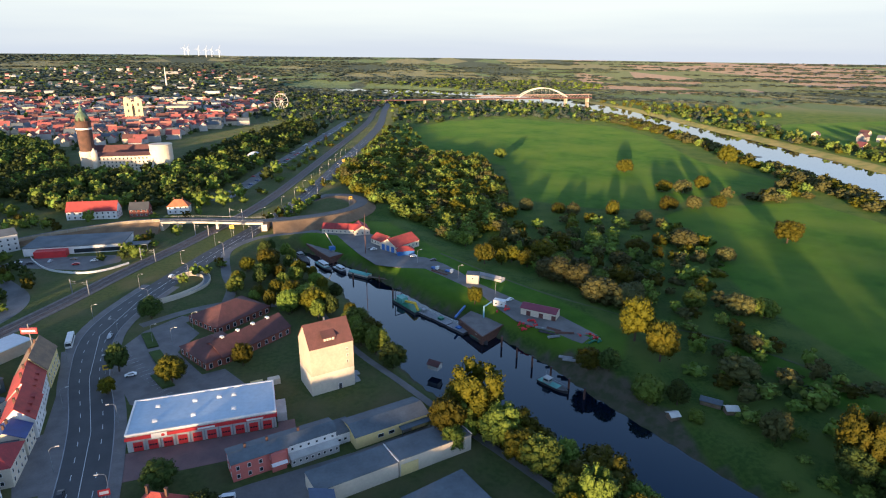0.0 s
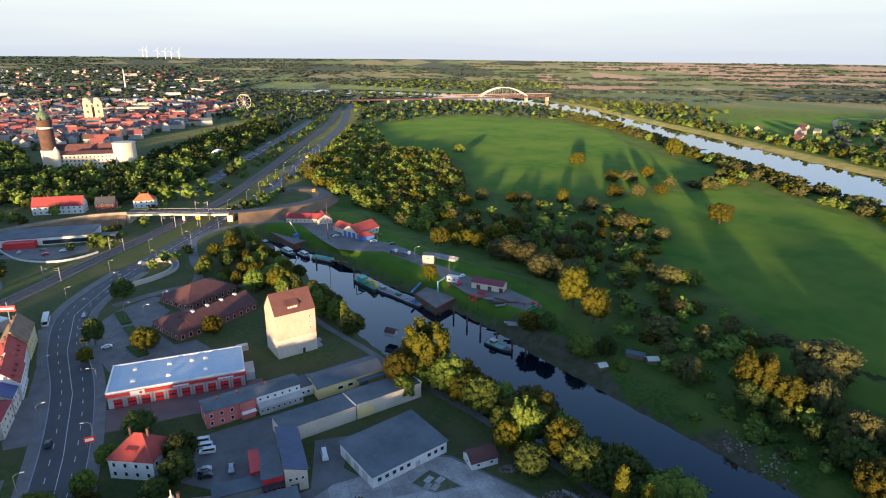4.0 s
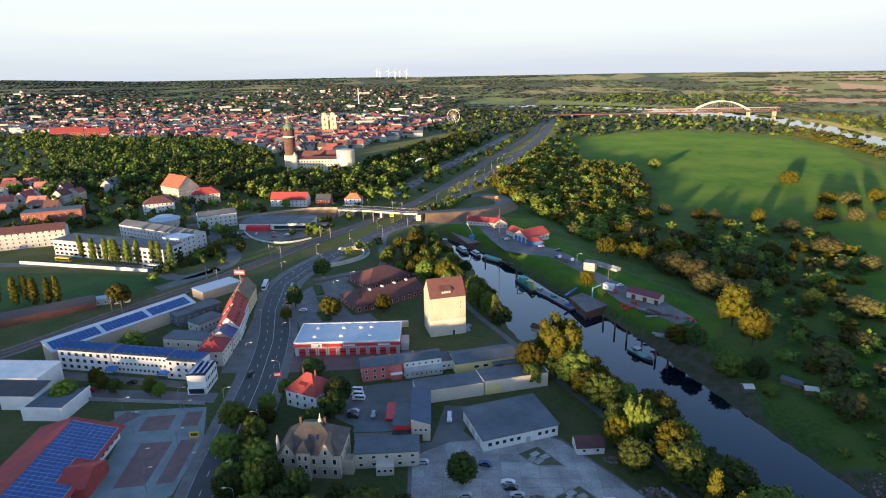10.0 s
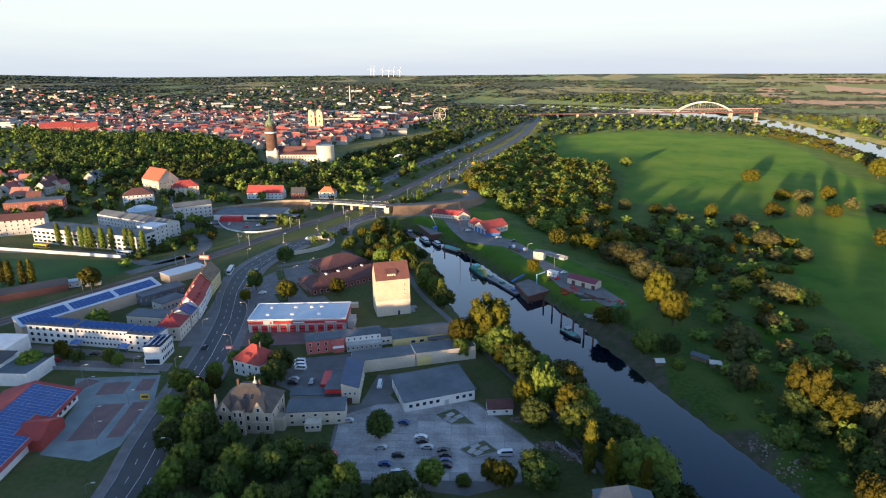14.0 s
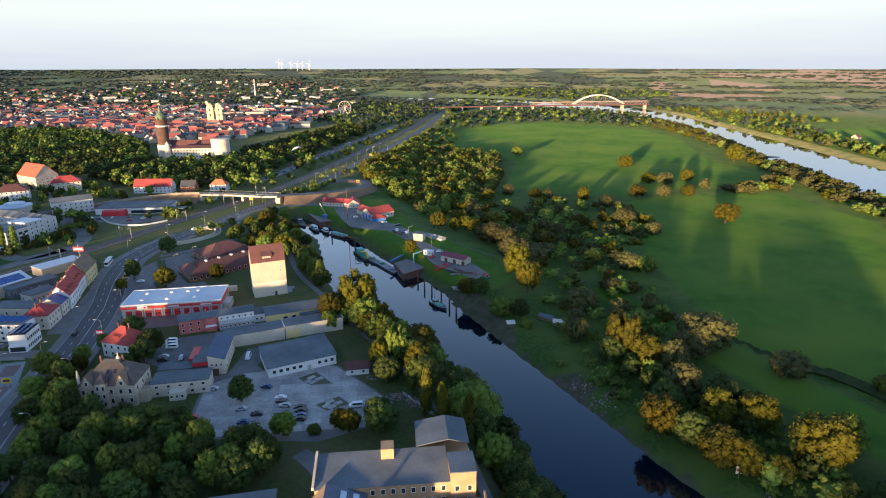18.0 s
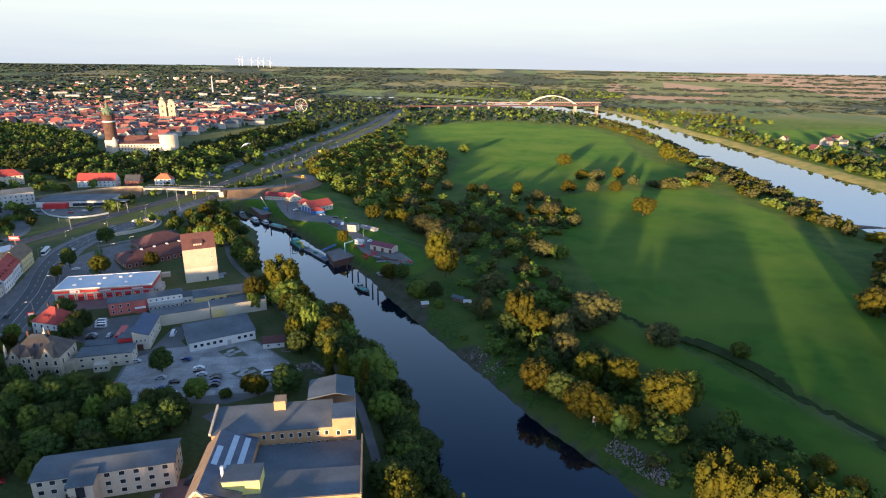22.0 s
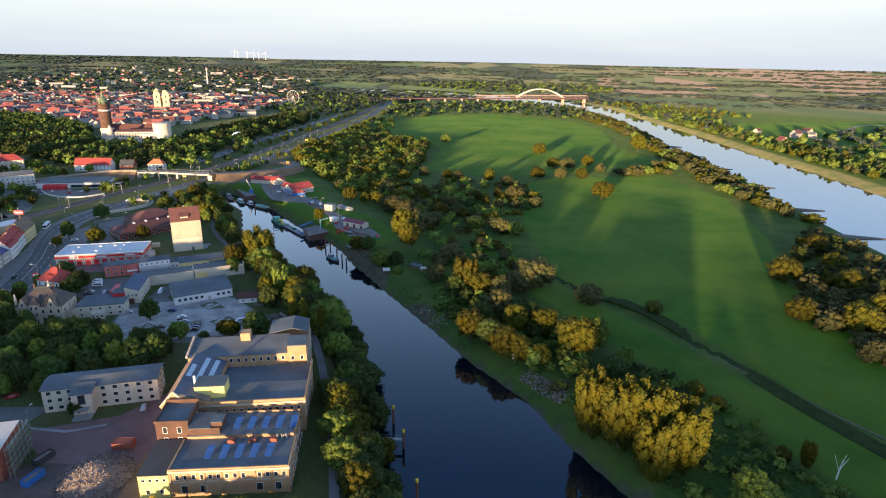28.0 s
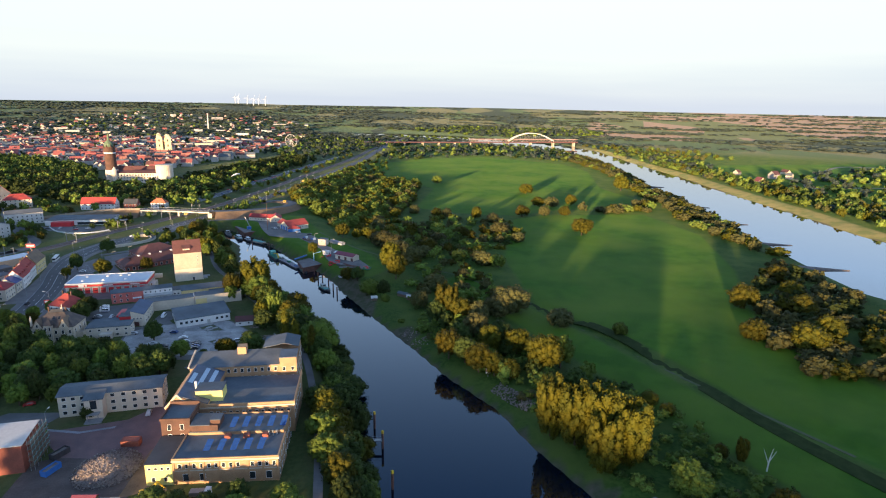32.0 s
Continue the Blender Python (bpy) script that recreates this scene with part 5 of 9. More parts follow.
for x, y, m in ((-23.5, 6.5, YELLOW), (-17.5, 9.0, CREAM_PALE)):
    c = thing("container", pose(x, y, 0.02, 0, 0, 20), "steel storage container standing behind the fire station", "container", "containers")
    part("body", Build().box(0, 0, 0, 4.6, 2.4, 2.5), m, c)
    part("door", Build().box(0.2, -0.08, 0.1, 4.4, -0.004, 2.4), m, c)


# ---- trees ----
ICO = [(0, 0, 1)] + [(0.894 * math.cos(k * 1.2566), 0.894 * math.sin(k * 1.2566), 0.447) for k in range(5)] + [(0.894 * math.cos(k * 1.2566 + 0.628), 0.894 * math.sin(k * 1.2566 + 0.628), -0.447) for k in range(5)] + [(0, 0, -1)]
ICO_F = [(0, 1 + k, 1 + (k + 1) % 5) for k in range(5)] + [(1 + k, 6 + k, 1 + (k + 1) % 5) for k in range(5)] + [(6 + k, 6 + (k + 1) % 5, 1 + (k + 1) % 5) for k in range(5)] + [(11, 6 + (k + 1) % 5, 6 + k) for k in range(5)]
ICO, ICO_F = np.array(ICO, float), np.array(ICO_F)


def crown_arrays(r, shape, lumps, leaves, leaf):
    """Vertices, triangles and quads of a crown one metre high and wide: a core, lumps of foliage round it, and leaf sprays on them."""
    cs = []
    turn = r.uniform(0, 6.28)
    for k in range(lumps):
        up = 1 - 1.72 * (k + 0.5) / lumps + r.uniform(-0.08, 0.08)          # from the top down to the skirt
        a = turn + 2.39996 * k + r.uniform(-0.35, 0.35)
        flat_ = math.sqrt(max(0.0, 1 - min(1, up * up)))
        u = np.array([flat_ * math.cos(a), flat_ * math.sin(a), up])
        if shape == "column":
            z = 0.10 + 0.86 * (k + 0.5) / lumps
            wid = 0.30 * math.sin(math.pi * min(1, max(0.1, 1.1 - z))) ** 0.6
            cs.append((0.16 * math.cos(a) * (1.1 - z), 0.16 * math.sin(a) * (1.1 - z), z, wid, wid, 1.5 / lumps))
        elif shape == "bush":
            cs.append((0.27 * u[0], 0.27 * u[1], 0.36 + 0.27 * u[2], r.uniform(0.17, 0.25), r.uniform(0.17, 0.25), r.uniform(0.22, 0.32)))
        elif shape == "wide":
            q = r.uniform(0.86, 1.12)
            cs.append((0.33 * q * u[0], 0.33 * q * u[1], 0.46 + 0.32 * q * u[2], r.uniform(0.09, 0.165), r.uniform(0.09, 0.165), r.uniform(0.11, 0.19)))
        elif shape == "tall":
            z = 0.12 + 0.8 * (k + 0.5) / lumps
            wid = 0.31 * math.sin(math.pi * min(0.96, 1.02 - 0.86 * z)) ** 0.55
            cs.append((wid * math.cos(a), wid * math.sin(a), z, r.uniform(0.075, 0.12), r.uniform(0.075, 0.12), r.uniform(0.10, 0.17)))
        else:
            q = r.uniform(0.84, 1.14)
            cs.append((0.31 * q * u[0], 0.31 * q * u[1], 0.52 + 0.32 * q * u[2], r.uniform(0.085, 0.155), r.uniform(0.085, 0.155), r.uniform(0.085, 0.15)))
    core = {"column": (0, 0, 0.5, 0.12, 0.12, 0.4), "bush": (0, 0, 0.36, 0.34, 0.34, 0.36), "wide": (0, 0, 0.46, 0.40, 0.40, 0.38), "tall": (0, 0, 0.46, 0.30, 0.30, 0.42)}.get(shape, (0, 0, 0.5, 0.37, 0.37, 0.38))
    cs = np.array(cs + [core])
    vs, tris = [], []
    for k, c in enumerate(cs):
        vs.append(c[:3] + ICO * c[3:] * r.uniform(0.66, 0.9, (12, 1)))
        tris.append(ICO_F + 12 * k)
    n0 = 12 * len(cs)
    pick = r.integers(0, lumps, leaves)
    d = r.normal(size=(leaves, 3))
    d += 0.55 * (cs[pick, :3] - (0, 0, 0.45)) / 0.35                         # sprays sit on the outer side
    d /= np.linalg.norm(d, axis=1)[:, None]
    c = cs[pick, :3] + d * cs[pick, 3:] * r.uniform(0.72, 1.12, (leaves, 1))
    nn = d + 0.6 * r.normal(size=(leaves, 3))
    nn /= np.linalg.norm(nn, axis=1)[:, None]
    a = np.cross(nn, r.normal(size=(leaves, 3)))
    a /= np.linalg.norm(a, axis=1)[:, None]
    b = np.cross(nn, a)
    s = leaf * r.uniform(0.5, 1.3, (leaves, 1))
    quad = np.stack([c - s * a - 0.6 * s * b, c + 0.7 * s * a - s * b, c + s * a + 0.6 * s * b, c - 0.6 * s * a + s * b], 1).reshape(-1, 3)
    quads = n0 + np.arange(leaves * 4).reshape(-1, 4)
    return np.concatenate(vs + [quad]), np.concatenate(tris), quads


def mesh_of(name, vs, tris, quads, material):
    me = bpy.data.meshes.new(name)
    nt, nq = len(tris), len(quads)
    me.vertices.add(len(vs))
    me.vertices.foreach_set("co", vs.astype(np.float32).ravel())
    me.loops.add(3 * nt + 4 * nq)
    me.loops.foreach_set("vertex_index", np.r_[tris.ravel(), quads.ravel()].astype(np.int32))
    me.polygons.add(nt + nq)
    me.polygons.foreach_set("loop_start", np.r_[3 * np.arange(nt), 3 * nt + 4 * np.arange(nq)].astype(np.int32))
    me.polygons.foreach_set("loop_total", np.r_[np.full(nt, 3), np.full(nq, 4)].astype(np.int32))
    me.update(calc_edges=True)
    me.materials.append(material)
    return me


def trunk_build(r, shape):
    b = Build()
    top = 0.8 if shape in ("column", "tall") else 0.55
    b.bar((0, 0, -0.03), (0.01, 0.0, top * 0.5), 0.032, 7, 0.024)
    b.bar((0.01, 0, top * 0.5), (0.0, 0.02, top), 0.024, 6, 0.008)
    for k in range(4):
        a = k * 1.6 + r.uniform(0, 0.6)
        z = top * r.uniform(0.4, 0.7)
        b.bar((0.005, 0, z), (0.22 * math.cos(a), 0.22 * math.sin(a), z + r.uniform(0.15, 0.28)), 0.014, 5, 0.005)
    return b


PROTO = {}
for shape, tints in (("round", ("green", "dark", "gold")), ("wide", ("willow", "green", "gold")), ("tall", ("gold", "green")), ("column", ("gold", "green")), ("bush", ("green", "willow", "gold"))):
    for tint in tints:
        for v in range(3 if shape in ("round", "wide") else 2):
            r = np.random.default_rng(len(PROTO) + 11)
            vs, tr, qu = crown_arrays(r, shape, {"column": 16, "bush": 20, "tall": 72}.get(shape, 54), {"bush": 1400, "column": 1300, "tall": 3400}.get(shape, 2700), {"bush": 0.03, "column": 0.024}.get(shape, 0.0168))
            PROTO[shape, tint, v] = (trunk_build(r, shape).mesh("trunk", BARK), mesh_of("crown", vs, tr, qu, LEAF[tint]))
LOOKS = {"round": "rounded tree", "wide": "spreading willow", "tall": "tall poplar", "column": "slender columnar poplar", "bush": "dense shrub"}
TINTS = {"green": "green", "dark": "dark green", "gold": "yellowish green", "willow": "grey-green"}


def tree(x, y, height, width, shape="round", tint="green", where="in the grass", z=None):
    """A tree or shrub: its trunk, and its crown as a part."""
    v = int(rng.integers(0, 3 if shape in ("round", "wide") else 2))
    t, c = PROTO[shape, tint, v]
    height, width = max(height, 0.66 * width), min(width, 1.5 * height)
    z = land_z(x, y) if z is None else z
    at = pose(x, y, z - 0.1, 0, 0, float(rng.uniform(0, 360))) @ Matrix.Diagonal((width * rng.uniform(0.95, 1.1), width * rng.uniform(0.95, 1.1), height, 1))
    ob = new("shrub" if shape == "bush" else "tree", t)
    ob.matrix_basis = at
    part("crown", c, None, ob)
    return tagged(ob, f"{TINTS[tint]} {LOOKS[shape]} {where}", "shrub" if shape == "bush" else "tree", group="shrubs" if shape == "bush" else "trees")


def in_outline(outline, spacing, seed, keep=1.0):
    """Scattered places inside an outline, about spacing apart."""
    r = np.random.default_rng(seed)
    o = np.array(outline, float)
    gx, gy = np.meshgrid(np.arange(o[:, 0].min(), o[:, 0].max(), spacing), np.arange(o[:, 1].min(), o[:, 1].max(), spacing))
    px = (gx + r.uniform(-0.5, 0.5, gx.shape) * spacing).ravel()
    py = (gy + r.uniform(-0.5, 0.5, gy.shape) * spacing).ravel()
    ok = (edge_distance(px, py, outline) < 0) & (r.uniform(size=px.shape) < keep)
    return np.stack([px[ok], py[ok]], 1)


def wood(name, places, height, width, tints, label, lumps=6, leaves=70, seed=3, leaf=0.085, shape="round", category="wood"):
    """Many far or crowded trees, one mesh for each tint of foliage."""
    r = np.random.default_rng(seed)
    kinds = [crown_arrays(np.random.default_rng(50 + k), shape, lumps, leaves, leaf) for k in range(6)]
    tints = tints.split()
    groups = {t: ([], [], [], [0]) for t in tints}
    places = places[np.minimum(edge_distance(places[:, 0], places[:, 1], RIVER), edge_distance(places[:, 0], places[:, 1], CANAL)) > 2.5]
    places = places[np.min(np.hypot(places[:, None, 0] - STATION[None, :, 0], places[:, None, 1] - STATION[None, :, 1]), axis=1) > 13]
    z = land(places[:, 0], places[:, 1])
    for (x, y), h in zip(places, z):
        vs, tr, qu = kinds[int(r.integers(0, 6))]
        V, T, Q, n = groups[tints[int(r.integers(0, len(tints)))]]
        a = r.uniform(0, 6.28)
        s, hh = r.uniform(*width), r.uniform(*height)
        rot = np.array([[math.cos(a), -math.sin(a), 0], [math.sin(a), math.cos(a), 0], [0, 0, 1]])
        V.append((vs @ rot.T) * (s, s, hh) + (x, y, h - 0.12 * hh))
        T.append(tr + n[0])
        Q.append(qu + n[0])
        n[0] += len(vs)
    for t, (V, T, Q, n) in groups.items():
        if V:
            tagged(new(name, mesh_of(name, np.concatenate(V), np.concatenate(T), np.concatenate(Q), LEAF[t])), label, category, kind="stuff")


LEFT_BANK = [(60, -20, 22, 18, "tall", "gold"), (49, -29, 15, 12, "round", "gold"), (50, -36, 9, 8, "round", "green"), (69, -26, 12, 10, "round", "gold"), (71, -44, 12, 10, "round", "gold"),
             (92, -57, 18, 20, "round", "gold"), (79, -73, 12, 8, "round", "gold"), (86, -69, 15, 9, "tall", "green"), (96, -78, 14, 12, "round", "gold"), (80, -65, 12, 8, "round", "green"),
             (113, -84, 16, 13, "round", "green"), (117, -106, 19, 17, "wide", "green"), (101, -107, 18, 5, "column", "gold"), (107, -111, 15, 5, "column", "gold"), (116, -117, 15, 5, "column", "gold"),
             (87, -116, 11, 11, "round", "dark"), (76, -116, 8, 7, "round", "gold"), (104, -92, 12, 12, "round", "dark"), (110, -97, 15, 14, "round", "dark"), (66, -34, 15, 13, "round", "green"),
             (78, -36, 14, 13, "round", "gold"), (84, -48, 14, 12, "round", "green")]
LEFT_BANK += [(24, 34, 12, 11, "round", "green"), (31, 22, 11, 11, "round", "dark"), (14, 54, 12, 12, "round", "green"), (21, 44, 13, 12, "round", "gold"), (56, -12, 15, 13, "round", "gold"), (64, -8, 13, 11, "tall", "gold"),
              (72, -32, 16, 14, "round", "gold"), (76, -50, 13, 12, "round", "green"), (88, -66, 13, 12, "round", "dark"), (100, -68, 15, 13, "round", "green"), (98, -88, 13, 13, "round", "green"), (106, -78, 13, 12, "round", "dark"), (84, -84, 11, 10, "round", "dark"), (57, -24, 12, 10, "round", "green")]
for x, y, h, w, s, t in LEFT_BANK:
    tree(x, y, 1.1 * h, 1.3 * w, s, t, "on the canal bank")
BANK_ROW = np.random.default_rng(5)
for k in range(46):
    y = -100 - 2.7 * k
    x = float(np.interp(-y, [90, 110, 150, 180, 205, 260], [114, 125, 137, 143, 149, 157])) + BANK_ROW.uniform(-11, 4)
    if y > -175 and x < 126 and y < -130:
        x += 6
    tree(x, y, BANK_ROW.uniform(9, 15), BANK_ROW.uniform(12, 17), "round", ("green", "dark", "dark", "gold")[int(BANK_ROW.integers(0, 4))], "on the canal bank below the factory")
RIGHT_BANK = [(142, 36, 23, 19, "round", "gold"), (147, 20, 20, 16, "round", "gold"), (114, 17, 11, 13, "round", "gold"), (121, 12, 10, 11, "round", "dark"), (131, -4, 11, 14, "bush", "green"), (141, -9, 11, 11, "round", "dark"),
              (143, -20, 6, 7, "bush", "green"), (165, -33, 13, 12, "wide", "willow"), (175, 6, 12, 18, "wide", "willow"), (195, 29, 9, 11, "wide", "willow"), (182, -50, 21, 18, "tall", "gold"), (190, -58, 16, 16, "round", "gold"),
              (176, -56, 13, 14, "round", "dark"), (182, -106, 17, 16, "round", "gold"), (203, -100, 16, 15, "round", "gold"), (196, -122, 15, 16, "round", "gold"), (217, -101, 15, 15, "round", "gold"),
              (203, -126, 12, 13, "round", "gold"), (210, -130, 11, 11, "round", "gold")]
RIGHT_FAR = [(227, -122, 21, 20, "round", "gold"), (236, -117, 18, 15, "round", "green"), (221, -40, 19, 28, "wide", "willow"), (212, -48, 15, 18, "wide", "willow"), (247, -63, 12, 18, "wide", "willow"), (279, -72, 8, 9, "bush", "green"), (197, -82, 17, 16, "wide", "willow"),
             (200, -64, 17, 14, "wide", "willow"), (188, -92, 14, 15, "round", "dark"), (210, -88, 14, 15, "round", "dark"), (190, -112, 14, 14, "round", "dark"), (220, -176, 24, 16, "tall", "gold"), (228, -183, 24, 17, "tall", "gold"),
             (236, -188, 26, 18, "tall", "gold"), (245, -194, 24, 18, "tall", "gold"), (234, -199, 21, 16, "tall", "gold"), (260, -214, 11, 13, "round", "green"), (246, -150, 9, 9, "round", "dark"), (238, -140, 11, 12, "round", "dark")]
for x, y, h, w, s, t in RIGHT_BANK + RIGHT_FAR:
    tree(x, y, h, w, s, t, "beside the canal meadow")
MEADOW = [(319, 184, 19, 24, "round", "gold"), (177, 557, 12, 22, "wide", "green"), (304, 454, 14, 26, "wide", "gold"), (150, 292, 9, 18, "bush", "willow"), (176, 280, 9, 16, "bush", "gold"), (188, 276, 9, 17, "bush", "willow"),
          (221, 272, 9, 22, "bush", "gold"), (237, 245, 10, 18, "bush", "willow"), (304, 352, 12, 20, "wide", "gold"), (320, 346, 13, 22, "wide", "willow"), (348, 361, 11, 24, "wide", "gold"), (274, 280, 12, 22, "wide", "gold"),
          (300, 285, 10, 20, "wide", "willow"), (324, 286, 10, 20, "wide", "gold"), (455, 500, 17, 40, "wide", "gold")]
SCRUB = [(128, 122, 17, 24, "wide", "willow"), (140, 112, 16, 22, "wide", "willow"), (144, 88, 16, 24, "wide", "willow"), (156, 80, 14, 20, "wide", "willow"), (164, 92, 11, 17, "wide", "willow"), (237, 177, 15, 20, "wide", "willow"), (243, 192, 11, 18, "wide", "willow"),
         (194, 80, 10, 16, "wide", "green"), (212, 68, 11, 20, "wide", "willow"), (224, 64, 10, 18, "wide", "green"), (118, 148, 12, 14, "round", "gold"), (110, 158, 12, 13, "round", "gold"), (102, 152, 11, 12, "round", "gold"), (252, 150, 10, 16, "wide", "willow"),
         (90, 146, 15, 15, "round", "gold"), (133, 165, 14, 20, "wide", "gold"), (150, 108, 13, 17, "round", "green"), (84, 192, 12, 14, "round", "green"), (104, 176, 13, 16, "round", "gold"), (117, 200, 12, 16, "wide", "willow"),
         (136, 138, 13, 16, "round", "green"), (168, 118, 12, 18, "wide", "gold"), (178, 146, 10, 16, "wide", "willow"), (200, 170, 11, 17, "wide", "gold"), (176, 190, 11, 16, "wide", "green"), (150, 188, 12, 17, "wide", "gold")]
for x, y, h, w, s, t in MEADOW + SCRUB:
    tree(x, y, h, w, s, t, "standing in the flood meadow")
TOWN_TREES = [(-42, 142, 14, 16, "round", "gold"), (-7, 76, 15, 16, "round", "gold"), (-31, 26, 11, 10, "round", "gold"), (-56, 15, 12, 13, "round", "gold"), (-86, 76, 12, 13, "round", "dark"), (-52, 103, 12, 12, "round", "green"), (-20, 76, 14, 12, "round", "green"),
              (-39, -46, 10, 12, "round", "dark"), (17, 40, 13, 12, "round", "green"), (-178, 12, 14, 14, "round", "gold"), (-80, 25, 13, 10, "round", "dark"), (-77, 8, 8, 8, "round", "gold"), (-12, 88, 12, 15, "round", "green"), (-22, -62, 11, 12, "round", "dark"),
              (-20, -72, 11, 12, "round", "dark"), (-24, -80, 9, 10, "round", "dark"), (-131, -37, 11, 14, "round", "green"), (32, -99, 11, 11, "round", "dark"), (-128, -79, 10, 12, "round", "green"), (56, -30, 9, 8, "round", "green"), (40, -169, 9, 9, "round", "gold"),
              (43, -176, 6, 6, "round", "dark"), (54, -119, 9, 10, "round", "green"), (72, -114, 8, 8, "round", "gold"), (64, -117, 4, 5, "bush", "green"), (85, -111, 11, 12, "round", "dark"), (75, 85, 11, 10, "round", "gold"), (-35, -60, 8, 8, "round", "green")]
for x, y, h, w, s, t in TOWN_TREES:
    tree(x, y, h, w, s, t, "growing among the buildings")
for x, y in ((-251, 5), (-238, 4), (-235, 8), (-226, 5), (-218, 6), (-215, 9), (-271, 88), (-257, 83), (-246, 82), (-240, 81), (-236, 80), (-228, 81), (-221, 82), (-209, 82), (-193, 78), (-203, 80)):
    tree(x, y, 17, 7, "column", "gold" if y < 20 else "green", "beside the sports ground")
STREET = np.random.default_rng(8)
for x, y in [(-44, -60), (-45, -74), (-42, -80), (-40, -88), (-37, -96), (-35, -104), (-33, -112), (-46, -84), (-31, -118), (-119, -69), (-113, -70), (-125, -66), (-98, -69), (-93, -70)]:
    tree(x, y, STREET.uniform(6, 10), STREET.uniform(6, 9), "round", ("green", "gold", "dark")[int(STREET.integers(0, 3))], "along the main road")
for p in in_outline([(-60, -78), (-37, -94), (-11, -118), (16, -117), (40, -123), (57, -127), (60, -136), (56, -152), (18, -160), (-30, -180), (-26, -140)], 8.5, 21):
    tree(float(p[0]), float(p[1]), STREET.uniform(9, 14), STREET.uniform(9, 13), "round", ("green", "dark", "dark", "green")[int(STREET.integers(0, 4))], "in the small wood by the car park")
for p in in_outline([(-66, 120), (-50, 178), (-30, 160), (-6, 120), (6, 85), (20, 48), (8, 45), (-30, 78)], 11, 22):
    tree(float(p[0]), float(p[1]), STREET.uniform(7, 12), STREET.uniform(7, 11), "round", ("green", "dark", "gold")[int(STREET.integers(0, 3))], "on the overgrown canal bank")

for p in in_outline([(94, -250), (140, -246), (140, -221), (100, -223), (90, -226)], 7.5, 23):
    tree(float(p[0]), float(p[1]), STREET.uniform(5, 9), STREET.uniform(8, 12), "round", ("green", "dark", "dark")[int(STREET.integers(0, 3))], "before the factory wall")
for x, y, h, w in ((-6, -172, 9, 9), (10, -166, 10, 10), (24, -164, 9, 9), (2, -188, 8, 8), (34, -192, 7, 8), (22, -196, 9, 10)):
    tree(x, y, h, w, "round", "green", "on the office lawn")

# crowded and far woods
wood("floodplain_wood", in_outline([(-20, 480), (42, 640), (148, 537), (150, 386), (125, 232), (78, 192), (58, 240), (20, 292), (-18, 380)], 10.5, 31, 0.95), (6, 14), (12, 19), "wood green gold wood gold willow green", "dense green wood on the flood plain", 14, 330, leaf=0.042)
wood("castle_park", in_outline([(-620, 300), (-600, 520), (-370, 560), (-300, 440), (-220, 430), (-190, 640), (-140, 900), (-70, 820), (-95, 560), (-86, 420), (-106, 292), (-240, 282), (-300, 330), (-400, 385), (-440, 300), (-540, 270)], 14.5, 32), (12, 19), (15, 22), "dark dark green dark wood", "old park trees round the castle", 12, 150, leaf=0.055)
wood("roadside_shrubs", np.concatenate([in_outline([(-60, 330), (-20, 380), (0, 480), (20, 640), (40, 840), (26, 850), (-4, 560), (-30, 420)], 12, 33), in_outline([(-66, 240), (-40, 262), (-30, 330), (-46, 310)], 7, 34),
     in_outline([(-90, 110), (-66, 190), (-58, 190), (-70, 140)], 9, 35, 0.6), in_outline([(-190, 60), (-168, 100), (-176, 150), (-198, 130)], 8, 36, 0.7)]), (4, 9), (5, 9), "wood green gold", "shrubs and young trees beside the road", 6, 110)
wood("scrub_willows", np.concatenate([in_outline([(112, 238), (180, 268), (249, 176), (222, 66), (196, 90), (150, 100), (122, 130)], 16, 37, 0.6), in_outline([(150, 60), (175, 40), (230, -20), (190, -20), (160, 20)], 14, 38, 0.45),
     in_outline([(232, 62), (262, 190), (250, 260), (300, 292), (272, 292), (238, 240)], 11, 39, 0.6)]), (5, 11), (9, 16), "willow green gold wood dark", "scattered willow scrub in rough grass", 6, 120, shape="bush")
wood("river_bank_willows", np.concatenate([in_outline([(470, 1080), (545, 1100), (545, 860), (530, 700), (515, 540), (508, 400), (498, 280), (490, 180), (470, 180), (478, 300), (470, 430), (480, 560), (500, 760)], 14.5, 40, 0.85),
     in_outline([(465, 420), (500, 400), (490, 270), (480, 180), (476, 110), (462, 110), (450, 240)], 14, 41, 0.7), in_outline([(330, 330), (400, 330), (460, 400), (440, 300), (400, 290)], 13, 42, 0.5)]), (8, 14), (14, 23), "willow gold wood willow willow", "grey-green willows along the river bank", 14, 220, shape="wide", leaf=0.05)
wood("groyne_willows", in_outline([(350, -86), (372, -40), (416, 40), (440, 80), (458, 30), (462, -40), (440, -110), (400, -160), (360, -140)], 14, 43, 0.85), (8, 13), (13, 20), "gold dark willow willow", "broad willows between meadow and river", 14, 260, shape="wide", leaf=0.06)
wood("bank_shrubs", np.concatenate([in_outline([(186, -118), (212, -150), (236, -200), (250, -250), (290, -290), (300, -240), (262, -190), (232, -140), (205, -100)], 8, 44, 0.6), in_outline([(150, -60), (170, -90), (190, -70), (172, -40)], 8, 45, 0.4),
     in_outline([(255, -190), (300, -250), (330, -300), (300, -310), (262, -230)], 7, 46, 0.6)]), (2.5, 6), (4, 8), "green dark willow wood", "low shrubs on the canal bank", 6, 110, shape="bush")
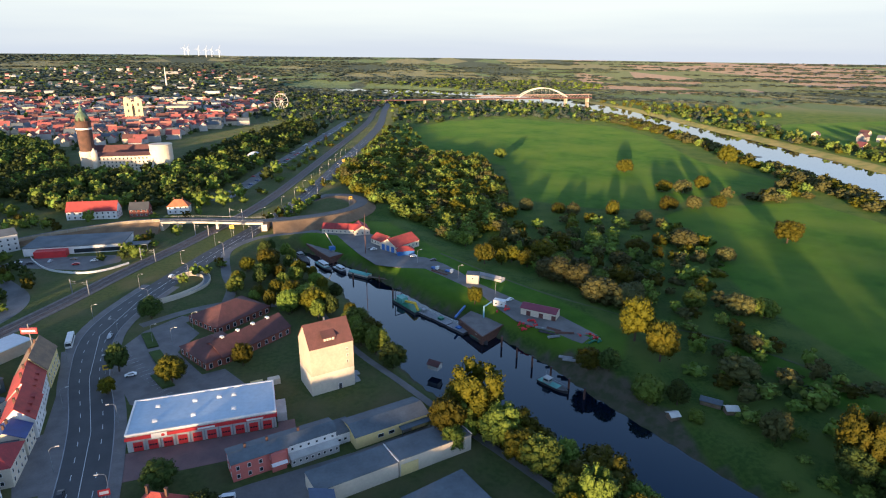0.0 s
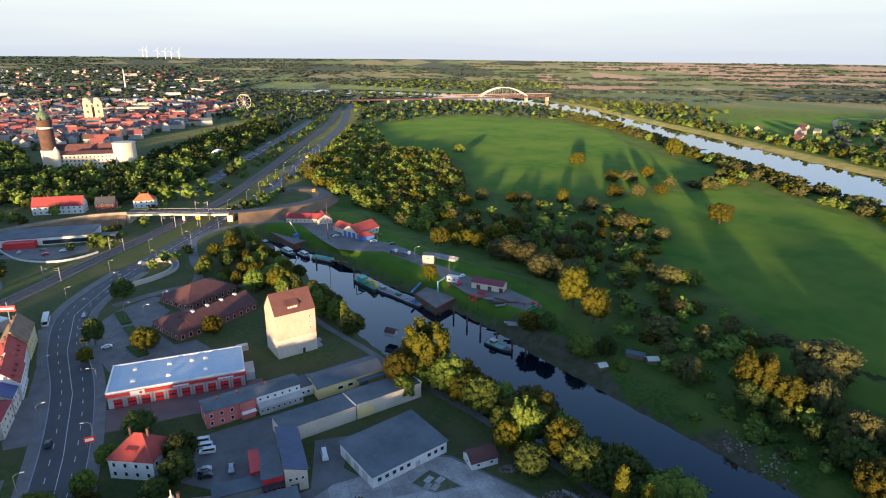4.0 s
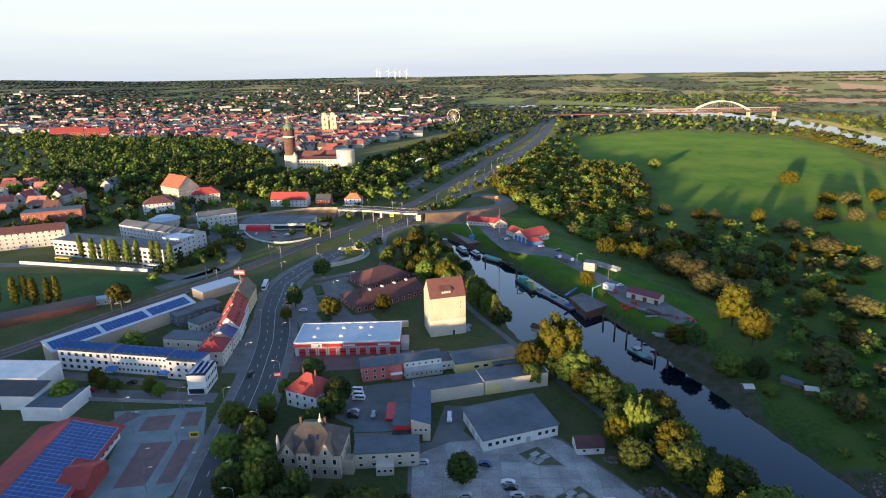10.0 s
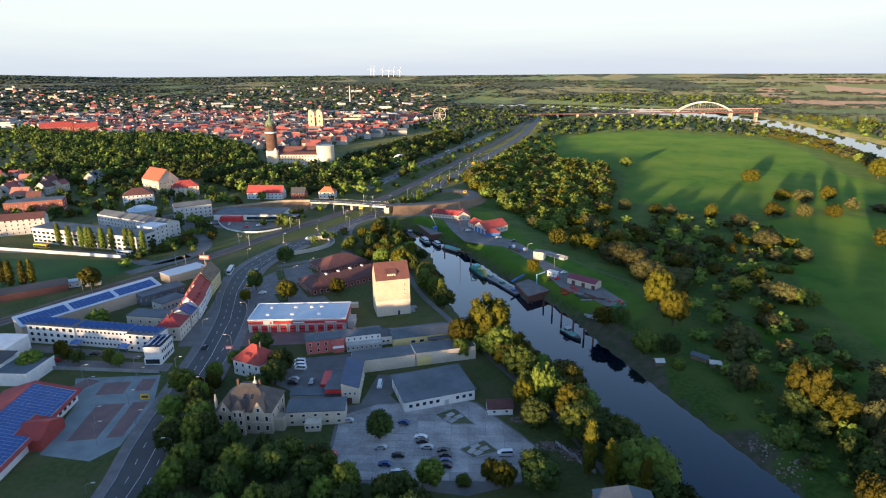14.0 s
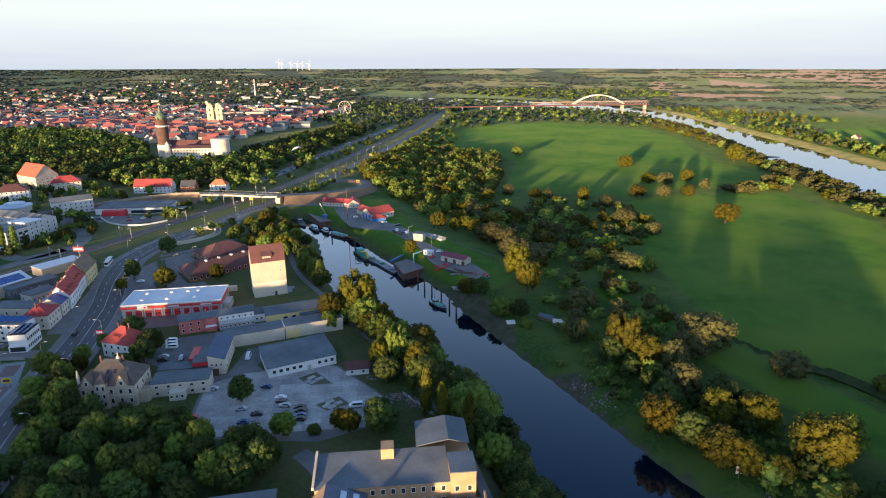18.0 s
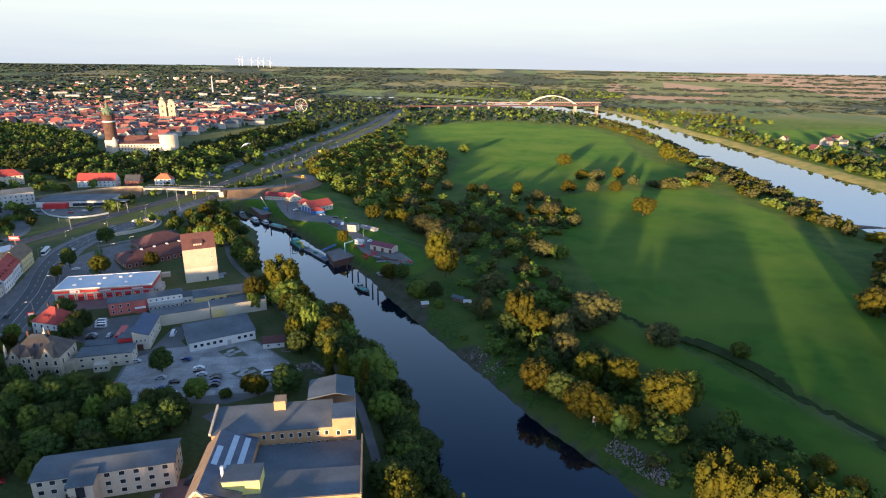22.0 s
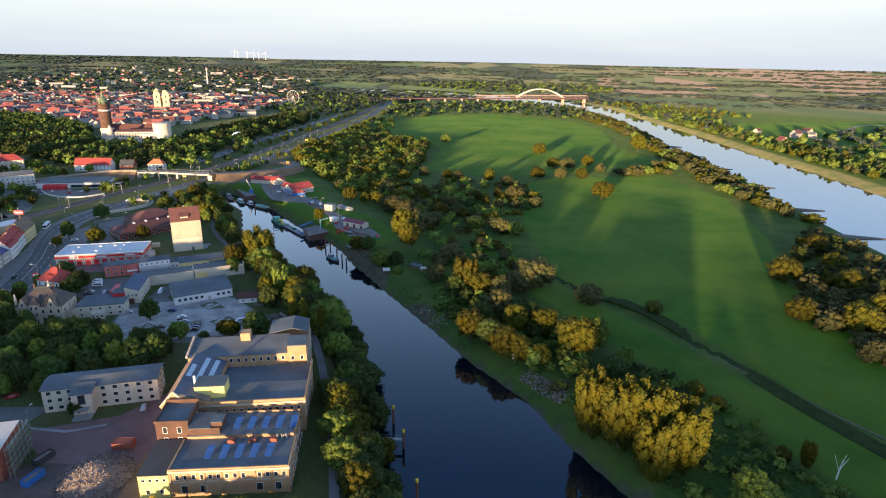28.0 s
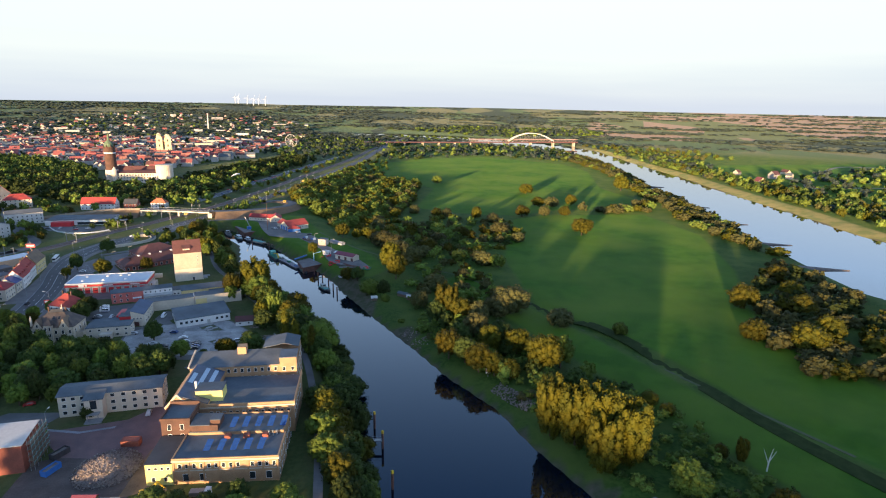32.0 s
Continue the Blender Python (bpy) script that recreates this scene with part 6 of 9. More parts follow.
for x, y, h, w in ((371, -27, 13, 26), (399, -44, 13, 24), (371, -95, 13, 26), (426, 30, 12, 22), (350, -80, 11, 20), (412, -10, 12, 22), (392, -80, 12, 24)):
    tree(x, y, h, w, "wide", "gold", "between the meadow and the river")

wood("old_town_park", in_outline([(-560, 430), (-700, 520), (-1150, 860), (-925, 800), (-694, 797), (-605, 800), (-480, 680), (-391, 600), (-370, 545), (-590, 515)], 17, 251, 0.92), (11, 18), (14, 22), "dark dark green dark wood", "dark old park trees before the town", 9, 90, leaf=0.07)

# unseen woods behind the starting point of the flight, added to cast the long shade
shade_places = in_outline([(-640, -320), (-640, -280), (16, -280), (16, -320)], 10, 221)
shade_places = shade_places[np.min(np.hypot(shade_places[:, None, 0] - MAIN[None, :, 0], shade_places[:, None, 1] - MAIN[None, :, 1]), axis=1) > 12]
wood("southern_wood", shade_places, (24, 34), (13, 18), "wood dark", "added unseen tall wood that shades the town", 9, 60, leaf=0.1)
wood("southern_wood", in_outline([(40, -530), (40, -480), (440, -480), (440, -530)], 10, 223), (22, 37), (13, 18), "wood dark", "added unseen tall wood that shades the canal meadow", 9, 60, leaf=0.1)

# ---- overpass with its ramps ----
OVER = curve_points([(-262, 172), (-235, 190), (-207, 213), (-152, 233), (-110, 235), (-61, 229), (-26, 241), (0, 266), (8, 296), (-4, 324), (-26, 330), (-44, 306)], 5)
s_over = np.r_[0, np.cumsum(np.hypot(*np.diff(OVER[:, :2], axis=0).T))]
z_over = np.interp(s_over, [0, 60, 120, 250, 300, 400], [0.2, 3.0, 6.6, 6.6, 5.0, 0.2])
span = (OVER[:, 0] > -136) & (OVER[:, 0] < -56) & (OVER[:, 1] < 245)
tagged(part("overpass_road", ribbon(OVER, -4.5, 4.5, z_over, 0.3), ASPHALT), "asphalt road over the railway on an overpass", "road", kind="structure")
for sel, far_z in ((np.flatnonzero(OVER[:, 0] < -133), 0), (np.flatnonzero((OVER[:, 0] > -60) | (OVER[:, 1] > 250)), 0)):
    seg, zz = OVER[sel], z_over[sel] - 0.3
    a, b, k = offset_line(seg, -5.5), offset_line(seg, 5.5), len(seg)
    a2, b2 = offset_line(seg, -5.5 - 1.7 * zz), offset_line(seg, 5.5 + 1.7 * zz)
    vs = [(*p[:2], -0.3) for p in a2] + [(*p[:2], z) for p, z in zip(a, zz)] + [(*p[:2], z) for p, z in zip(b, zz)] + [(*p[:2], -0.3) for p in b2]
    fs = [(j * k + i, j * k + i + 1, (j + 1) * k + i + 1, (j + 1) * k + i) for j in range(3) for i in range(k - 1)]
    tagged(part("embankment", Build().add(vs, fs + [(0, k, 2 * k, 3 * k), (k - 1, 4 * k - 1, 3 * k - 1, 2 * k - 1)]), SOIL), "bare brown earth embankment of the overpass", "embankment", kind="structure")
bridge = thing("overpass", pose(0, 0, 0), "concrete road bridge over railway and main road", "bridge")
deck = OVER[span]
part("deck", ribbon(deck, -5.4, 5.4, 6.28, 1.3), CREAM_PALE, bridge)
for off in (-5.3, 5.3):
    part("railing", ribbon(deck, off - 0.06, off + 0.06, 7.75, 0.12), STEEL, bridge)
    for p in offset_line(deck, off)[::2]:
        part("post", Build().box(p[0] - 0.06, p[1] - 0.06, 6.28, p[0] + 0.06, p[1] + 0.06, 7.63), STEEL, bridge)
barrier = thing("noise_barrier", pose(0, 0, 0), "tan panelled noise barrier along the overpass ramp", "barrier")
edge = np.flatnonzero((OVER[:, 0] > -222) & (OVER[:, 0] < -134))
for i in edge[:-1]:
    p, q = offset_line(OVER, -5.0)[i], offset_line(OVER, -5.0)[i + 1]
    part("panel", Build().beam((p[0], p[1], z_over[i] + 0.7), (q[0], q[1], z_over[i + 1] + 0.7), 0.18, 2.2), SAND, barrier)
    part("post", Build().bar((p[0], p[1], z_over[i] - 0.8), (p[0], p[1], z_over[i] + 2.0), 0.14, 6), STEEL, barrier)
for x, y in ((-95, 233.5), (-124, 236)):
    part("pier", Build().box(x - 0.9, y - 4.2, -0.2, x + 0.9, y + 4.2, 4.95), CREAM_PALE, bridge)
part("abutment", Build().box(-62, 223, -0.2, -58, 236, 4.9), CREAM_PALE, bridge)
part("abutment", Build().box(-137, 229, -0.2, -133, 242, 4.9), CREAM_PALE, bridge)

# ---- castle, its round tower and the church tower ----
castle = thing("castle", pose(-292, 452, 0, 0, 0, 8), "pale cream castle range with rows of small windows", "castle")
part("wall", Build().box(10, 0, 0, 72, 18, 17.5), CREAM_PALE, castle)
part("roof", Build().slab([(9.6, -0.4, 17.6), (72.4, -0.4, 17.6), (72.4, 9, 20.5), (9.6, 9, 20.5)], 0.3).slab([(9.6, 9, 20.5), (72.4, 9, 20.5), (72.4, 18.4, 17.6), (9.6, 18.4, 17.6)], 0.3), TILE_BROWN, castle)
facade(castle, 16, 0, 0, 50, 4, 13, 1.6, 2.0, 2.2, 3.9)
part("round_tower", Build().lathe(78, 7, [(11.5, 0), (11.5, 27.5), (11.9, 27.6), (11.9, 28.6), (10.9, 28.7), (1, 29.4)], 28), CREAM_PALE, castle, smooth=False)
part("stair_turret", Build().lathe(14, -2, [(3.2, 0), (3.2, 22), (0.2, 27)], 12), CREAM_PALE, castle)
church = thing("castle_church_tower", pose(-300, 486, 0), "round dark stone church tower with green copper dome", "church tower")
part("base", Build().lathe(0, 0, [(8.6, 0), (8.6, 19)], 24), CREAM_PALE, church)
part("shaft", Build().lathe(0, 0, [(7.4, 19), (7.6, 41), (8.0, 41.2), (8.0, 42.4)], 24), BRICK_DARK, church)
part("band", Build().lathe(0, 0, [(7.9, 42.404), (7.9, 44.2)], 24), WHITE, church, "white frieze band with writing too small to read")
part("gallery", Build().lathe(0, 0, [(7.6, 44.204), (7.6, 50), (8.3, 50.4), (8.3, 51.6)], 24), BRICK_DARK, church)
for k in range(8):
    a = k * math.pi / 4
    part("dormer_gable", Build().bar((7.4 * math.cos(a), 7.4 * math.sin(a), 51.6), (6.6 * math.cos(a), 6.6 * math.sin(a), 55.5), 0.9, 5, 0.1), BRICK_DARK, church)
part("dome", Build().lathe(0, 0, [(6.0, 51.604), (6.6, 53.5), (6.0, 56.5), (3.8, 59.5), (1.9, 61.2), (1.5, 64.5), (1.8, 64.8), (0.9, 67), (0.5, 69), (0.1, 76)], 16), COPPER, church)
nave = house("castle_church", pose(-298, 490, 0, 0, 0, 8), "gable", 60, 16, 15, 23, CREAM_PALE, TILE_BROWN, "castle church nave with brown tiled roof", "church", rows=0, chimneys=0)
twin = thing("town_church_towers", pose(-440, 930, 0, 0, 0, 22), "pair of square pale yellow church towers", "church towers")
for x in (0, 17):
    part("tower", Build().box(x, 0, 0, x + 13, 13, 38).box(x + 1, 1, 38, x + 12, 12, 41), mat("pale_yellow_plaster", (0.62, 0.53, 0.33), (0.54, 0.46, 0.29), 0.1, 0.9) if x == 0 else MATS["pale_yellow_plaster"], twin)
    part("belfry", Build().lathe(x + 6.5, 6.5, [(5.2, 41), (5.2, 44), (5.5, 44.2), (2.6, 45.6), (0.3, 46.4)], 8), MATS["pale_yellow_plaster"], twin)
    for k in range(3):
        part("belfry_opening", Build().box(x + 5.2, -0.1, 8 + 11 * k, x + 7.8, -0.004, 13 + 11 * k), STEEL_DARK, twin)
part("bridge_between", Build().box(13, 3, 30, 17, 8, 33), MATS["pale_yellow_plaster"], twin)
house("town_church", pose(-440, 943, 0, 0, 0, 22), "gable", 30, 55, 18, 32, CREAM_PALE, TILE_RED, "large town church nave with steep red roof", "church", rows=0, chimneys=0, along="y")
house("brick_school", pose(-1010, 822, 0, 0, 0, 38), "gable", 62, 17, 15, 24, BRICK_RED, TILE_RED, "large red brick school with red gabled roof", "school", rows=3, cols=12, side=3, ww=1.8, wh=2.6, storey=4.4, z0=1.4, chimneys=2)
house("brick_school", pose(-955, 856, 0, 0, 0, 38), "gable", 46, 16, 13, 21, BRICK_RED, TILE_RED, "red brick school wing with red roof", "school", rows=3, cols=9, side=3, ww=1.8, wh=2.4, storey=4.0, z0=1.4, chimneys=1)
dome = thing("white_dome", pose(-126, 512, 0), "white round exhibition dome among park trees", "dome")
part("shell", Build().lathe(0, 0, [(10, 0), (10.3, 4), (9, 8), (6, 11), (2.5, 12.6), (0.3, 13)], 20), WHITE, dome, smooth=True)
wheel = thing("ferris_wheel", pose(-205, 1180, 0, 0, 0, -10), "ferris wheel at rest on the fairground", "ferris wheel")
rim = Build()
for k in range(24):
    a, b = k * math.pi / 12, (k + 1) * math.pi / 12
    rim.bar((16 * math.cos(a), 0, 20 + 16 * math.sin(a)), (16 * math.cos(b), 0, 20 + 16 * math.sin(b)), 0.5, 5)
part("rim", rim, STEEL_PALE, wheel)
for k in range(12):
    a = k * math.pi / 6
    part("spoke", Build().bar((0, 0, 20), (16 * math.cos(a), 0, 20 + 16 * math.sin(a)), 0.25, 4), STEEL_PALE, wheel)
for x in (-7, 7):
    part("leg", Build().bar((x, 1, -0.2), (0, 1, 20), 0.5, 5), STEEL_PALE, wheel)

# ---- railway bridge over the river ----
DUSTY = mat("dusty_pink_steel", (0.36, 0.25, 0.21), (0.27, 0.19, 0.17), 0.1, 0.7)
rb = thing("railway_bridge", pose(281, 1456, -5, 0, 0, 10.5), "pinkish grey steel railway bridge with truss and twin arches", "bridge")
part("deck", Build().box(-330, -9, 9.4, 350, 9, 12), TILE_BROWN, rb, "red-brown deck girder")
for y in (-8, 8):
    part("top_chord", Build().box(-4, y - 0.45, 19.6, 350, y + 0.45, 20.6), DUSTY, rb)
    for k in range(36):
        x0 = -4 + 9.83 * k
        part("diagonal", Build().beam((x0, y, 12), (x0 + 4.9, y, 19.6), 0.5, 0.5).beam((x0 + 4.9, y, 19.6), (x0 + 9.83, y, 12), 0.5, 0.5), DUSTY, rb)
    arch = Build()
    pts = [(120 + 150 * u, y, 14 + 4 * 25 * u * (1 - u)) for u in np.linspace(0, 1, 25)]
    for i, p in enumerate(pts):
        a, b = pts[max(i - 1, 0)], pts[min(i + 1, 24)]
        n = Vector((a[2] - b[2], 0, b[0] - a[0])).normalized() * 0.95
        arch.v += [(p[0] - n.x, y - 0.85, p[2] - n.z), (p[0] - n.x, y + 0.85, p[2] - n.z), (p[0] + n.x, y + 0.85, p[2] + n.z), (p[0] + n.x, y - 0.85, p[2] + n.z)]
        if i:
            arch.f += [(4 * i - 4 + j, 4 * i - 4 + (j + 1) % 4, 4 * i + (j + 1) % 4, 4 * i + j) for j in range(4)]
    arch.f += [(3, 2, 1, 0), (96, 97, 98, 99)]
    part("arch", arch, STEEL_PALE, rb)
    for p in pts[3:-3:2]:
        part("hanger", Build().bar((p[0], y, 20), p, 0.22, 4), STEEL_PALE, rb)
for x in (-310, -260, -205, -150, -100, -50, 0, 60, 120, 195, 270, 340):
    part("pier", Build().box(x - 2, -7, -6, x + 2, 7, 9.396), STONE, rb)

# ---- larger houses on the town's near edge ----
BIG = [("bank_building", -297, 92, -7, 98, 18, 11.5, "flat", 11.5, OFF_WHITE, ROOF_GREY, "long white bank building with glass storeys", 3, 22, 4),
       ("hospital", -282, 140, -17, 82, 14, 11.0, "gable", 13.5, OFF_WHITE, ROOF_GREY, "long white hospital wing with grey roof", 3, 20, 3),
       ("hospital", -232, 170, 42, 30, 12, 11.0, "gable", 14, OFF_WHITE, ROOF_GREY, "white hospital wing with sloping grey roof", 3, 8, 3),
       ("apartment_block", -217, 104, -8, 17, 13, 12.5, "flat", 12.5, OFF_WHITE, ROOF_PALE, "white cube-shaped apartment block", 4, 2, 3),
       ("school", -320, 216, 33, 26, 18, 9, "hip", 15, WHITE, TILE_BROWN, "white school house with dark hipped roof", 3, 7, 5),
       ("town_house", -300, 262, 33, 26, 14, 9, "hip", 15, CREAM_PALE, TILE_RED, "cream town house with red hipped roof", 3, 6, 4),
       ("court_house", -350, 284, -26, 34, 22, 14, "gable", 25, STONE, TILE_ORANGE, "large stone court house with orange tiled roof", 4, 8, 5),
       ("brick_mill", -398, 162, 33, 46, 18, 11, "flat", 11, BRICK_RED, ROOF_GREY, "long red brick mill with flat grey roof", 3, 12, 4),
       # grey wall colour puts shade on a facade that the sun would reach
       ("apartment_house", -352, 92, 33, 48, 14, 12, "gable", 16, GREY_WALL, TILE_BROWN, "apartment row with grey walls standing in for shade, dark mansard roof", 4, 12, 3),
       ("apartment_house", -388, 62, 33, 34, 14, 11, "gable", 15, GREY_WALL, ROOF_GREY, "grey-white apartment row with grey roof", 4, 9, 3),
       ("twin_house", -216, 262, 5, 36, 12, 6.5, "gable", 13, WHITE, TILE_RED, "white twin house with long red roof", 2, 9, 3),
       ("town_house", -172, 268, 5, 14, 10, 6, "gable", 11, BRICK_RED, ROOF_DARK, "dark red house with grey roof", 2, 4, 2),
       ("town_house", -146, 276, 5, 16, 10, 6, "hip", 11, WHITE, TILE_ORANGE, "white house with orange hipped roof", 2, 4, 2)]
for name, x, y, r, w_, d_, e_, kind, g_, wm, rm, lab, rows, cols, side in BIG:
    house(name, pose(x, y, 0, 0, 0, r), kind, w_, d_, e_, g_, wm, rm, lab, name.replace("_", " "), rows=rows, cols=cols, side=side, chimneys=0 if kind == "flat" else 2, storey=3.1, ww=3.2 if name == "bank_building" else 1.3, wh=1.9 if name == "bank_building" else 1.5)
rot = thing("rotunda", pose(-262, 168, 0), "round glass and steel rotunda beside the bank", "rotunda")
part("drum", Build().lathe(0, 0, [(11, 0), (11, 9)], 24), GREY_WALL, rot)
part("roof", Build().lathe(0, 0, [(12, 9.004), (12, 9.8), (7, 10.4), (7, 12), (2, 12.4)], 24), ROOF_PALE, rot)
shop = thing("retail_store", pose(-200, 176, 0, 0, 0, 8), "flat white retail store with grey roof and red annexe", "store")
part("wall", Build().box(0, 0, 0, 58, 26, 5), WHITE, shop)
part("roof", Build().box(-0.4, -0.4, 5.004, 58.4, 26.4, 5.5), ROOF_GREY, shop)
part("annexe", Build().box(8, -6, 0, 26, -0.004, 4.2), RED, shop)
part("shop_window", Build().box(29, -0.15, 0.6, 56, -0.004, 3.2), GLASS, shop)
part("canopy", Build().box(56, -4, 4.4, 74, 4, 4.9).box(57, -3.6, 0, 57.4, -3.2, 4.396).box(73, -3.6, 0, 73.4, -3.2, 4.396), ROOF_GREY, shop)

# ---- the town's houses ----
mat("far_pale_plaster", (0.46, 0.43, 0.40), (0.34, 0.32, 0.30), 0.01, 0.9, island=0.2)
mat("far_red_tiles", (0.31, 0.085, 0.08), (0.18, 0.062, 0.06), 0.01, 0.85, island=0.25)
mat("far_orange_tiles", (0.36, 0.155, 0.115), (0.25, 0.11, 0.09), 0.01, 0.85, island=0.25)
def behind_park(places):
    return places[places[:, 1] > np.interp(places[:, 0], [-1300, -925, -694, -605, -480, -391, -280], [1000, 815, 815, 815, 700, 630, 640])]


VILLAS = np.random.default_rng(61)
vill = in_outline([(-620, 270), (-560, 330), (-440, 330), (-400, 260), (-420, 200), (-520, 120), (-640, 180)], 30, 62)
near_town = behind_park(in_outline([(-900, 780), (-900, 950), (-520, 960), (-280, 1010), (-230, 900), (-290, 700), (-330, 600), (-420, 580), (-600, 700)], 22, 63))
for i, (x, y) in enumerate(np.concatenate([vill, near_town])[:330]):
    red = VILLAS.uniform() < 0.6
    wm = (GREY_WALL, MATS["far_pale_plaster"], MATS["far_pale_plaster"], STONE)[int(VILLAS.integers(0, 4))]
    rm = (MATS["far_red_tiles"], MATS["far_red_tiles"], MATS["far_orange_tiles"])[int(VILLAS.integers(0, 3))] if red else (TILE_BROWN, ROOF_GREY)[int(VILLAS.integers(0, 2))]
    h = thing("house", pose(float(x), float(y), 0, 0, 0, float(VILLAS.choice([10, 14, 100, 104, 22]) + VILLAS.uniform(-6, 6))), f"{'red' if red else 'dark'}-roofed plastered town house with gabled roof", "house", "town houses")
    w_, d_, e_ = VILLAS.uniform(11, 22), VILLAS.uniform(9, 13), VILLAS.uniform(5.5, 9.5)
    wl, rf = gable(w_, d_, e_, e_ + d_ * VILLAS.uniform(0.4, 0.55), "x", 0.4)
    part("wall", wl, wm, h)
    part("roof", rf, rm, h)
    if i < 60 or i % 4 == 0:
        part("chimney", Build().box(w_ * 0.4, d_ * 0.45, e_ + d_ * 0.35, w_ * 0.4 + 0.8, d_ * 0.45 + 0.8, e_ + d_ * 0.5 + 1.6), BRICK_DARK, h)
    if i < len(vill):
        facade(h, 0, 0, 0, w_, 2, 3, 1.4, 1.5, 1.1, 2.9)


def far_houses(places, seed, size=(9, 18), tall=(4.5, 8)):
    """Distant houses: walls and roofs by colour, each colour one mesh."""
    r = np.random.default_rng(seed)
    walls = {m: Build() for m in ("far_pale_plaster", "stone_wall", "grey_plaster")}
    roofs = {m: Build() for m in ("far_red_tiles", "far_orange_tiles", "brown_tiles", "grey_roofing_felt")}
    for x, y in places:
        w_, d_, e_ = r.uniform(*size), r.uniform(9, 13), r.uniform(*tall)
        a = radians(float(r.choice([12, 102, 30, 120])) + r.uniform(-8, 8))
        big = r.uniform() < 0.06 and x < 0
        if big:
            w_, d_, e_ = r.uniform(30, 60), r.uniform(12, 25), r.uniform(7, 14)
        z = land_z(x, y)
        m = Matrix.Translation((x, y, z - 0.3)) @ Matrix.Rotation(a, 4, "Z")
        if big:
            wl, rf = flat_roof(w_, d_, e_)
        else:
            wl, rf = gable(w_, d_, e_, e_ + d_ * r.uniform(0.38, 0.52), "x", 0.4)
        wk = r.choice(list(walls))
        rk = "grey_roofing_felt" if big else r.choice(list(roofs), p=[0.36, 0.12, 0.26, 0.26])
        walls[wk].add([m @ Vector(v) for v in wl.v], wl.f)
        roofs[rk].add([m @ Vector(v) for v in rf.v], rf.f)
    for k, b in list(walls.items()) + list(roofs.items()):
        if b.v:
            tagged(part("far_house_walls" if k in walls else "far_house_roofs", b, MATS[k]), "distant town houses, " + k.replace("_", " ").replace("far ", ""), "houses", kind="stuff")


far_houses(np.concatenate([behind_park(in_outline([(-900, 960), (-1300, 900), (-1700, 1100), (-1300, 1500), (-800, 1500), (-250, 1430), (-230, 1000), (-300, 1010), (-520, 960), (-720, 950)], 25, 71, 0.85)),
                           in_outline([(-1300, 1500), (-1700, 1100), (-2400, 1500), (-2600, 2300), (-1500, 2200), (-800, 1600)], 52, 72, 0.6)]), 73)
far_houses(np.concatenate([in_outline([(-800, 1600), (-1500, 2200), (-1600, 3000), (-700, 3000), (-350, 2300), (-260, 1500)], 62, 74, 0.42), in_outline([(650, 560), (780, 800), (900, 760), (760, 480)], 60, 75, 0.4)]), 76)
wood("town_trees", np.concatenate([in_outline([(-700, 620), (-1300, 700), (-1700, 1100), (-1300, 1500), (-800, 1500), (-250, 1430), (-230, 1000), (-300, 960), (-720, 830)], 25, 81, 0.75),
     in_outline([(-640, 170), (-520, 110), (-410, 200), (-400, 260), (-440, 330), (-560, 330)], 15, 82, 0.75), in_outline([(-420, 60), (-330, 130), (-300, 250), (-330, 240), (-390, 160)], 12, 83, 0.5),
     in_outline([(-700, 200), (-1200, 420), (-1300, 700), (-900, 640), (-640, 520)], 22, 84, 0.75)]), (7, 14), (9, 15), "dark dark green dark wood", "trees between the town's houses", 4, 36, leaf=0.12)
# the "far" tint in these woods carries painted haze
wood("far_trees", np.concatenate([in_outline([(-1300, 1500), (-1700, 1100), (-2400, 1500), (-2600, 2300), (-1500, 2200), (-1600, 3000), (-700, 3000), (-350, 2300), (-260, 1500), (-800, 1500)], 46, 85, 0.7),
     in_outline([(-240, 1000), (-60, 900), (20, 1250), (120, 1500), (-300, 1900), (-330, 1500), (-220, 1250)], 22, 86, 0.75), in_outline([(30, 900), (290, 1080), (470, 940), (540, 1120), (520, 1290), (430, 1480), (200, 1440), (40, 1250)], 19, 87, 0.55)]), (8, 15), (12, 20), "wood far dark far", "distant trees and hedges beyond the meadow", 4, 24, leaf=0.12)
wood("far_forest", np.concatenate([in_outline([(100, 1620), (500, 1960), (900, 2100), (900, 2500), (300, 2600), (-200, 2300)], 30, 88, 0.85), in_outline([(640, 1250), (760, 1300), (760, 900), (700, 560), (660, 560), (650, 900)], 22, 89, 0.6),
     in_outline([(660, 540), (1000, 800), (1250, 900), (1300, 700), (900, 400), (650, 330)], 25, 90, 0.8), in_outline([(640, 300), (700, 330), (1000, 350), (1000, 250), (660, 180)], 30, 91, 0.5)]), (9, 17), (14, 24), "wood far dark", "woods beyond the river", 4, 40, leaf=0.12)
BELTS = np.random.default_rng(95)
belts = []
for k in range(420):
    a, rr = (BELTS.uniform(-1.1, 0.95) if k % 3 else BELTS.uniform(-1.1, -0.1)), BELTS.uniform(1900, 4650)
    n, l = int(BELTS.integers(14, 46)), BELTS.uniform(200, 900)
    u = BELTS.uniform(-0.5, 0.5, n) * l
    v = BELTS.uniform(-0.5, 0.5, n) * l * 0.12
    belts.append(np.stack([100 + math.sin(a) * rr + math.cos(a) * u + math.sin(a) * v, -290 + math.cos(a) * rr - math.sin(a) * u + math.cos(a) * v], 1))
belts = np.concatenate(belts)
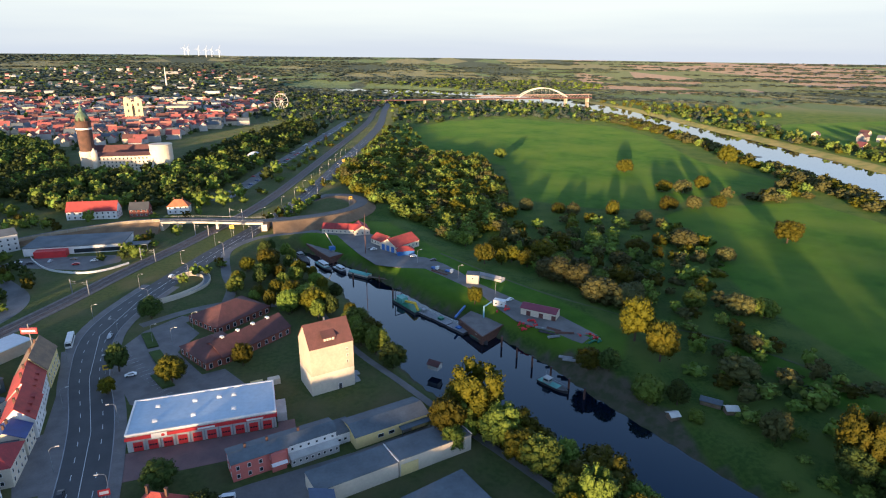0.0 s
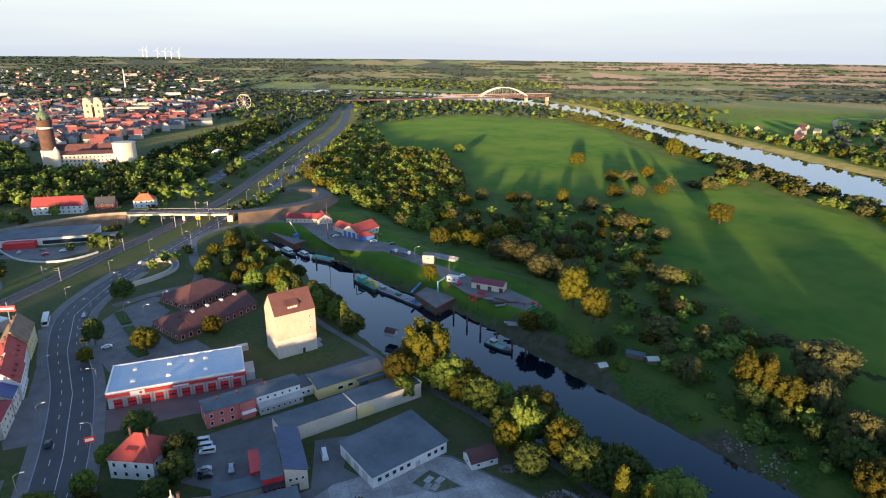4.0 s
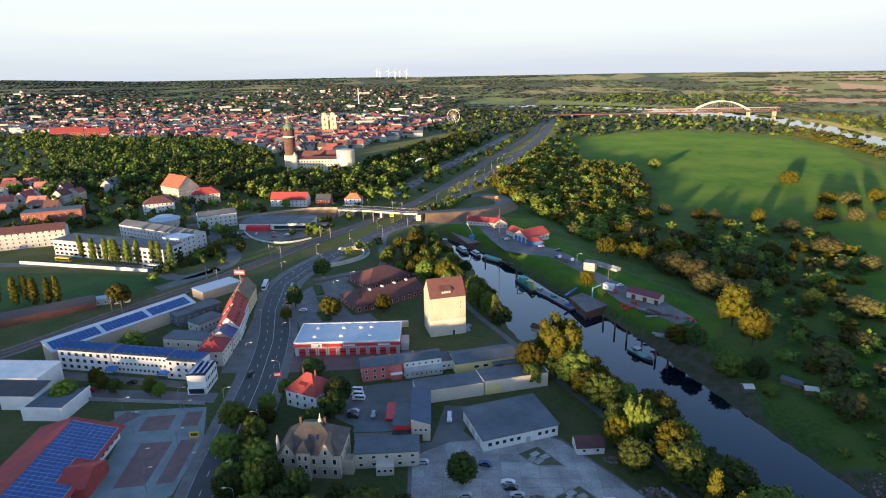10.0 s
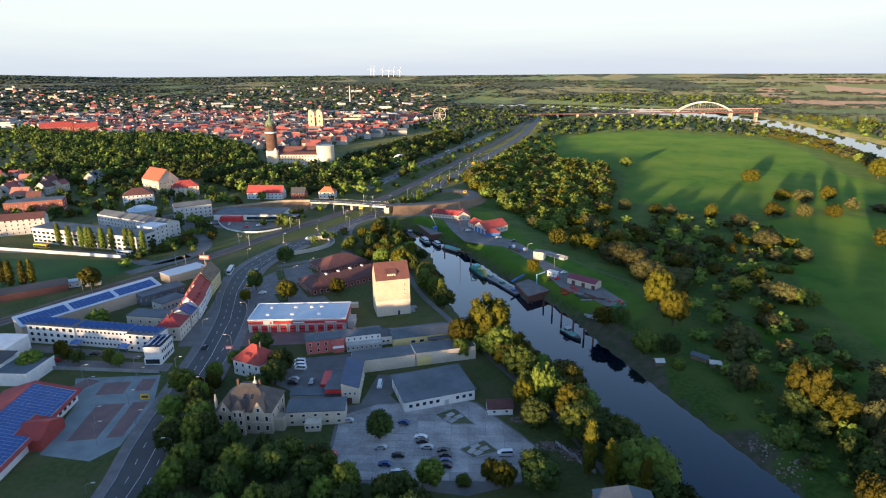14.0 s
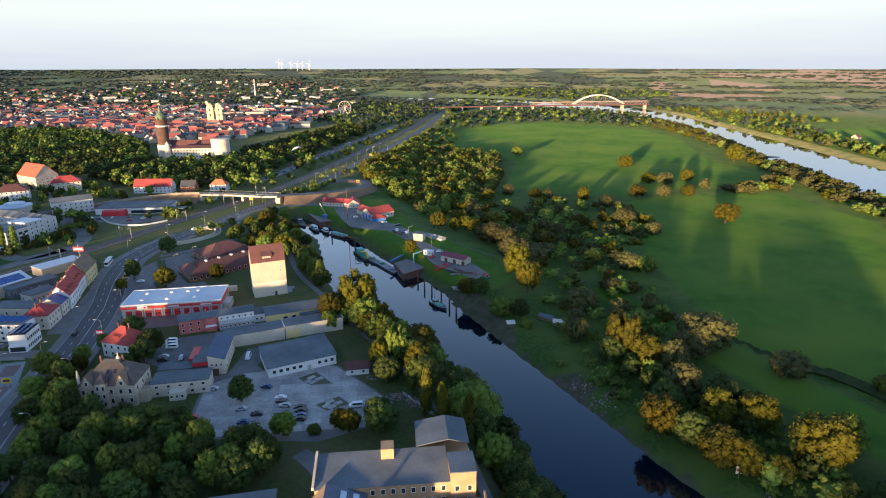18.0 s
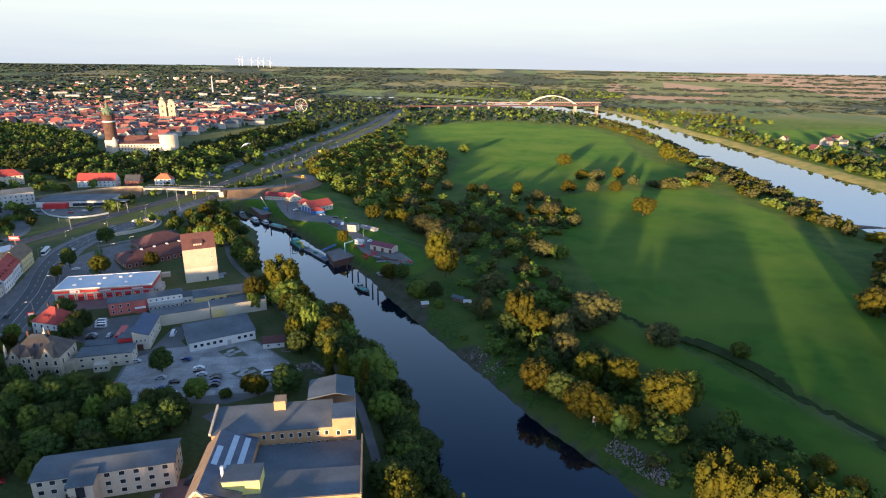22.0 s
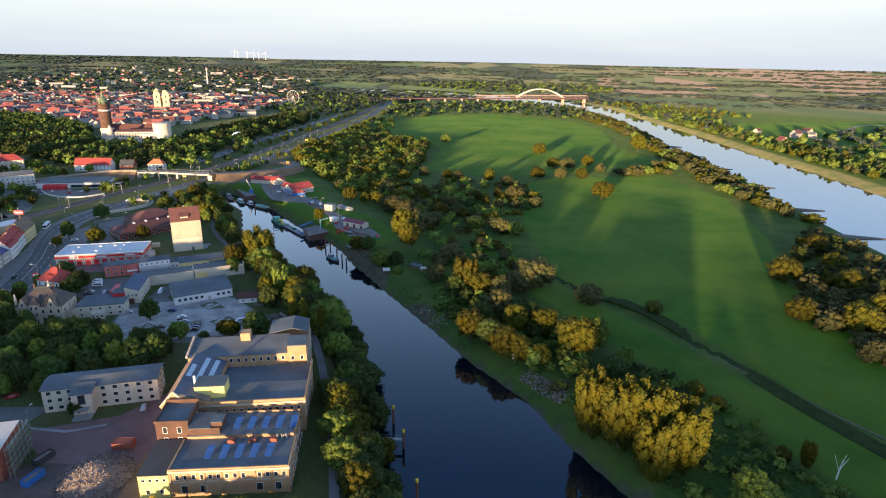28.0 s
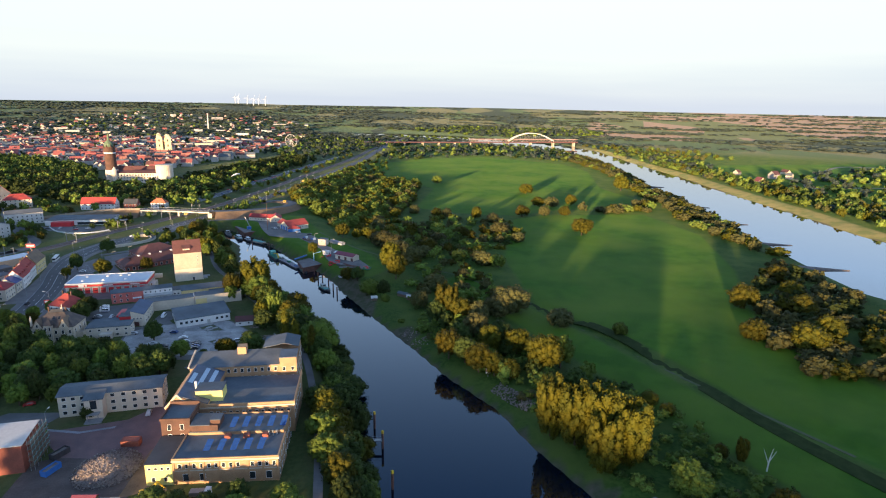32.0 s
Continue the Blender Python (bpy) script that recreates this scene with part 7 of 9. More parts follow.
# horizon belts wholly in the haze-tinted leaf colour
wood("horizon_woods", belts[np.hypot(belts[:, 0] - 100, belts[:, 1] + 290) < 4650], (7, 13), (28, 60), "far", "belts of far woodland in haze-tinted colour towards the horizon", 1, 4, leaf=0.16)


def clear_of_buildings(places, margin=4.0):
    """Drops the places that fall into the larger houses or onto the road and railway."""
    keep = np.ones(len(places), bool)
    for b in BIG:
        a = radians(b[3])
        u = (places[:, 0] - b[1]) * math.cos(a) + (places[:, 1] - b[2]) * math.sin(a)
        v = -(places[:, 0] - b[1]) * math.sin(a) + (places[:, 1] - b[2]) * math.cos(a)
        keep &= ~((u > -margin) & (u < b[4] + margin) & (v > -margin) & (v < b[5] + margin))
    for line, wide in ((MAIN, 13.0), (RAIL, 9.0), (OVER, 10.0)):
        d = np.min(np.hypot(places[:, None, 0] - line[None, :, 0], places[:, None, 1] - line[None, :, 1]), axis=1)
        keep &= d > wide
    return places[keep]


wood("town_edge_trees", clear_of_buildings(np.concatenate([
    in_outline([(-420, 190), (-380, 260), (-330, 320), (-250, 280), (-240, 250), (-290, 200), (-330, 150), (-400, 130)], 12, 201, 0.7),
    in_outline([(-260, 255), (-110, 275), (-110, 262), (-150, 245), (-215, 225), (-240, 215)], 11, 202, 0.6),
    in_outline([(-300, 120), (-200, 100), (-190, 160), (-215, 205), (-290, 190)], 12, 203, 0.5),
    in_outline([(-205, 60), (-180, 40), (-160, 80), (-150, 130), (-190, 150), (-200, 100)], 11, 204, 0.6),
    in_outline([(-470, 60), (-400, 50), (-380, 140), (-440, 180), (-500, 120)], 13, 205, 0.7),
    in_outline([(-150, 160), (-130, 150), (-110, 215), (-130, 222)], 9, 206, 0.4),
    in_outline([(-560, 120), (-470, 40), (-400, 20), (-340, 60), (-400, 60), (-470, 140), (-440, 200), (-520, 110)], 11, 215, 0.8), in_outline([(-340, 250), (-440, 240), (-470, 330), (-380, 380)], 12, 216, 0.7)])), (5, 12), (6, 12), "green wood dark gold", "trees and hedges between the houses at the town's edge", 10, 170, leaf=0.055)
wood("railway_trees", clear_of_buildings(np.concatenate([
    in_outline([(-106, 292), (-86, 420), (-95, 560), (-70, 820), (-30, 1000), (0, 1000), (-30, 700), (-60, 480), (-82, 320)], 12, 207, 0.6),
    in_outline([(-30, 420), (0, 560), (30, 860), (70, 900), (90, 640), (20, 460), (-10, 380)], 12, 208, 0.7)])), (4, 10), (6, 11), "green wood gold wood", "young trees along the railway and the road", 8, 120, leaf=0.06)
wood("street_trees", in_outline([(-700, 560), (-900, 640), (-700, 830), (-520, 900), (-280, 1000), (-230, 900), (-290, 700), (-330, 600), (-420, 580)], 26, 209, 0.7), (7, 13), (7, 12), "wood dark green", "trees between the old town's houses", 6, 70, leaf=0.08)
wood("far_bank_trees", np.concatenate([in_outline([(648, 120), (690, 60), (740, 300), (730, 560), (690, 900), (660, 900), (660, 560), (650, 300)], 15, 231, 0.75), in_outline([(560, 1330), (640, 1300), (700, 1000), (900, 1050), (900, 1300), (640, 1480)], 24, 232, 0.7)]), (8, 15), (10, 18), "green gold wood willow", "round trees on the far river bank", 10, 150, leaf=0.06)
wood("flood_scrub", in_outline([(150, -40), (190, -60), (232, -12), (205, 40), (215, 110), (232, 180), (240, 262), (180, 268), (112, 238), (120, 130), (150, 60)], 11, 210, 0.42), (5, 12), (8, 14), "green wood gold green willow", "mixed scrub and young trees in rough grass", 9, 150, leaf=0.06)
wood("bank_wood", in_outline([(168, -68), (184, -50), (214, -80), (238, -118), (254, -140), (240, -160), (222, -150), (200, -122), (184, -96)], 9, 214, 0.85), (7, 13), (8, 13), "dark wood dark green", "dark trees on the canal bank", 12, 300, leaf=0.045)
wood("bank_thicket", np.concatenate([in_outline([(250, -134), (262, -126), (276, -166), (292, -200), (310, -240), (296, -262), (270, -236), (252, -190)], 6, 213, 0.8), in_outline([(176, -62), (214, -100), (240, -150), (262, -200), (300, -262), (286, -272), (246, -214), (222, -160), (196, -116), (170, -82)], 7.5, 211, 0.75),
    in_outline([(156, -36), (176, -60), (190, -50), (170, -20)], 8, 212, 0.6)]), (2, 6), (4, 8), "dark green wood", "dark thicket under the bank's tall trees", 9, 150, leaf=0.06)
TURBINES = thing("wind_turbine", pose(-1150, 4000, land_z(-1150, 4000) - 16), "far white wind turbine standing still", "wind turbine", "wind turbines")
part("mast", Build().bar((0, 0, 0), (0, 0, 62), 2.4, 8, 1.5), WHITE, TURBINES)
part("nacelle", Build().box(-1.5, -3, 62, 1.5, 3, 65), WHITE, TURBINES)
for k in range(3):
    a = 0.4 + k * 2.094
    part("blade", Build().bar((0, -3.4, 63.5), (28 * math.sin(a), -3.4, 63.5 + 28 * math.cos(a)), 0.9, 4, 0.35), WHITE, TURBINES)
for dx in (-210, -180, -95, 5, 40):
    copy_thing(TURBINES, pose(-1150 + dx * 1.1 + 30, 4000 + abs(dx), land_z(-1120 + dx * 1.1, 4000 + abs(dx)) - 16))
radio = thing("radio_mast", pose(-760, 2080, 0), "tall slim radio mast beyond the town", "mast")
part("shaft", Build().bar((0, 0, -1), (0, 0, 70), 3.4, 6, 1.6), STEEL_PALE, radio)

# ---- stone groynes in the river ----
for x, y, l in ((486, 80, 27), (491, 168, 27), (497, 268, 30), (512, 378, 22), (520, 476, 22), (528, 572, 20)):
    g_ = thing("groyne", pose(x, y, WATER_Z, 0, 0, -8), "low dark stone groyne reaching into the river", "groyne", "groynes")
    part("spit", Build().add([(-14, -6, -1.5), (l, -2.5, -1.5), (l + 3, 0, -1.5), (l, 2.5, -1.5), (-14, 6, -1.5), (-14, -3, 2.2), (l * 0.6, -1.2, 0.9), (l, -0.6, 0.5), (l, 0.6, 0.5), (l * 0.6, 1.2, 0.9), (-14, 3, 2.2)],
         [(0, 1, 7, 6, 5), (1, 2, 7), (2, 8, 7), (2, 3, 8), (3, 4, 10, 9, 8), (5, 6, 9, 10), (6, 7, 8, 9), (4, 0, 5, 10)]), GRAVEL, g_)
# ---- pale track on the far bank ----
TRACK = curve_points([(1180, 900), (1076, 917), (960, 800), (901, 724), (830, 640), (783, 558), (866, 566), (1000, 570), (1200, 560)], 8)
tagged(part("far_track", ribbon(TRACK, -4, 4, -4.8, 0.3), SAND), "pale sandy farm track beyond the river", "track", kind="structure")

# ---- single trees on the lower bank, and a dead tree ----
for x, y, h, w, shape, tint in ((259, -210, 12, 13, "round", "green"), (284, -224, 11, 12, "round", "gold"), (280, -190, 6, 6, "bush", "gold"), (286, -193, 9, 6, "tall", "gold"), (272, -160, 6, 8, "bush", "gold"), (268, -150, 6, 8, "bush", "gold")):
    tree(x, y, h, w, shape, tint, "on the lower canal bank")
dead = thing("dead_tree", pose(292, -199, -5.2), "bare bleached dead tree with forked limbs", "tree")
part("trunk", Build().bar((0, 0, 0), (0.4, 0, 5), 0.3, 7, 0.2), STEEL_PALE, dead)
for dx, dy, z0, z1 in ((-2.0, 0.5, 3.0, 9.0), (2.4, 0, 4.0, 8.0), (0.8, -0.6, 5.0, 9.5), (1.6, 1.2, 3.5, 6.5)):
    part("limb", Build().bar((0.3, 0, z0), (dx, dy, z1), 0.16, 6, 0.04), STEEL_PALE, dead)

# ---- paved yards and side roads ----
WORN = mat("worn_grass", (0.085, 0.095, 0.045), (0.06, 0.08, 0.03), 0.3, 0.95)


def paved(name, outline, z, material, label, category="pavement"):
    return tagged(part(name, flat(outline, z), material), label, category, kind="structure")


paved("station_forecourt", [tuple((pose(-55.3, -28.4, 0, 0, 0, 12.7) @ Vector((x, y, 0)))[:2]) for x, y in ((-3, -15), (46, -13), (53, -3), (53, 3), (47.2, 3), (47.2, -0.35), (-0.35, -0.35), (-3, 0))], 0.05, PAVING_RED, "reddish paved forecourt of the fire station")
paved("market_car_park", [(-90, 36), (-84, 62), (-72, 78), (-64, 75), (-68, 70), (-58, 58), (-62, 40), (-46, 20), (-38, 24), (-24, 8), (-52, -6), (-66, 0), (-78, 18)], 0.05, PAVING, "paved market car park with planted strips")
ditch_line = curve_points([(226, -2), (244, -36), (268, -62), (284, -92), (296, -130), (314, -178), (350, -248), (392, -320)], 5)
SEDGE = mat("dark_sedge", (0.022, 0.036, 0.009), (0.035, 0.05, 0.014), 0.3, 1.0, 0.2, fine=0.5, spec=0.1)
tagged(part("ditch", ribbon(ditch_line, -4.0, 4.0, np.array([land_z(float(q[0]), float(q[1])) + 0.25 for q in ditch_line]), 0.6), SEDGE), "ditch full of dark sedge between the meadows", "ditch", kind="structure")
paved("office_yard", [(-24, -70), (-20, -50), (-14, -47), (18, -34), (44, -21), (54, -34), (17, -53), (7, -58), (9, -79), (-8, -77)], 0.05, ASPHALT_OLD, "worn asphalt yard between the offices")
paved("shed_yard", [(18.5, -80), (18.5, -57), (30, -56), (28, -72), (38, -82), (34, -88), (12, -88), (12, -83)], 0.055, ASPHALT_OLD, "cracked asphalt yard beside the shed")
paved("supermarket_car_park", [(-104, -82), (-71, -73), (-60, -92), (-53, -119), (-57, -128), (-76, -128), (-88, -100)], 0.05, PAVING_GREY, "grey paved supermarket car park")
for quad in ([(-70.5, -76), (-67, -85), (-73, -86.5), (-76, -77.5)], [(-79, -80), (-76, -89), (-86, -92), (-89, -83)], [(-92, -82), (-96, -93), (-101, -90), (-99, -81)],
             [(-62, -92), (-56, -114), (-61, -116), (-67.5, -94)], [(-70, -95), (-64, -117), (-73, -120), (-80, -98)]):
    paved("parking_bays", quad, 0.062, PAVING_RED, "red paved parking bays", "parking bays")
paved("side_street", [(-150, -74), (-128, -76), (-100, -73), (-70, -70), (-72, -63), (-100, -66), (-128, -69), (-150, -67)], 0.05, PAVING, "paved side street beside the white factory", "road")
paved("factory_forecourt", [(-142, -64), (-90, -62), (-90, -57), (-150, -58)], 0.045, ASPHALT_OLD, "asphalt strip before the white factory")
paved("street_forecourt", [(-96, -20), (-88, -16), (-98, 14), (-112, 44), (-104, 46), (-88, 16), (-76, -16), (-71, -46), (-80, -48)], 0.05, PAVING, "paved forecourt of the street houses")
paved("factory_yard", [(48, -201), (30, -186), (58, -176), (66, -163), (80, -158), (83, -190), (78, -202)], 0.05, PAVING_RED, "reddish asphalt factory yard")
paved("office_car_park", [(-6, -190), (10, -172), (32, -171), (28, -184), (4, -198)], 0.05, ASPHALT_OLD, "grey office car park with marked bays")
paved("garden_path", [(27, -184), (29, -184), (45, -186), (56, -182), (56, -180.6), (45, -184.6), (28, -182.6)], 0.06, CONCRETE, "pale concrete garden path", "path")
paved("building_site", [(44, -230), (40, -204), (48, -200.5), (76, -202), (82, -216), (76, -240)], 0.045, SITE, "bare earth of the building site", "ground")
paved("building_yard", [(76, -196), (80, -196), (86, -218), (78, -222)], 0.06, SOIL, "trodden sandy track on the site", "ground")
for name, pts, w_, label in (("canal_path", [(-12, 96), (2, 62), (16, 34), (34, 8), (54, -22), (78, -56), (98, -88), (112, -116), (123, -150), (131, -180), (138, -215), (146, -262)], 1.5, "narrow asphalt path along the canal"),
                             ("factory_lane", [(62, -128), (70, -135), (78, -150), (76, -166)], 3.0, "asphalt lane to the factory yard"),
                             ("loop_road", [(-50, 62), (-54, 90), (-57, 114), (-66, 138), (-75, 178), (-64, 204), (-48, 214), (-20, 222)], 2.8, "narrow loop road under the overpass"),
                             ("town_road", [(-176, 40), (-160, 76), (-164, 106), (-195, 138), (-232, 180), (-267, 221), (-300, 258), (-331, 300), (-360, 360)], 5.0, "asphalt road into the town"),
                             ("sports_road", [(-320, 66), (-260, 74), (-204, 72), (-176, 60), (-160, 80)], 4.5, "grey road beside the sports ground"),
                             ("market_road", [(-88, 68), (-70, 84), (-52, 92), (-30, 88), (-18, 96)], 2.6, "side road past the market halls"),
                             ("meadow_track", [(64, 166), (94, 122), (124, 86), (160, 62), (197, 34), (240, -30), (275, -92), (300, -140), (330, -190)], 0.8, "earth track along the flood meadow"),
                             ("harbour_road", [(-20, 222), (10, 205), (30, 180), (50, 152), (67, 125), (84, 100), (99, 76), (112, 48), (120, 38)], 4.0, "concrete road through the harbour yard")):
    line = curve_points(pts, 5)
    zz = np.maximum(land(line[:, 0], line[:, 1]), WATER_Z + 1) + (0.09 if name != "meadow_track" else 0.05)
    tagged(part(name, ribbon(line, -w_, w_, zz, 0.5), WORN if name == "meadow_track" else ASPHALT_OLD), label, "road", kind="structure")
paved("harbour_yard", [(-8, 214), (11, 219), (24, 206), (30, 182), (40, 164), (54, 158), (64, 146), (72, 132), (84, 104), (99, 84), (114, 68), (127, 43), (114, 44), (104, 50), (92, 61), (86, 76), (79, 98), (66, 118), (52, 138), (36, 141), (22, 147), (12, 166), (4, 184)], -0.5, ASPHALT_OLD, "worn concrete harbour yard between sheds and wharf")
for quad in ([(-84, 58), (-80, 60), (-72, 46), (-76, 44)], [(-74, 40), (-70, 42), (-62, 30), (-66, 28)], [(-66, 20), (-62, 22), (-54, 12), (-58, 10)]):
    tagged(part("planted_strip", Build().prism(quad, 0.0, 0.7), LEAF["dark"]), "clipped hedge strip between the parking bays", "hedge")
for k in range(14):
    paved("bay_line", [(-83 + 2.2 * k, 36 - 2.6 * k), (-82.8 + 2.2 * k, 36.1 - 2.6 * k), (-79.8 + 2.2 * k, 38.6 - 2.6 * k), (-80 + 2.2 * k, 38.5 - 2.6 * k)], 0.066, MARKING, "white parking bay line", "marking")
paved("sports_pitch", [(-310, 52), (-206, 62), (-168, 56), (-196, 20), (-240, -8), (-330, -8)], 0.04, mat("sports_turf", (0.03, 0.095, 0.012), (0.022, 0.075, 0.01), 0.05, 0.95), "green mown sports pitch", "pitch")
paved("cinder_pitch", [(-300, -60), (-220, -14), (-246, -12), (-340, -40)], 0.045, PAVING_RED, "brown cinder training pitch", "pitch")
stand = thing("stadium_wall", pose(-305, 70, 0, 0, 0, -1.6), "long white boundary wall of the sports ground", "wall")
for k in range(17):
    part("panel", Build().box(6 * k, 0, 0, 6 * k + 5.9, 0.3, 2.2), WHITE, stand)
wl = thing("garden_wall", pose(-140, -79, 0, 0, 0, 6.0), "pale concrete wall along the side street", "wall")
for k in range(20):
    part("panel", Build().box(3.4 * k, 0, 0, 3.4 * k + 3.36, 0.25, 1.5), CONCRETE, wl)
sw = thing("spiral_ramp", pose(0, 0, 0), "curved footway ramp with pale parapets", "ramp")
ramp = curve_points([(-90, 94), (-80, 104), (-73, 118), (-76, 132), (-86, 136), (-92, 128)], 2)
for off in (-1.8, 1.8):
    part("parapet", ribbon(ramp, off - 0.15, off + 0.15, 1.6, 1.9), CREAM_PALE, sw)
part("floor", ribbon(ramp, -1.6, 1.6, 0.25, 0.5), CONCRETE, sw)
# concrete slabs of the large car park
LOT = [(13, -90), (8, -84), (25, -78), (56, -69.5), (62, -71), (88, -97), (82, -113), (66, -122), (30, -122), (19, -116)]
lot = tagged(part("car_park", flat(LOT, 0.03), ASPHALT_OLD), "large worn concrete car park", "car park", kind="structure")
SLAB = mat("concrete_slab", (0.40, 0.385, 0.37), (0.24, 0.232, 0.226), 0.12, 0.9, 0.02, fine=0.35, vary=0.16)
slab_mesh = Build().box(-2.96, -1.96, -0.1, 2.96, 1.96, 0.0).mesh("slab", SLAB)
LOT_EDGE = [(14, -89), (25, -79), (56, -70.5), (61.5, -72), (87, -97), (81.5, -112.5), (65.5, -121), (31, -121), (20, -115)]


def trimmed(quad, edge):
    """What is left of a slab inside the clockwise edge of the car park."""
    for (ax, ay), (bx, by) in zip(edge, edge[1:] + edge[:1]):
        kept = []
        sides = [(bx - ax) * (y - ay) - (by - ay) * (x - ax) for x, y in quad]
        for i, p in enumerate(quad):
            q, sp, sq = quad[(i + 1) % len(quad)], sides[i], sides[(i + 1) % len(quad)]
            if sp <= 0:
                kept.append(p)
            if sp * sq < 0:
                kept.append((p[0] + (q[0] - p[0]) * sp / (sp - sq), p[1] + (q[1] - p[1]) * sp / (sp - sq)))
        quad = kept
        if len(quad) < 3:
            return []
    return quad


for i in range(16):
    for j in range(16):
        p = pose(12, -124, 0, 0, 0, 9) @ Vector((3 + 6 * i, 2 + 4 * j, 0))
        at = pose(p.x, p.y, 0.10 + 0.02 * ((i * 7 + j * 3) % 3), 0, 0, 9)
        corners = [at @ Vector((x, y, 0)) for x, y in ((-2.96, -1.96), (2.96, -1.96), (2.96, 1.96), (-2.96, 1.96))]
        left = trimmed([(c.x, c.y) for c in corners], LOT_EDGE)
        if len(left) == 4 and all(abs(a - c.x) + abs(b - c.y) < 0.01 for (a, b), c in zip(left, corners)):
            part("slab", slab_mesh, SLAB, lot, at=at)
        elif left and max(x for x, y in left) - min(x for x, y in left) > 0.6:
            part("slab", flat(left, at.translation.z, 0.1), SLAB, lot)
# footings of vanished sheds, with grass in their gaps
TURF = mat("sparse_turf", (0.075, 0.10, 0.035), (0.12, 0.115, 0.08), 0.5, 1.0, 0.05, fine=0.4)
for ring, lab in (([(60, -100.6), (67.2, -94.2), (72.8, -99.4), (65, -104.4)], "old concrete footing of a vanished shed"), ([(47.5, -82), (54, -76.6), (63, -85.5), (54.5, -87)], "grassed footing of a vanished shed")):
    footing = thing("footing", pose(0, 0, 0), lab, "footing", "footings on the car park")
    part("turf", flat(ring, 0.17, 0.06), TURF, footing, "patchy grass")
    for (ax, ay), (bx, by) in zip(ring, ring[1:] + ring[:1]):
        n = max(2, int(math.hypot(bx - ax, by - ay) / 2.4))
        for k in range(n):
            x, y = ax + (bx - ax) * (k + 0.5) / n, ay + (by - ay) * (k + 0.5) / n
            part("footing_block", Build().box(-math.hypot(bx - ax, by - ay) / n / 2 + 0.08, -0.2, 0, math.hypot(bx - ax, by - ay) / n / 2 - 0.08, 0.2, 0.16), CONCRETE, footing, at=pose(x, y, 0.12, 0, 0, math.degrees(math.atan2(by - ay, bx - ax))))
    cx, cy = sum(x for x, y in ring) / 4, sum(y for x, y in ring) / 4
    for k, (u, v) in enumerate(((0.35, 0.2), (-0.3, 0.35), (0.0, -0.35), (-0.45, -0.2))):
        part("broken_slab", Build().box(-1.5, -1.0, 0, 1.5, 1.0, 0.05), SLAB, footing, at=pose(cx + u * 5, cy + v * 5, 0.172 + 0.006 * k, 0, 0, 40 + 7 * k))
broken = np.random.default_rng(91)
for cx, cy, rx, ry, n in ((78, -80, 3.0, 2.0, 70), (90, -93.5, 5.5, 2.6, 170), (97, -97, 5.0, 3.5, 150)):
    heap = Build()
    for k in range(n):
        q, a, z = math.sqrt(broken.uniform()), broken.uniform(0, 6.283), 0.4 * broken.uniform(0.3, 1.1)
        x, y = cx + rx * q * math.cos(a), cy + ry * q * math.sin(a)
        heap.add([(x + v[0] * z * 1.3, y + v[1] * z, 0.1 + z * (1 - q) * 1.6 + v[2] * z * 0.6) for v in ICO.tolist()], [tuple(f) for f in ICO_F.tolist()])
    tagged(part("rubble_heap", heap, RUBBLE), "grey heap of broken masonry beside the car park", "rubble", kind="stuff")
scrap_wall = thing("broken_wall", pose(91, -92, 0, 0, 0, -47), "leaning panels of a broken concrete fence", "wall")
for k in range(7):
    part("wall_panel", Build().box(0, -0.12, -0.1, 2.4, 0.12, 1.5 - 0.25 * (k % 3)), CONCRETE, scrap_wall, at=pose(k * 2.6, 0.3 * (k % 2), 0, (4, -9, 2, 7)[k % 4], 0, (3, -5, 2)[k % 3]))

# ---- cars ----
CAR_MESH = {}


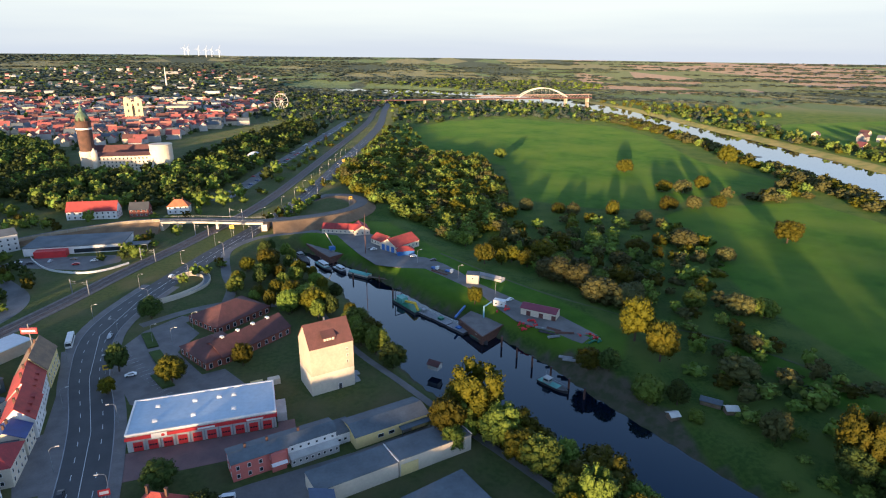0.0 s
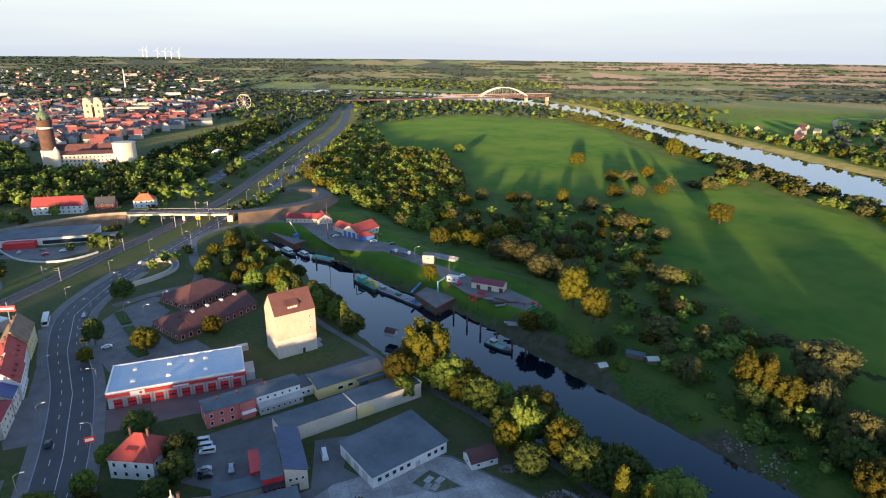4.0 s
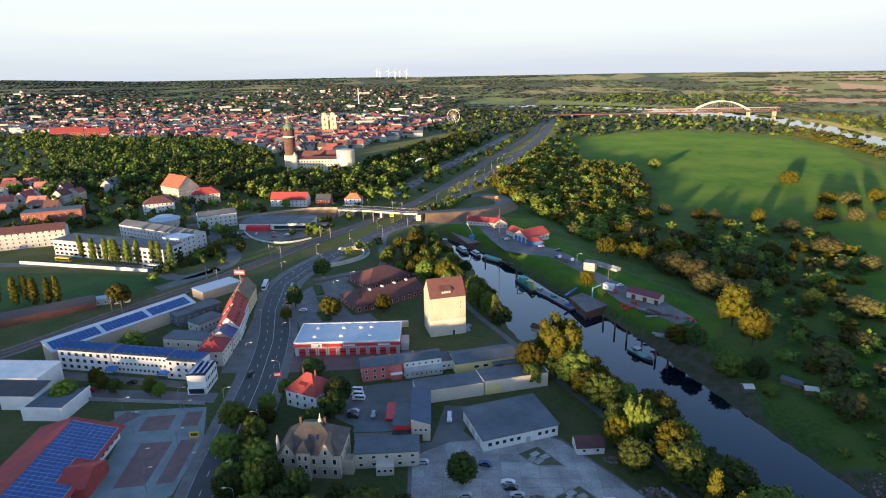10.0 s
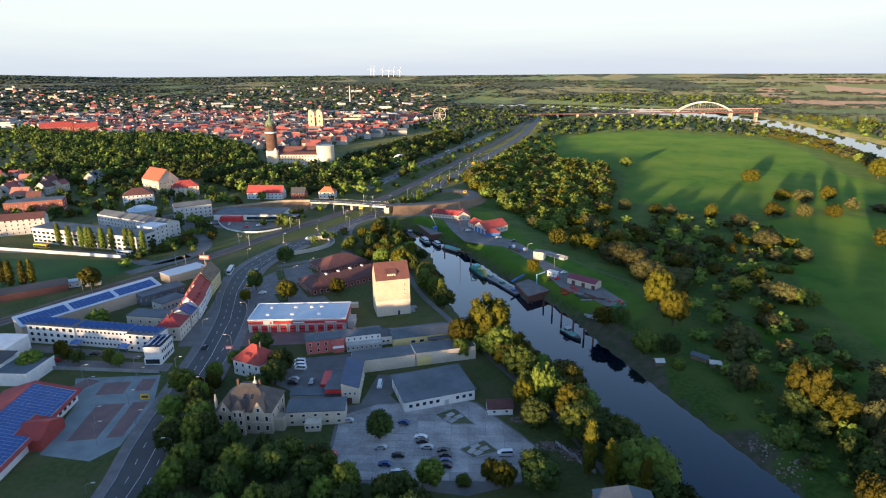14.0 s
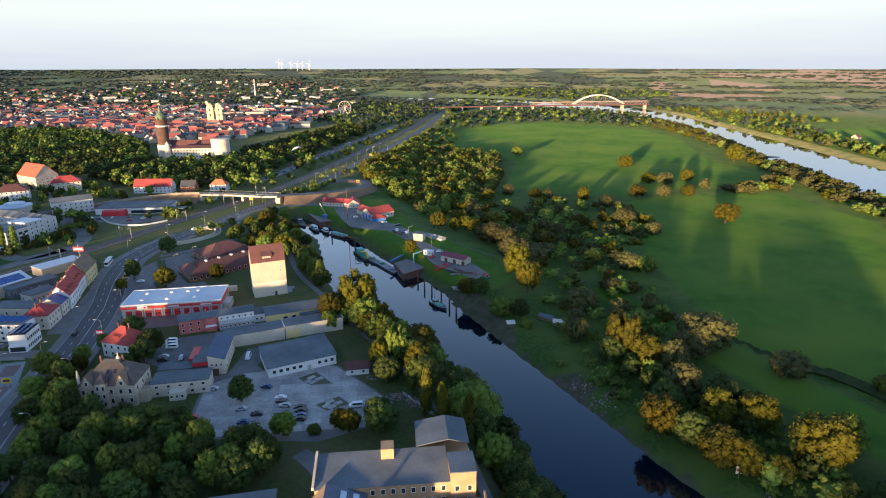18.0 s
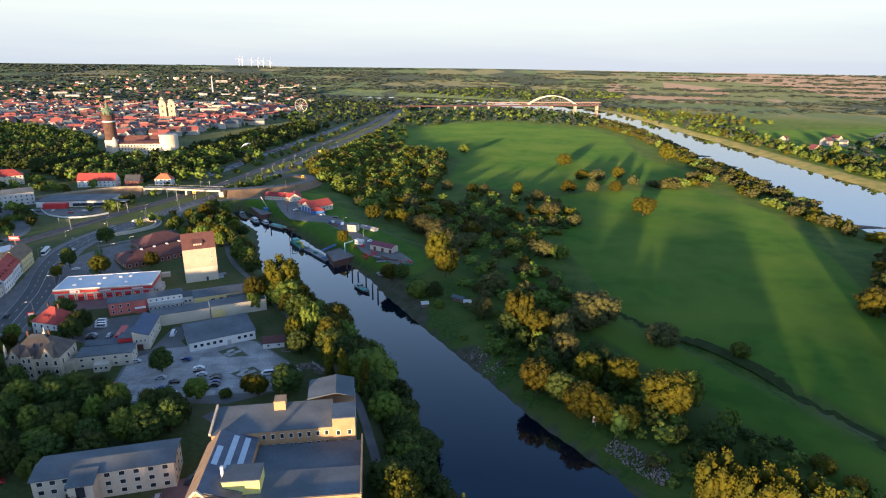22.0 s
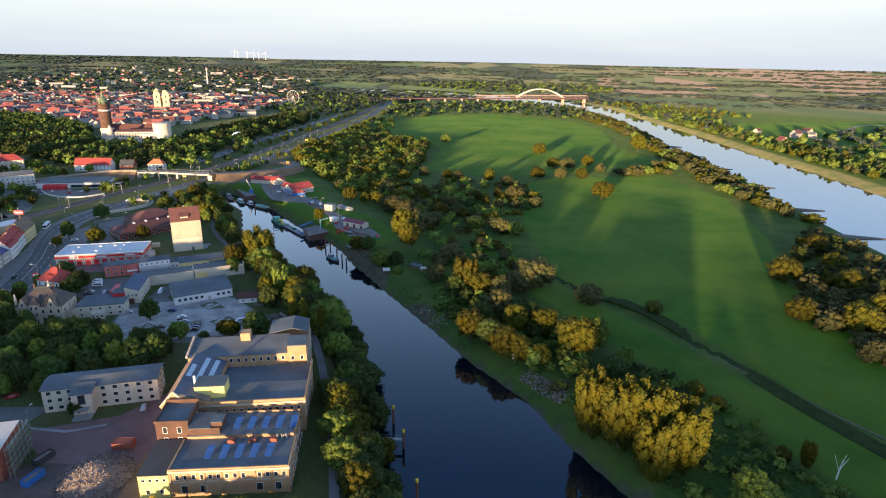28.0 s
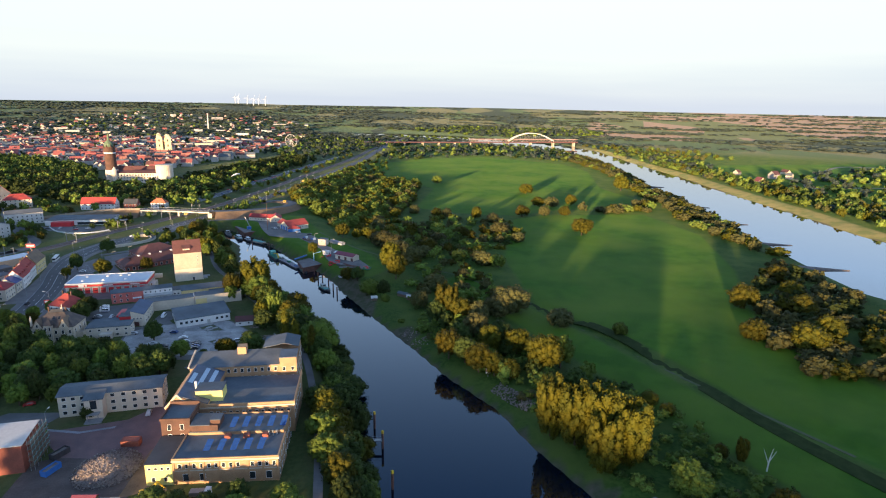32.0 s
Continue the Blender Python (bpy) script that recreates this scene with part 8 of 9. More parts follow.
def car(x, y, rot, paint, kind="car", z=None, where="parked on the car park"):
    """A car: body, cabin, windows, wheels and lights, from shared meshes."""
    if kind not in CAR_MESH:
        L_, W_, H_, prof = {"car": (4.3, 1.75, 1.45, [(-2.15, 0.3), (-2.15, 0.75), (-1.25, 0.92), (1.75, 0.95), (2.15, 0.75), (2.15, 0.3)]),
                            "van": (4.9, 1.9, 1.95, [(-2.45, 0.3), (-2.45, 1.0), (-1.7, 1.15), (2.45, 1.15), (2.45, 0.3)])}[kind]
        cab = [(-1.2, 0.93), (-0.55, 1.43), (1.0, 1.45), (1.75, 0.96)] if kind == "car" else [(-1.75, 1.16), (-1.1, 1.9), (2.35, 1.95), (2.42, 1.16)]
        def side(profile, hw, inset):
            b, k = Build(), len(profile)
            vs = [(px, -hw + (inset if i in (1, 2) else 0), pz) for i, (px, pz) in enumerate(profile)] + [(px, hw - (inset if i in (1, 2) else 0), pz) for i, (px, pz) in enumerate(profile)]
            return b.add(vs, [tuple(range(k)), tuple(range(k, 2 * k))[::-1]] + [((i + 1) % k, i, k + i, k + (i + 1) % k) for i in range(k)])
        glass = [(cab[0][0] + 0.12, cab[0][1] + 0.06), (cab[1][0] + 0.05, cab[1][1] - 0.1), (cab[2][0] - 0.05, cab[2][1] - 0.1), (cab[3][0] - 0.12, cab[3][1] + 0.06)]
        wheel = Build()
        for k in range(10):
            a, b = k * math.pi / 5, (k + 1) * math.pi / 5
            wheel.add([(0, -0.1, 0), (0.32 * math.cos(a), -0.1, 0.32 * math.sin(a)), (0.32 * math.cos(b), -0.1, 0.32 * math.sin(b)), (0, 0.1, 0), (0.32 * math.cos(a), 0.1, 0.32 * math.sin(a)), (0.32 * math.cos(b), 0.1, 0.32 * math.sin(b))],
                      [(0, 1, 2), (3, 5, 4), (1, 4, 5, 2)])
        CAR_MESH[kind] = (side(prof, W_ / 2, 0.0), side(cab, W_ / 2 - 0.05, 0.18), side(glass, W_ / 2 - 0.03, 0.16), wheel.mesh("wheel", RUBBER), {})
    body, cab, glass, wheel, cache = CAR_MESH[kind]
    if paint not in cache:
        cache[paint] = (body.mesh("body", CAR_PAINT[paint]), cab.mesh("cabin", CAR_PAINT[paint]), glass.mesh("window_band", GLASS))
    z = (land_z(x, y) if z is None else z) + 0.14
    root = thing(kind, pose(x, y, z, 0, 0, rot), f"{paint} {'passenger car' if kind == 'car' else 'delivery van'} {where}", kind, "cars")
    for name, m in zip(("body", "cabin", "window_band"), cache[paint]):
        part(name, m, None, root)
    for wx in (-1.35, 1.35):
        for wy in (-0.8, 0.8):
            part("wheel", wheel, RUBBER, root, at=pose(wx, wy, 0.32))
    return root


CAR_PAINT = {n: mat("car_" + n, c, c, 1, 0.3, fine=0.02, spec=0.6) for n, c in (("white", (0.75, 0.75, 0.75)), ("silver", (0.42, 0.43, 0.45)), ("black", (0.025, 0.025, 0.03)), ("blue", (0.04, 0.07, 0.2)), ("red", (0.4, 0.03, 0.03)), ("grey", (0.14, 0.15, 0.16)))}
for x, y, r, p in ((18, -92, 10, "silver"), (38, -89.5, -8, "blue"), (46, -97, 2, "white"), (47, -99.3, 4, "black"), (49.2, -102, 6, "silver"), (34, -105, 12, "silver"), (41, -108, 10, "black"), (38, -113, 4, "blue"),
                   (43, -116, 8, "white"), (55, -103, 0, "black"), (56, -105.2, 2, "black"), (56.5, -108, 10, "blue"), (57, -110.3, 6, "black"), (19, -111, 10, "red"), (21, -116, 10, "grey"), (12, -87.5, 95, "white")):
    car(x, y, r, p, z=0.12)
car(75, -101, 12, "white", "van", z=0.12)
for x, y, r, p, k in ((-18, -53, 5, "white", "van"), (-16.5, -56, 5, "white", "van"), (-15, -58.6, 5, "white", "van"), (-14, -67.5, 8, "silver", "car"), (-13, -70.4, 8, "black", "car"), (-6, -68, 100, "silver", "car"), (22, -66, 100, "white", "van"),
                      (-74, 21, 20, "white", "car"), (-112, -62, 5, "black", "car"), (-124, -70.5, 5, "red", "car"), (-127, -71, 5, "blue", "car"), (64, -172, 105, "silver", "car"), (70, -164, 80, "black", "car"), (71, -161, 80, "grey", "car"),
                      (14, -166, 30, "red", "car"), (2, -170, 20, "silver", "car")):
    car(x, y, r, p, k, z=0.06, where="parked in the yard")
road_dir = np.degrees(np.arctan2(*np.gradient(MAIN[:, :2], axis=0)[:, ::-1].T))
for i, off, p, k in ((28, 2, "silver", "car"), (36, -2, "white", "van"), (45, 5, "black", "car"), (62, -5, "silver", "car"), (74, 2, "white", "car"), (90, -2, "grey", "car"), (112, 5, "white", "van")):
    q = offset_line(MAIN, off)[i]
    car(float(q[0]), float(q[1]), float(road_dir[i]) + (180 if off > 0 else 0), p, k, z=0.09, where="on the asphalt main road")
for x, y, r, p in ((-183, 20, 40, "white"), (20, 176, 20, "white"), (18, 178, 20, "black"), (46, 160, -10, "white"), (45, 162, -10, "blue"), (94, 86, 30, "white"), (58, 152, 10, "black")):
    car(x, y, r, p, where="parked beside the harbour buildings" if x > 0 else "parked at the sports ground")
ROW_CARS = np.random.default_rng(77)
street_dir = np.degrees(np.arctan2(*np.gradient(STATION[:, :2], axis=0)[:, ::-1].T))
for i in range(8, 82, 2):
    for off in (-4.2, 5.2):
        if ROW_CARS.uniform() < 0.36:
            q = offset_line(STATION, off)[i]
            car(float(q[0]), float(q[1]), float(street_dir[i]) + 80, ("white", "silver", "black", "grey", "red", "blue")[int(ROW_CARS.integers(0, 6))], z=0.1, where="parked in a bay beside the railway")
paved("store_car_park", [(-206, 158), (-176, 152), (-150, 148), (-136, 162), (-138, 176), (-200, 172)], 0.05, PAVING, "grey paved car park before the store")
for x, y, r, p in ((-196, 163, 5, "white"), (-188, 161, 5, "black"), (-178, 164, 95, "silver"), (-160, 158, 20, "red"), (-152, 164, 20, "white"), (-166, 168, 5, "grey")):
    car(x, y, r, p, z=0.06, where="parked before the store")
curved = thing("boundary_wall", pose(0, 0, 0), "low white curved wall round the store's car park", "wall")
arc = curve_points([(-196, 176), (-188, 165), (-171, 149), (-151, 142), (-138, 146), (-129, 158)], 4)
for p, q in zip(arc, arc[1:]):
    part("panel", Build().beam((p[0], p[1], 0.6), (q[0], q[1], 0.6), 0.3, 1.3), WHITE, curved)
bus_at = [(-112, 52, -70, WHITE, "white"), (-278, 79, -5, YELLOW_PAINT, "yellow"), (-205, 74, -5, WHITE, "white")]
for x, y, r, m, lab in bus_at:
    bus = thing("bus", pose(x, y, 0.1, 0, 0, r), f"{lab} coach standing by the roadside", "bus", "buses")
    part("body", Build().box(-6, -1.25, 0.35, 6, 1.25, 3.1).box(-5.8, -1.1, 3.1, 5.8, 1.1, 3.25), m, bus)
    part("window_band", Build().box(-5.6, -1.29, 1.5, 5.6, -1.254, 2.6).box(-5.6, 1.254, 1.5, 5.6, 1.29, 2.6).box(6.004, -1.1, 1.3, 6.04, 1.1, 2.7), GLASS, bus)
    for wx in (-3.8, 3.6):
        for wy in (-1.1, 1.1):
            part("wheel", Build().bar((wx, wy - 0.15, 0.42), (wx, wy + 0.15, 0.42), 0.48, 10), RUBBER, bus)

# ---- lamps, masts, signs, piles ----
lamp0 = thing("street_lamp", pose(0, 0, -50), "grey steel street lamp with curved arm", "street lamp", "street lamps")
part("pole", Build().bar((0, 0, -0.2), (0, 0, 8.2), 0.11, 6, 0.07), STEEL, lamp0)
part("arm", Build().bar((0, 0, 8.2), (0.8, 0, 8.9), 0.06, 5).bar((0.8, 0, 8.9), (2.3, 0, 9.1), 0.05, 5), STEEL, lamp0)
part("lamp_head", Build().box(1.8, -0.18, 9.0, 2.9, 0.18, 9.2), STEEL_PALE, lamp0)
first = True
spots = []
for off, face in ((-8.6, 90), (8.6, -90)):
    o = offset_line(MAIN, off)
    for i in range(20 if off < 0 else 23, 150, 6):
        spots.append((float(o[i, 0]), float(o[i, 1]), float(road_dir[i]) + face))
spots += [(-72, -84, 20), (-64, -100, 20), (-86, -94, 20), (-96, -86, 20), (-68, -112, 20), (-61, -120, 20), (-80, -76, 20), (-62, 62, 0), (-76, 50, 0), (-66, 46, 0), (34, -186, 90), (48, 148, 0), (70, 118, 0), (88, 96, 0)]
for x, y, r in spots:
    at = pose(x, y, land_z(x, y), 0, 0, r)
    if first:
        lamp0.matrix_basis, first = at, False
    else:
        copy_thing(lamp0, at)
mast0 = thing("catenary_mast", pose(0, 0, -50), "grey railway mast with catenary arm", "mast", "railway masts")
part("post", Build().box(-0.2, -0.2, -0.3, 0.2, 0.2, 8.4), STEEL, mast0)
part("arm", Build().beam((0, 0, 7.6), (3.4, 0, 7.2), 0.12, 0.12).beam((0, 0, 6.2), (3.4, 0, 6.4), 0.1, 0.1), STEEL, mast0)
first = True
for off, face in ((-5.2, 90), (5.2, -90)):
    o, d = offset_line(RAIL, off), np.degrees(np.arctan2(*np.gradient(RAIL[:, :2], axis=0)[:, ::-1].T))
    for i in range(4, 100, 9):
        at = pose(float(o[i, 0]), float(o[i, 1]), 0, 0, 0, float(d[i]) + face)
        if first:
            mast0.matrix_basis, first = at, False
        else:
            copy_thing(mast0, at)
wires = Build()
for off in (-2, 2):
    o = offset_line(RAIL, off)[:108:4]
    for p, q in zip(o, o[1:]):
        wires.bar((p[0], p[1], 6.3), (q[0], q[1], 6.3), 0.03, 3)
tagged(part("catenary_wire", wires, STEEL_DARK), "thin overhead wires of the railway", "wire", kind="stuff")
for x, y, h, r, m, lab in ((-80, 212, 8, 0, YELLOW_PAINT, "yellow direction sign board above the road"), (-20, 480, 8, 10, YELLOW_PAINT, "yellow direction sign board above the road"), (-61, -95, 5, 15, YELLOW_PAINT, "yellow supermarket sign on a post"), (-53, -50, 4, 15, RED, "red fire station sign with white panel"),
                         (-2, 300, 7, 30, YELLOW_PAINT, "yellow direction sign on the loop"), (-84, 24, 4, 20, YELLOW_PAINT, "yellow shop sign on a post")):
    s = thing("sign", pose(x, y, 0, 0, 0, r), lab, "sign")
    part("post", Build().bar((-0.9, 0, -0.2), (-0.9, 0, h), 0.09, 6).bar((0.9, 0, -0.2), (0.9, 0, h), 0.09, 6), STEEL, s)
    part("board", Build().box(-1.6, -0.2, h - 2.2, 1.6, -0.095, h), m, s)
    part("panel", Build().box(-1.2, -0.26, h - 1.6, 1.2, -0.204, h - 0.6), WHITE if m is RED else STEEL_DARK, s)
sites = np.random.default_rng(90)
heap = Build()
for k in range(1500):
    a, q = sites.uniform(0, 6.28), math.sqrt(sites.uniform()) * 11
    x, y = 67 + q * math.cos(a) * 0.95, -207 + q * math.sin(a) * 1.05
    z = max(0.1, 4.2 * (1 - q / 11.5)) + sites.uniform(-0.3, 0.3)
    s = sites.uniform(0.1, 0.36)
    heap.add([(x + v[0] * s * sites.uniform(0.7, 1.3), y + v[1] * s * sites.uniform(0.7, 1.3), z + v[2] * s * 0.7) for v in ICO.tolist()], [tuple(f) for f in ICO_F.tolist()])
heap.lathe(67, -207, [(10.5, -0.2), (7.5, 1.2), (4, 2.7), (1, 3.8), (0.2, 4.0)], 14)
tagged(part("rubble_heap", heap, RUBBLE), "large heap of broken bricks and concrete", "rubble", kind="stuff")
stones = Build()
for k in range(520):
    x, y = sites.uniform(0, 1), sites.uniform(-1, 1)
    px, py = 203 + 13 * x + 3 * y, -136 - 20 * x + 3 * y
    s = sites.uniform(0.14, 0.4)
    stones.add([(px + v[0] * s, py + v[1] * s, land_z(px, py) + 0.3 + v[2] * s) for v in ICO.tolist()], [tuple(f) for f in ICO_F.tolist()])
for cx, cy in ((160, -72), (166, -84), (250, -252)):
    for k in range(60):
        px, py = cx + sites.normal(0, 3), cy + sites.normal(0, 3)
        s = sites.uniform(0.2, 0.5)
        stones.add([(px + v[0] * s, py + v[1] * s, land_z(px, py) + 0.1 + v[2] * s) for v in ICO.tolist()], [tuple(f) for f in ICO_F.tolist()])
tagged(part("bank_stones", stones, RUBBLE), "broken stones and bricks dumped on the bank", "stones", kind="stuff")
ramp_bed = thing("stone_ramp", pose(0, 0, 0), "pale grey stone-paved ramp running down to the canal", "ramp")


def ramp_point(u, v):
    """A point of the ramp, u across it and v along it, a little above the bank."""
    ax, ay = np.interp(v, [0, 0.35, 1], [240.5, 241, 250]), np.interp(v, [0, 0.35, 1], [-216, -226, -250])
    bx, by = np.interp(v, [0, 0.35, 1], [247.5, 256, 268]), np.interp(v, [0, 0.35, 1], [-213.5, -226, -250])
    px, py = ax + (bx - ax) * u, ay + (by - ay) * u
    return px, py, max(land_z(px, py), WATER_Z - 0.3) + 0.35


bed = [ramp_point(i / 8, j / 14) for j in range(15) for i in range(9)]
part("bed", Build().add(bed + [(x, y, z - 0.8) for x, y, z in bed], [(9 * j + i, 9 * j + i + 1, 9 * j + i + 10, 9 * j + i + 9)[::-1] for j in range(14) for i in range(8)]
     + [(9 * j + k, 9 * j + k + 9, 135 + 9 * j + k + 9, 135 + 9 * j + k) for j in range(14) for k in (0, 8)] + [(k + i, k + i + 1, 135 + k + i + 1, 135 + k + i) for i in range(8) for k in (0, 126)]), CONCRETE, ramp_bed)
cobbles = Build()
for k in range(900):
    px, py, pz = ramp_point(sites.uniform(0, 1), sites.uniform(0, 1))
    q = sites.uniform(0.16, 0.34)
    cobbles.add([(px + w[0] * q, py + w[1] * q, pz + 0.03 + w[2] * 0.14) for w in ICO.tolist()], [tuple(f) for f in ICO_F.tolist()])
part("stones", cobbles, mat("pale_stones", (0.40, 0.40, 0.41), (0.30, 0.30, 0.31), 0.3, 0.95, island=0.25), ramp_bed)["kind"] = "stuff"
skip = thing("skip_container", pose(65.0, -194.5, 0.1, 0, 0, 5), "red open skip container on the yard", "container")
part("shell", Build().prism([(0, 0), (6, 0), (6, 2.4), (0, 2.4)], 0, 0.15).slab([(0, -0.4, 2.4), (6, -0.4, 2.4), (6, 0, 0.15), (0, 0, 0.15)], 0.1).slab([(0, 2.4, 0.15), (6, 2.4, 0.15), (6, 2.8, 2.4), (0, 2.8, 2.4)], 0.1).box(-0.1, -0.3, 0.15, 0, 2.7, 2.4).box(6, -0.3, 0.15, 6.1, 2.7, 2.4), BRICK_RED, skip)
part("cover", Build().box(0, -0.3, 2.2, 6, 2.7, 2.35), BRICK_RED, skip)
for x, y, r, m, lab in ((47, -203, 70, STEEL_DARK, "dark skip filled with debris"), (50, -212, 75, BLUE_PAINT, "blue skip container on bare earth")):
    s = thing("skip_container", pose(x, y, 0.1, 0, 0, r), lab, "container", "skips")
    part("shell", Build().box(0, 0, 0, 6, 0.1, 2).box(0, 2.3, 0, 6, 2.4, 2).box(0, 0.1, 0, 0.1, 2.3, 2).box(5.9, 0.1, 0, 6, 2.3, 2).box(0.1, 0.1, 0, 5.9, 2.3, 0.1), m, s)
    part("load", Build().box(0.2, 0.2, 0.1, 5.8, 2.2, 1.5), RUBBLE, s)
digger = thing("excavator", pose(86, -221, 0, 0, 0, 20), "yellow excavator beside the factory wall", "excavator")
part("tracks", Build().box(-1.8, -1.3, 0, 1.8, -0.7, 0.8).box(-1.8, 0.7, 0, 1.8, 1.3, 0.8), RUBBER, digger)
part("body", Build().box(-1.6, -1.2, 0.9, 1.4, 1.2, 2.0), YELLOW_PAINT, digger)
part("cab", Build().box(0.2, -1.1, 2.0, 1.4, 0.1, 3.0), GLASS, digger)
part("boom", Build().beam((1.3, 0.5, 1.8), (3.8, 0.5, 4.0), 0.4, 0.5).beam((3.8, 0.5, 4.0), (5.6, 0.5, 1.4), 0.35, 0.4), YELLOW_PAINT, digger)
part("bucket", Build().box(5.2, 0, 0.4, 6.1, 1.0, 1.4), STEEL_DARK, digger)
lorry = thing("lorry", pose(103, -221, 0, 0, 0, 5), "white tipper lorry behind the trees", "lorry")
part("bed", Build().box(-3, -1.2, 1.1, 1.4, 1.2, 2.4), STEEL, lorry)
part("cab", Build().box(1.6, -1.2, 0.7, 3.2, 1.2, 2.9), WHITE, lorry)
for wx in (-2, -0.9, 2.3):
    for wy in (-1, 1):
        part("wheel", Build().bar((wx, wy - 0.15, 0.5), (wx, wy + 0.15, 0.5), 0.5, 10), RUBBER, lorry)
# scaffolded building at the edge of the site
sc = thing("scaffolded_house", pose(22, -214, 0, 0, 0, 14), "house in scaffolding with pale unfinished roof", "house")
part("wall", Build().box(0, 0, 0, 20, 14, 10), BRICK_RED, sc)
part("roof", Build().slab([(-0.5, -0.5, 10.2), (20.5, -0.5, 10.2), (20.5, 14.5, 11), (-0.5, 14.5, 11)], 0.3), STEEL_PALE, sc)
for k in range(6):
    part("scaffold_post", Build().bar((21.6, 0.5 + 2.6 * k, 0), (21.6, 0.5 + 2.6 * k, 11.5), 0.08, 5), STEEL, sc)
    part("scaffold_post", Build().bar((22.8, 0.5 + 2.6 * k, 0), (22.8, 0.5 + 2.6 * k, 11.5), 0.08, 5), STEEL, sc)
for k in range(5):
    part("scaffold_deck", Build().box(21.4, 0, 2 * k + 1.9, 23.0, 14.2, 2 * k + 2.0), WOOD, sc)
    part("scaffold_rail", Build().beam((22.9, 0, 2 * k + 3.0), (22.9, 14.2, 2 * k + 3.0), 0.1, 0.1), TURQUOISE, sc)
CARAVAN_PROFILE = [(-2.6, 0.45), (-2.75, 1.2), (-2.35, 2.35), (-1.9, 2.55), (2.0, 2.6), (2.5, 2.3), (2.8, 1.3), (2.6, 0.45)]
van0 = None
for x, y, r in ((47, -228.5, 78), (50.5, -229.5, 78), (59, -231, 76), (62.6, -231.2, 76), (79, -235, 20), (80, -239, 18), (44, -236, 78)):
    if van0:
        copy_thing(van0, pose(x, y, 0.05, 0, 0, r))
        continue
    van0 = thing("caravan", pose(x, y, 0.05, 0, 0, r), "white touring caravan parked beside the building site", "caravan", "caravans")
    k = len(CARAVAN_PROFILE)
    part("body", Build().add([(px, py, pz) for py in (-1.1, 1.1) for px, pz in CARAVAN_PROFILE], [tuple(range(k))[::-1], tuple(range(k, 2 * k))] + [(i, (i + 1) % k, k + (i + 1) % k, k + i) for i in range(k)]), WHITE, van0)
    for px, w_ in ((-1.8, 1.1), (0.2, 1.3)):
        part("window", Build().box(px, -1.14, 1.3, px + w_, -1.104, 1.95), GLASS, van0)
        part("window", Build().box(px, 1.104, 1.3, px + w_, 1.14, 1.95), GLASS, van0)
    part("door", Build().box(1.65, -1.14, 0.55, 2.25, -1.104, 2.2), FRAME, van0)
    part("roof_hatch", Build().box(-0.4, -0.35, 2.575, 0.4, 0.35, 2.72), GREY_WALL, van0)
    for py in (-1.0, 1.0):
        part("wheel", Build().bar((0, py - 0.1, 0.32), (0, py + 0.1, 0.32), 0.32, 10), RUBBER, van0)
    part("drawbar", Build().beam((-2.6, 0.5, 0.45), (-4.0, 0, 0.4), 0.1, 0.1).beam((-2.6, -0.5, 0.45), (-4.0, 0, 0.4), 0.1, 0.1).bar((-3.9, 0, 0.0), (-3.9, 0, 0.45), 0.06, 6), STEEL, van0)
paved("caravan_yard", [(38, -226), (53, -225.2), (82, -226.5), (88, -244), (38, -246)], 0.05, ASPHALT_OLD, "old asphalt yard where the caravans stand")
site_wall = thing("retaining_wall", pose(53, -224.6, 0, 0, 0, 1.5), "low pale concrete wall along the building site", "wall")
for k in range(9):
    if k != 5:
        part("panel", Build().box(3.0 * k, 0, 0, 3.0 * k + 2.94, 0.4, 1.5 + 0.15 * (k % 3)), CONCRETE, site_wall)
store_shed = house("tool_shed", pose(66.5, -225.9, 0, 0, 0, 2), "gable", 6.5, 3.0, 1.9, 2.8, WOOD, mat("claret_sheet_roof", (0.22, 0.05, 0.08), (0.17, 0.045, 0.065), 0.3, 0.6), "low tool shed with claret roof", "shed", rows=0, chimneys=0)
wsign = thing("canal_sign", pose(200, -127, land_z(200, -127), 0, 0, 5), "white and red waterway sign board on a post", "sign")
part("post", Build().bar((0, 0, -0.2), (0, 0, 2.4), 0.12, 6), STEEL, wsign)
part("board", Build().box(-1.1, -0.1, 1.6, 1.1, 0.1, 4.4), WHITE, wsign)
part("bar_of_writing", Build().box(-0.9, -0.14, 2.6, 0.1, -0.104, 3.2), RED, wsign)
snag = thing("dead_tree", pose(292, -238, land_z(292, -238)), "bare pale dead tree on the bank", "tree")
part("trunk", Build().bar((0, 0, -0.3), (0.4, 0, 6), 0.3, 6, 0.15), CONCRETE, snag)
for k, (a, z) in enumerate(((0.3, 3), (2.2, 4), (3.9, 3.6), (5.2, 5), (1.2, 5.4))):
    part("branch", Build().bar((0.25, 0, z), (0.3 + 2.2 * math.cos(a), 2.2 * math.sin(a), z + 3.2), 0.13, 5, 0.04), CONCRETE, snag)

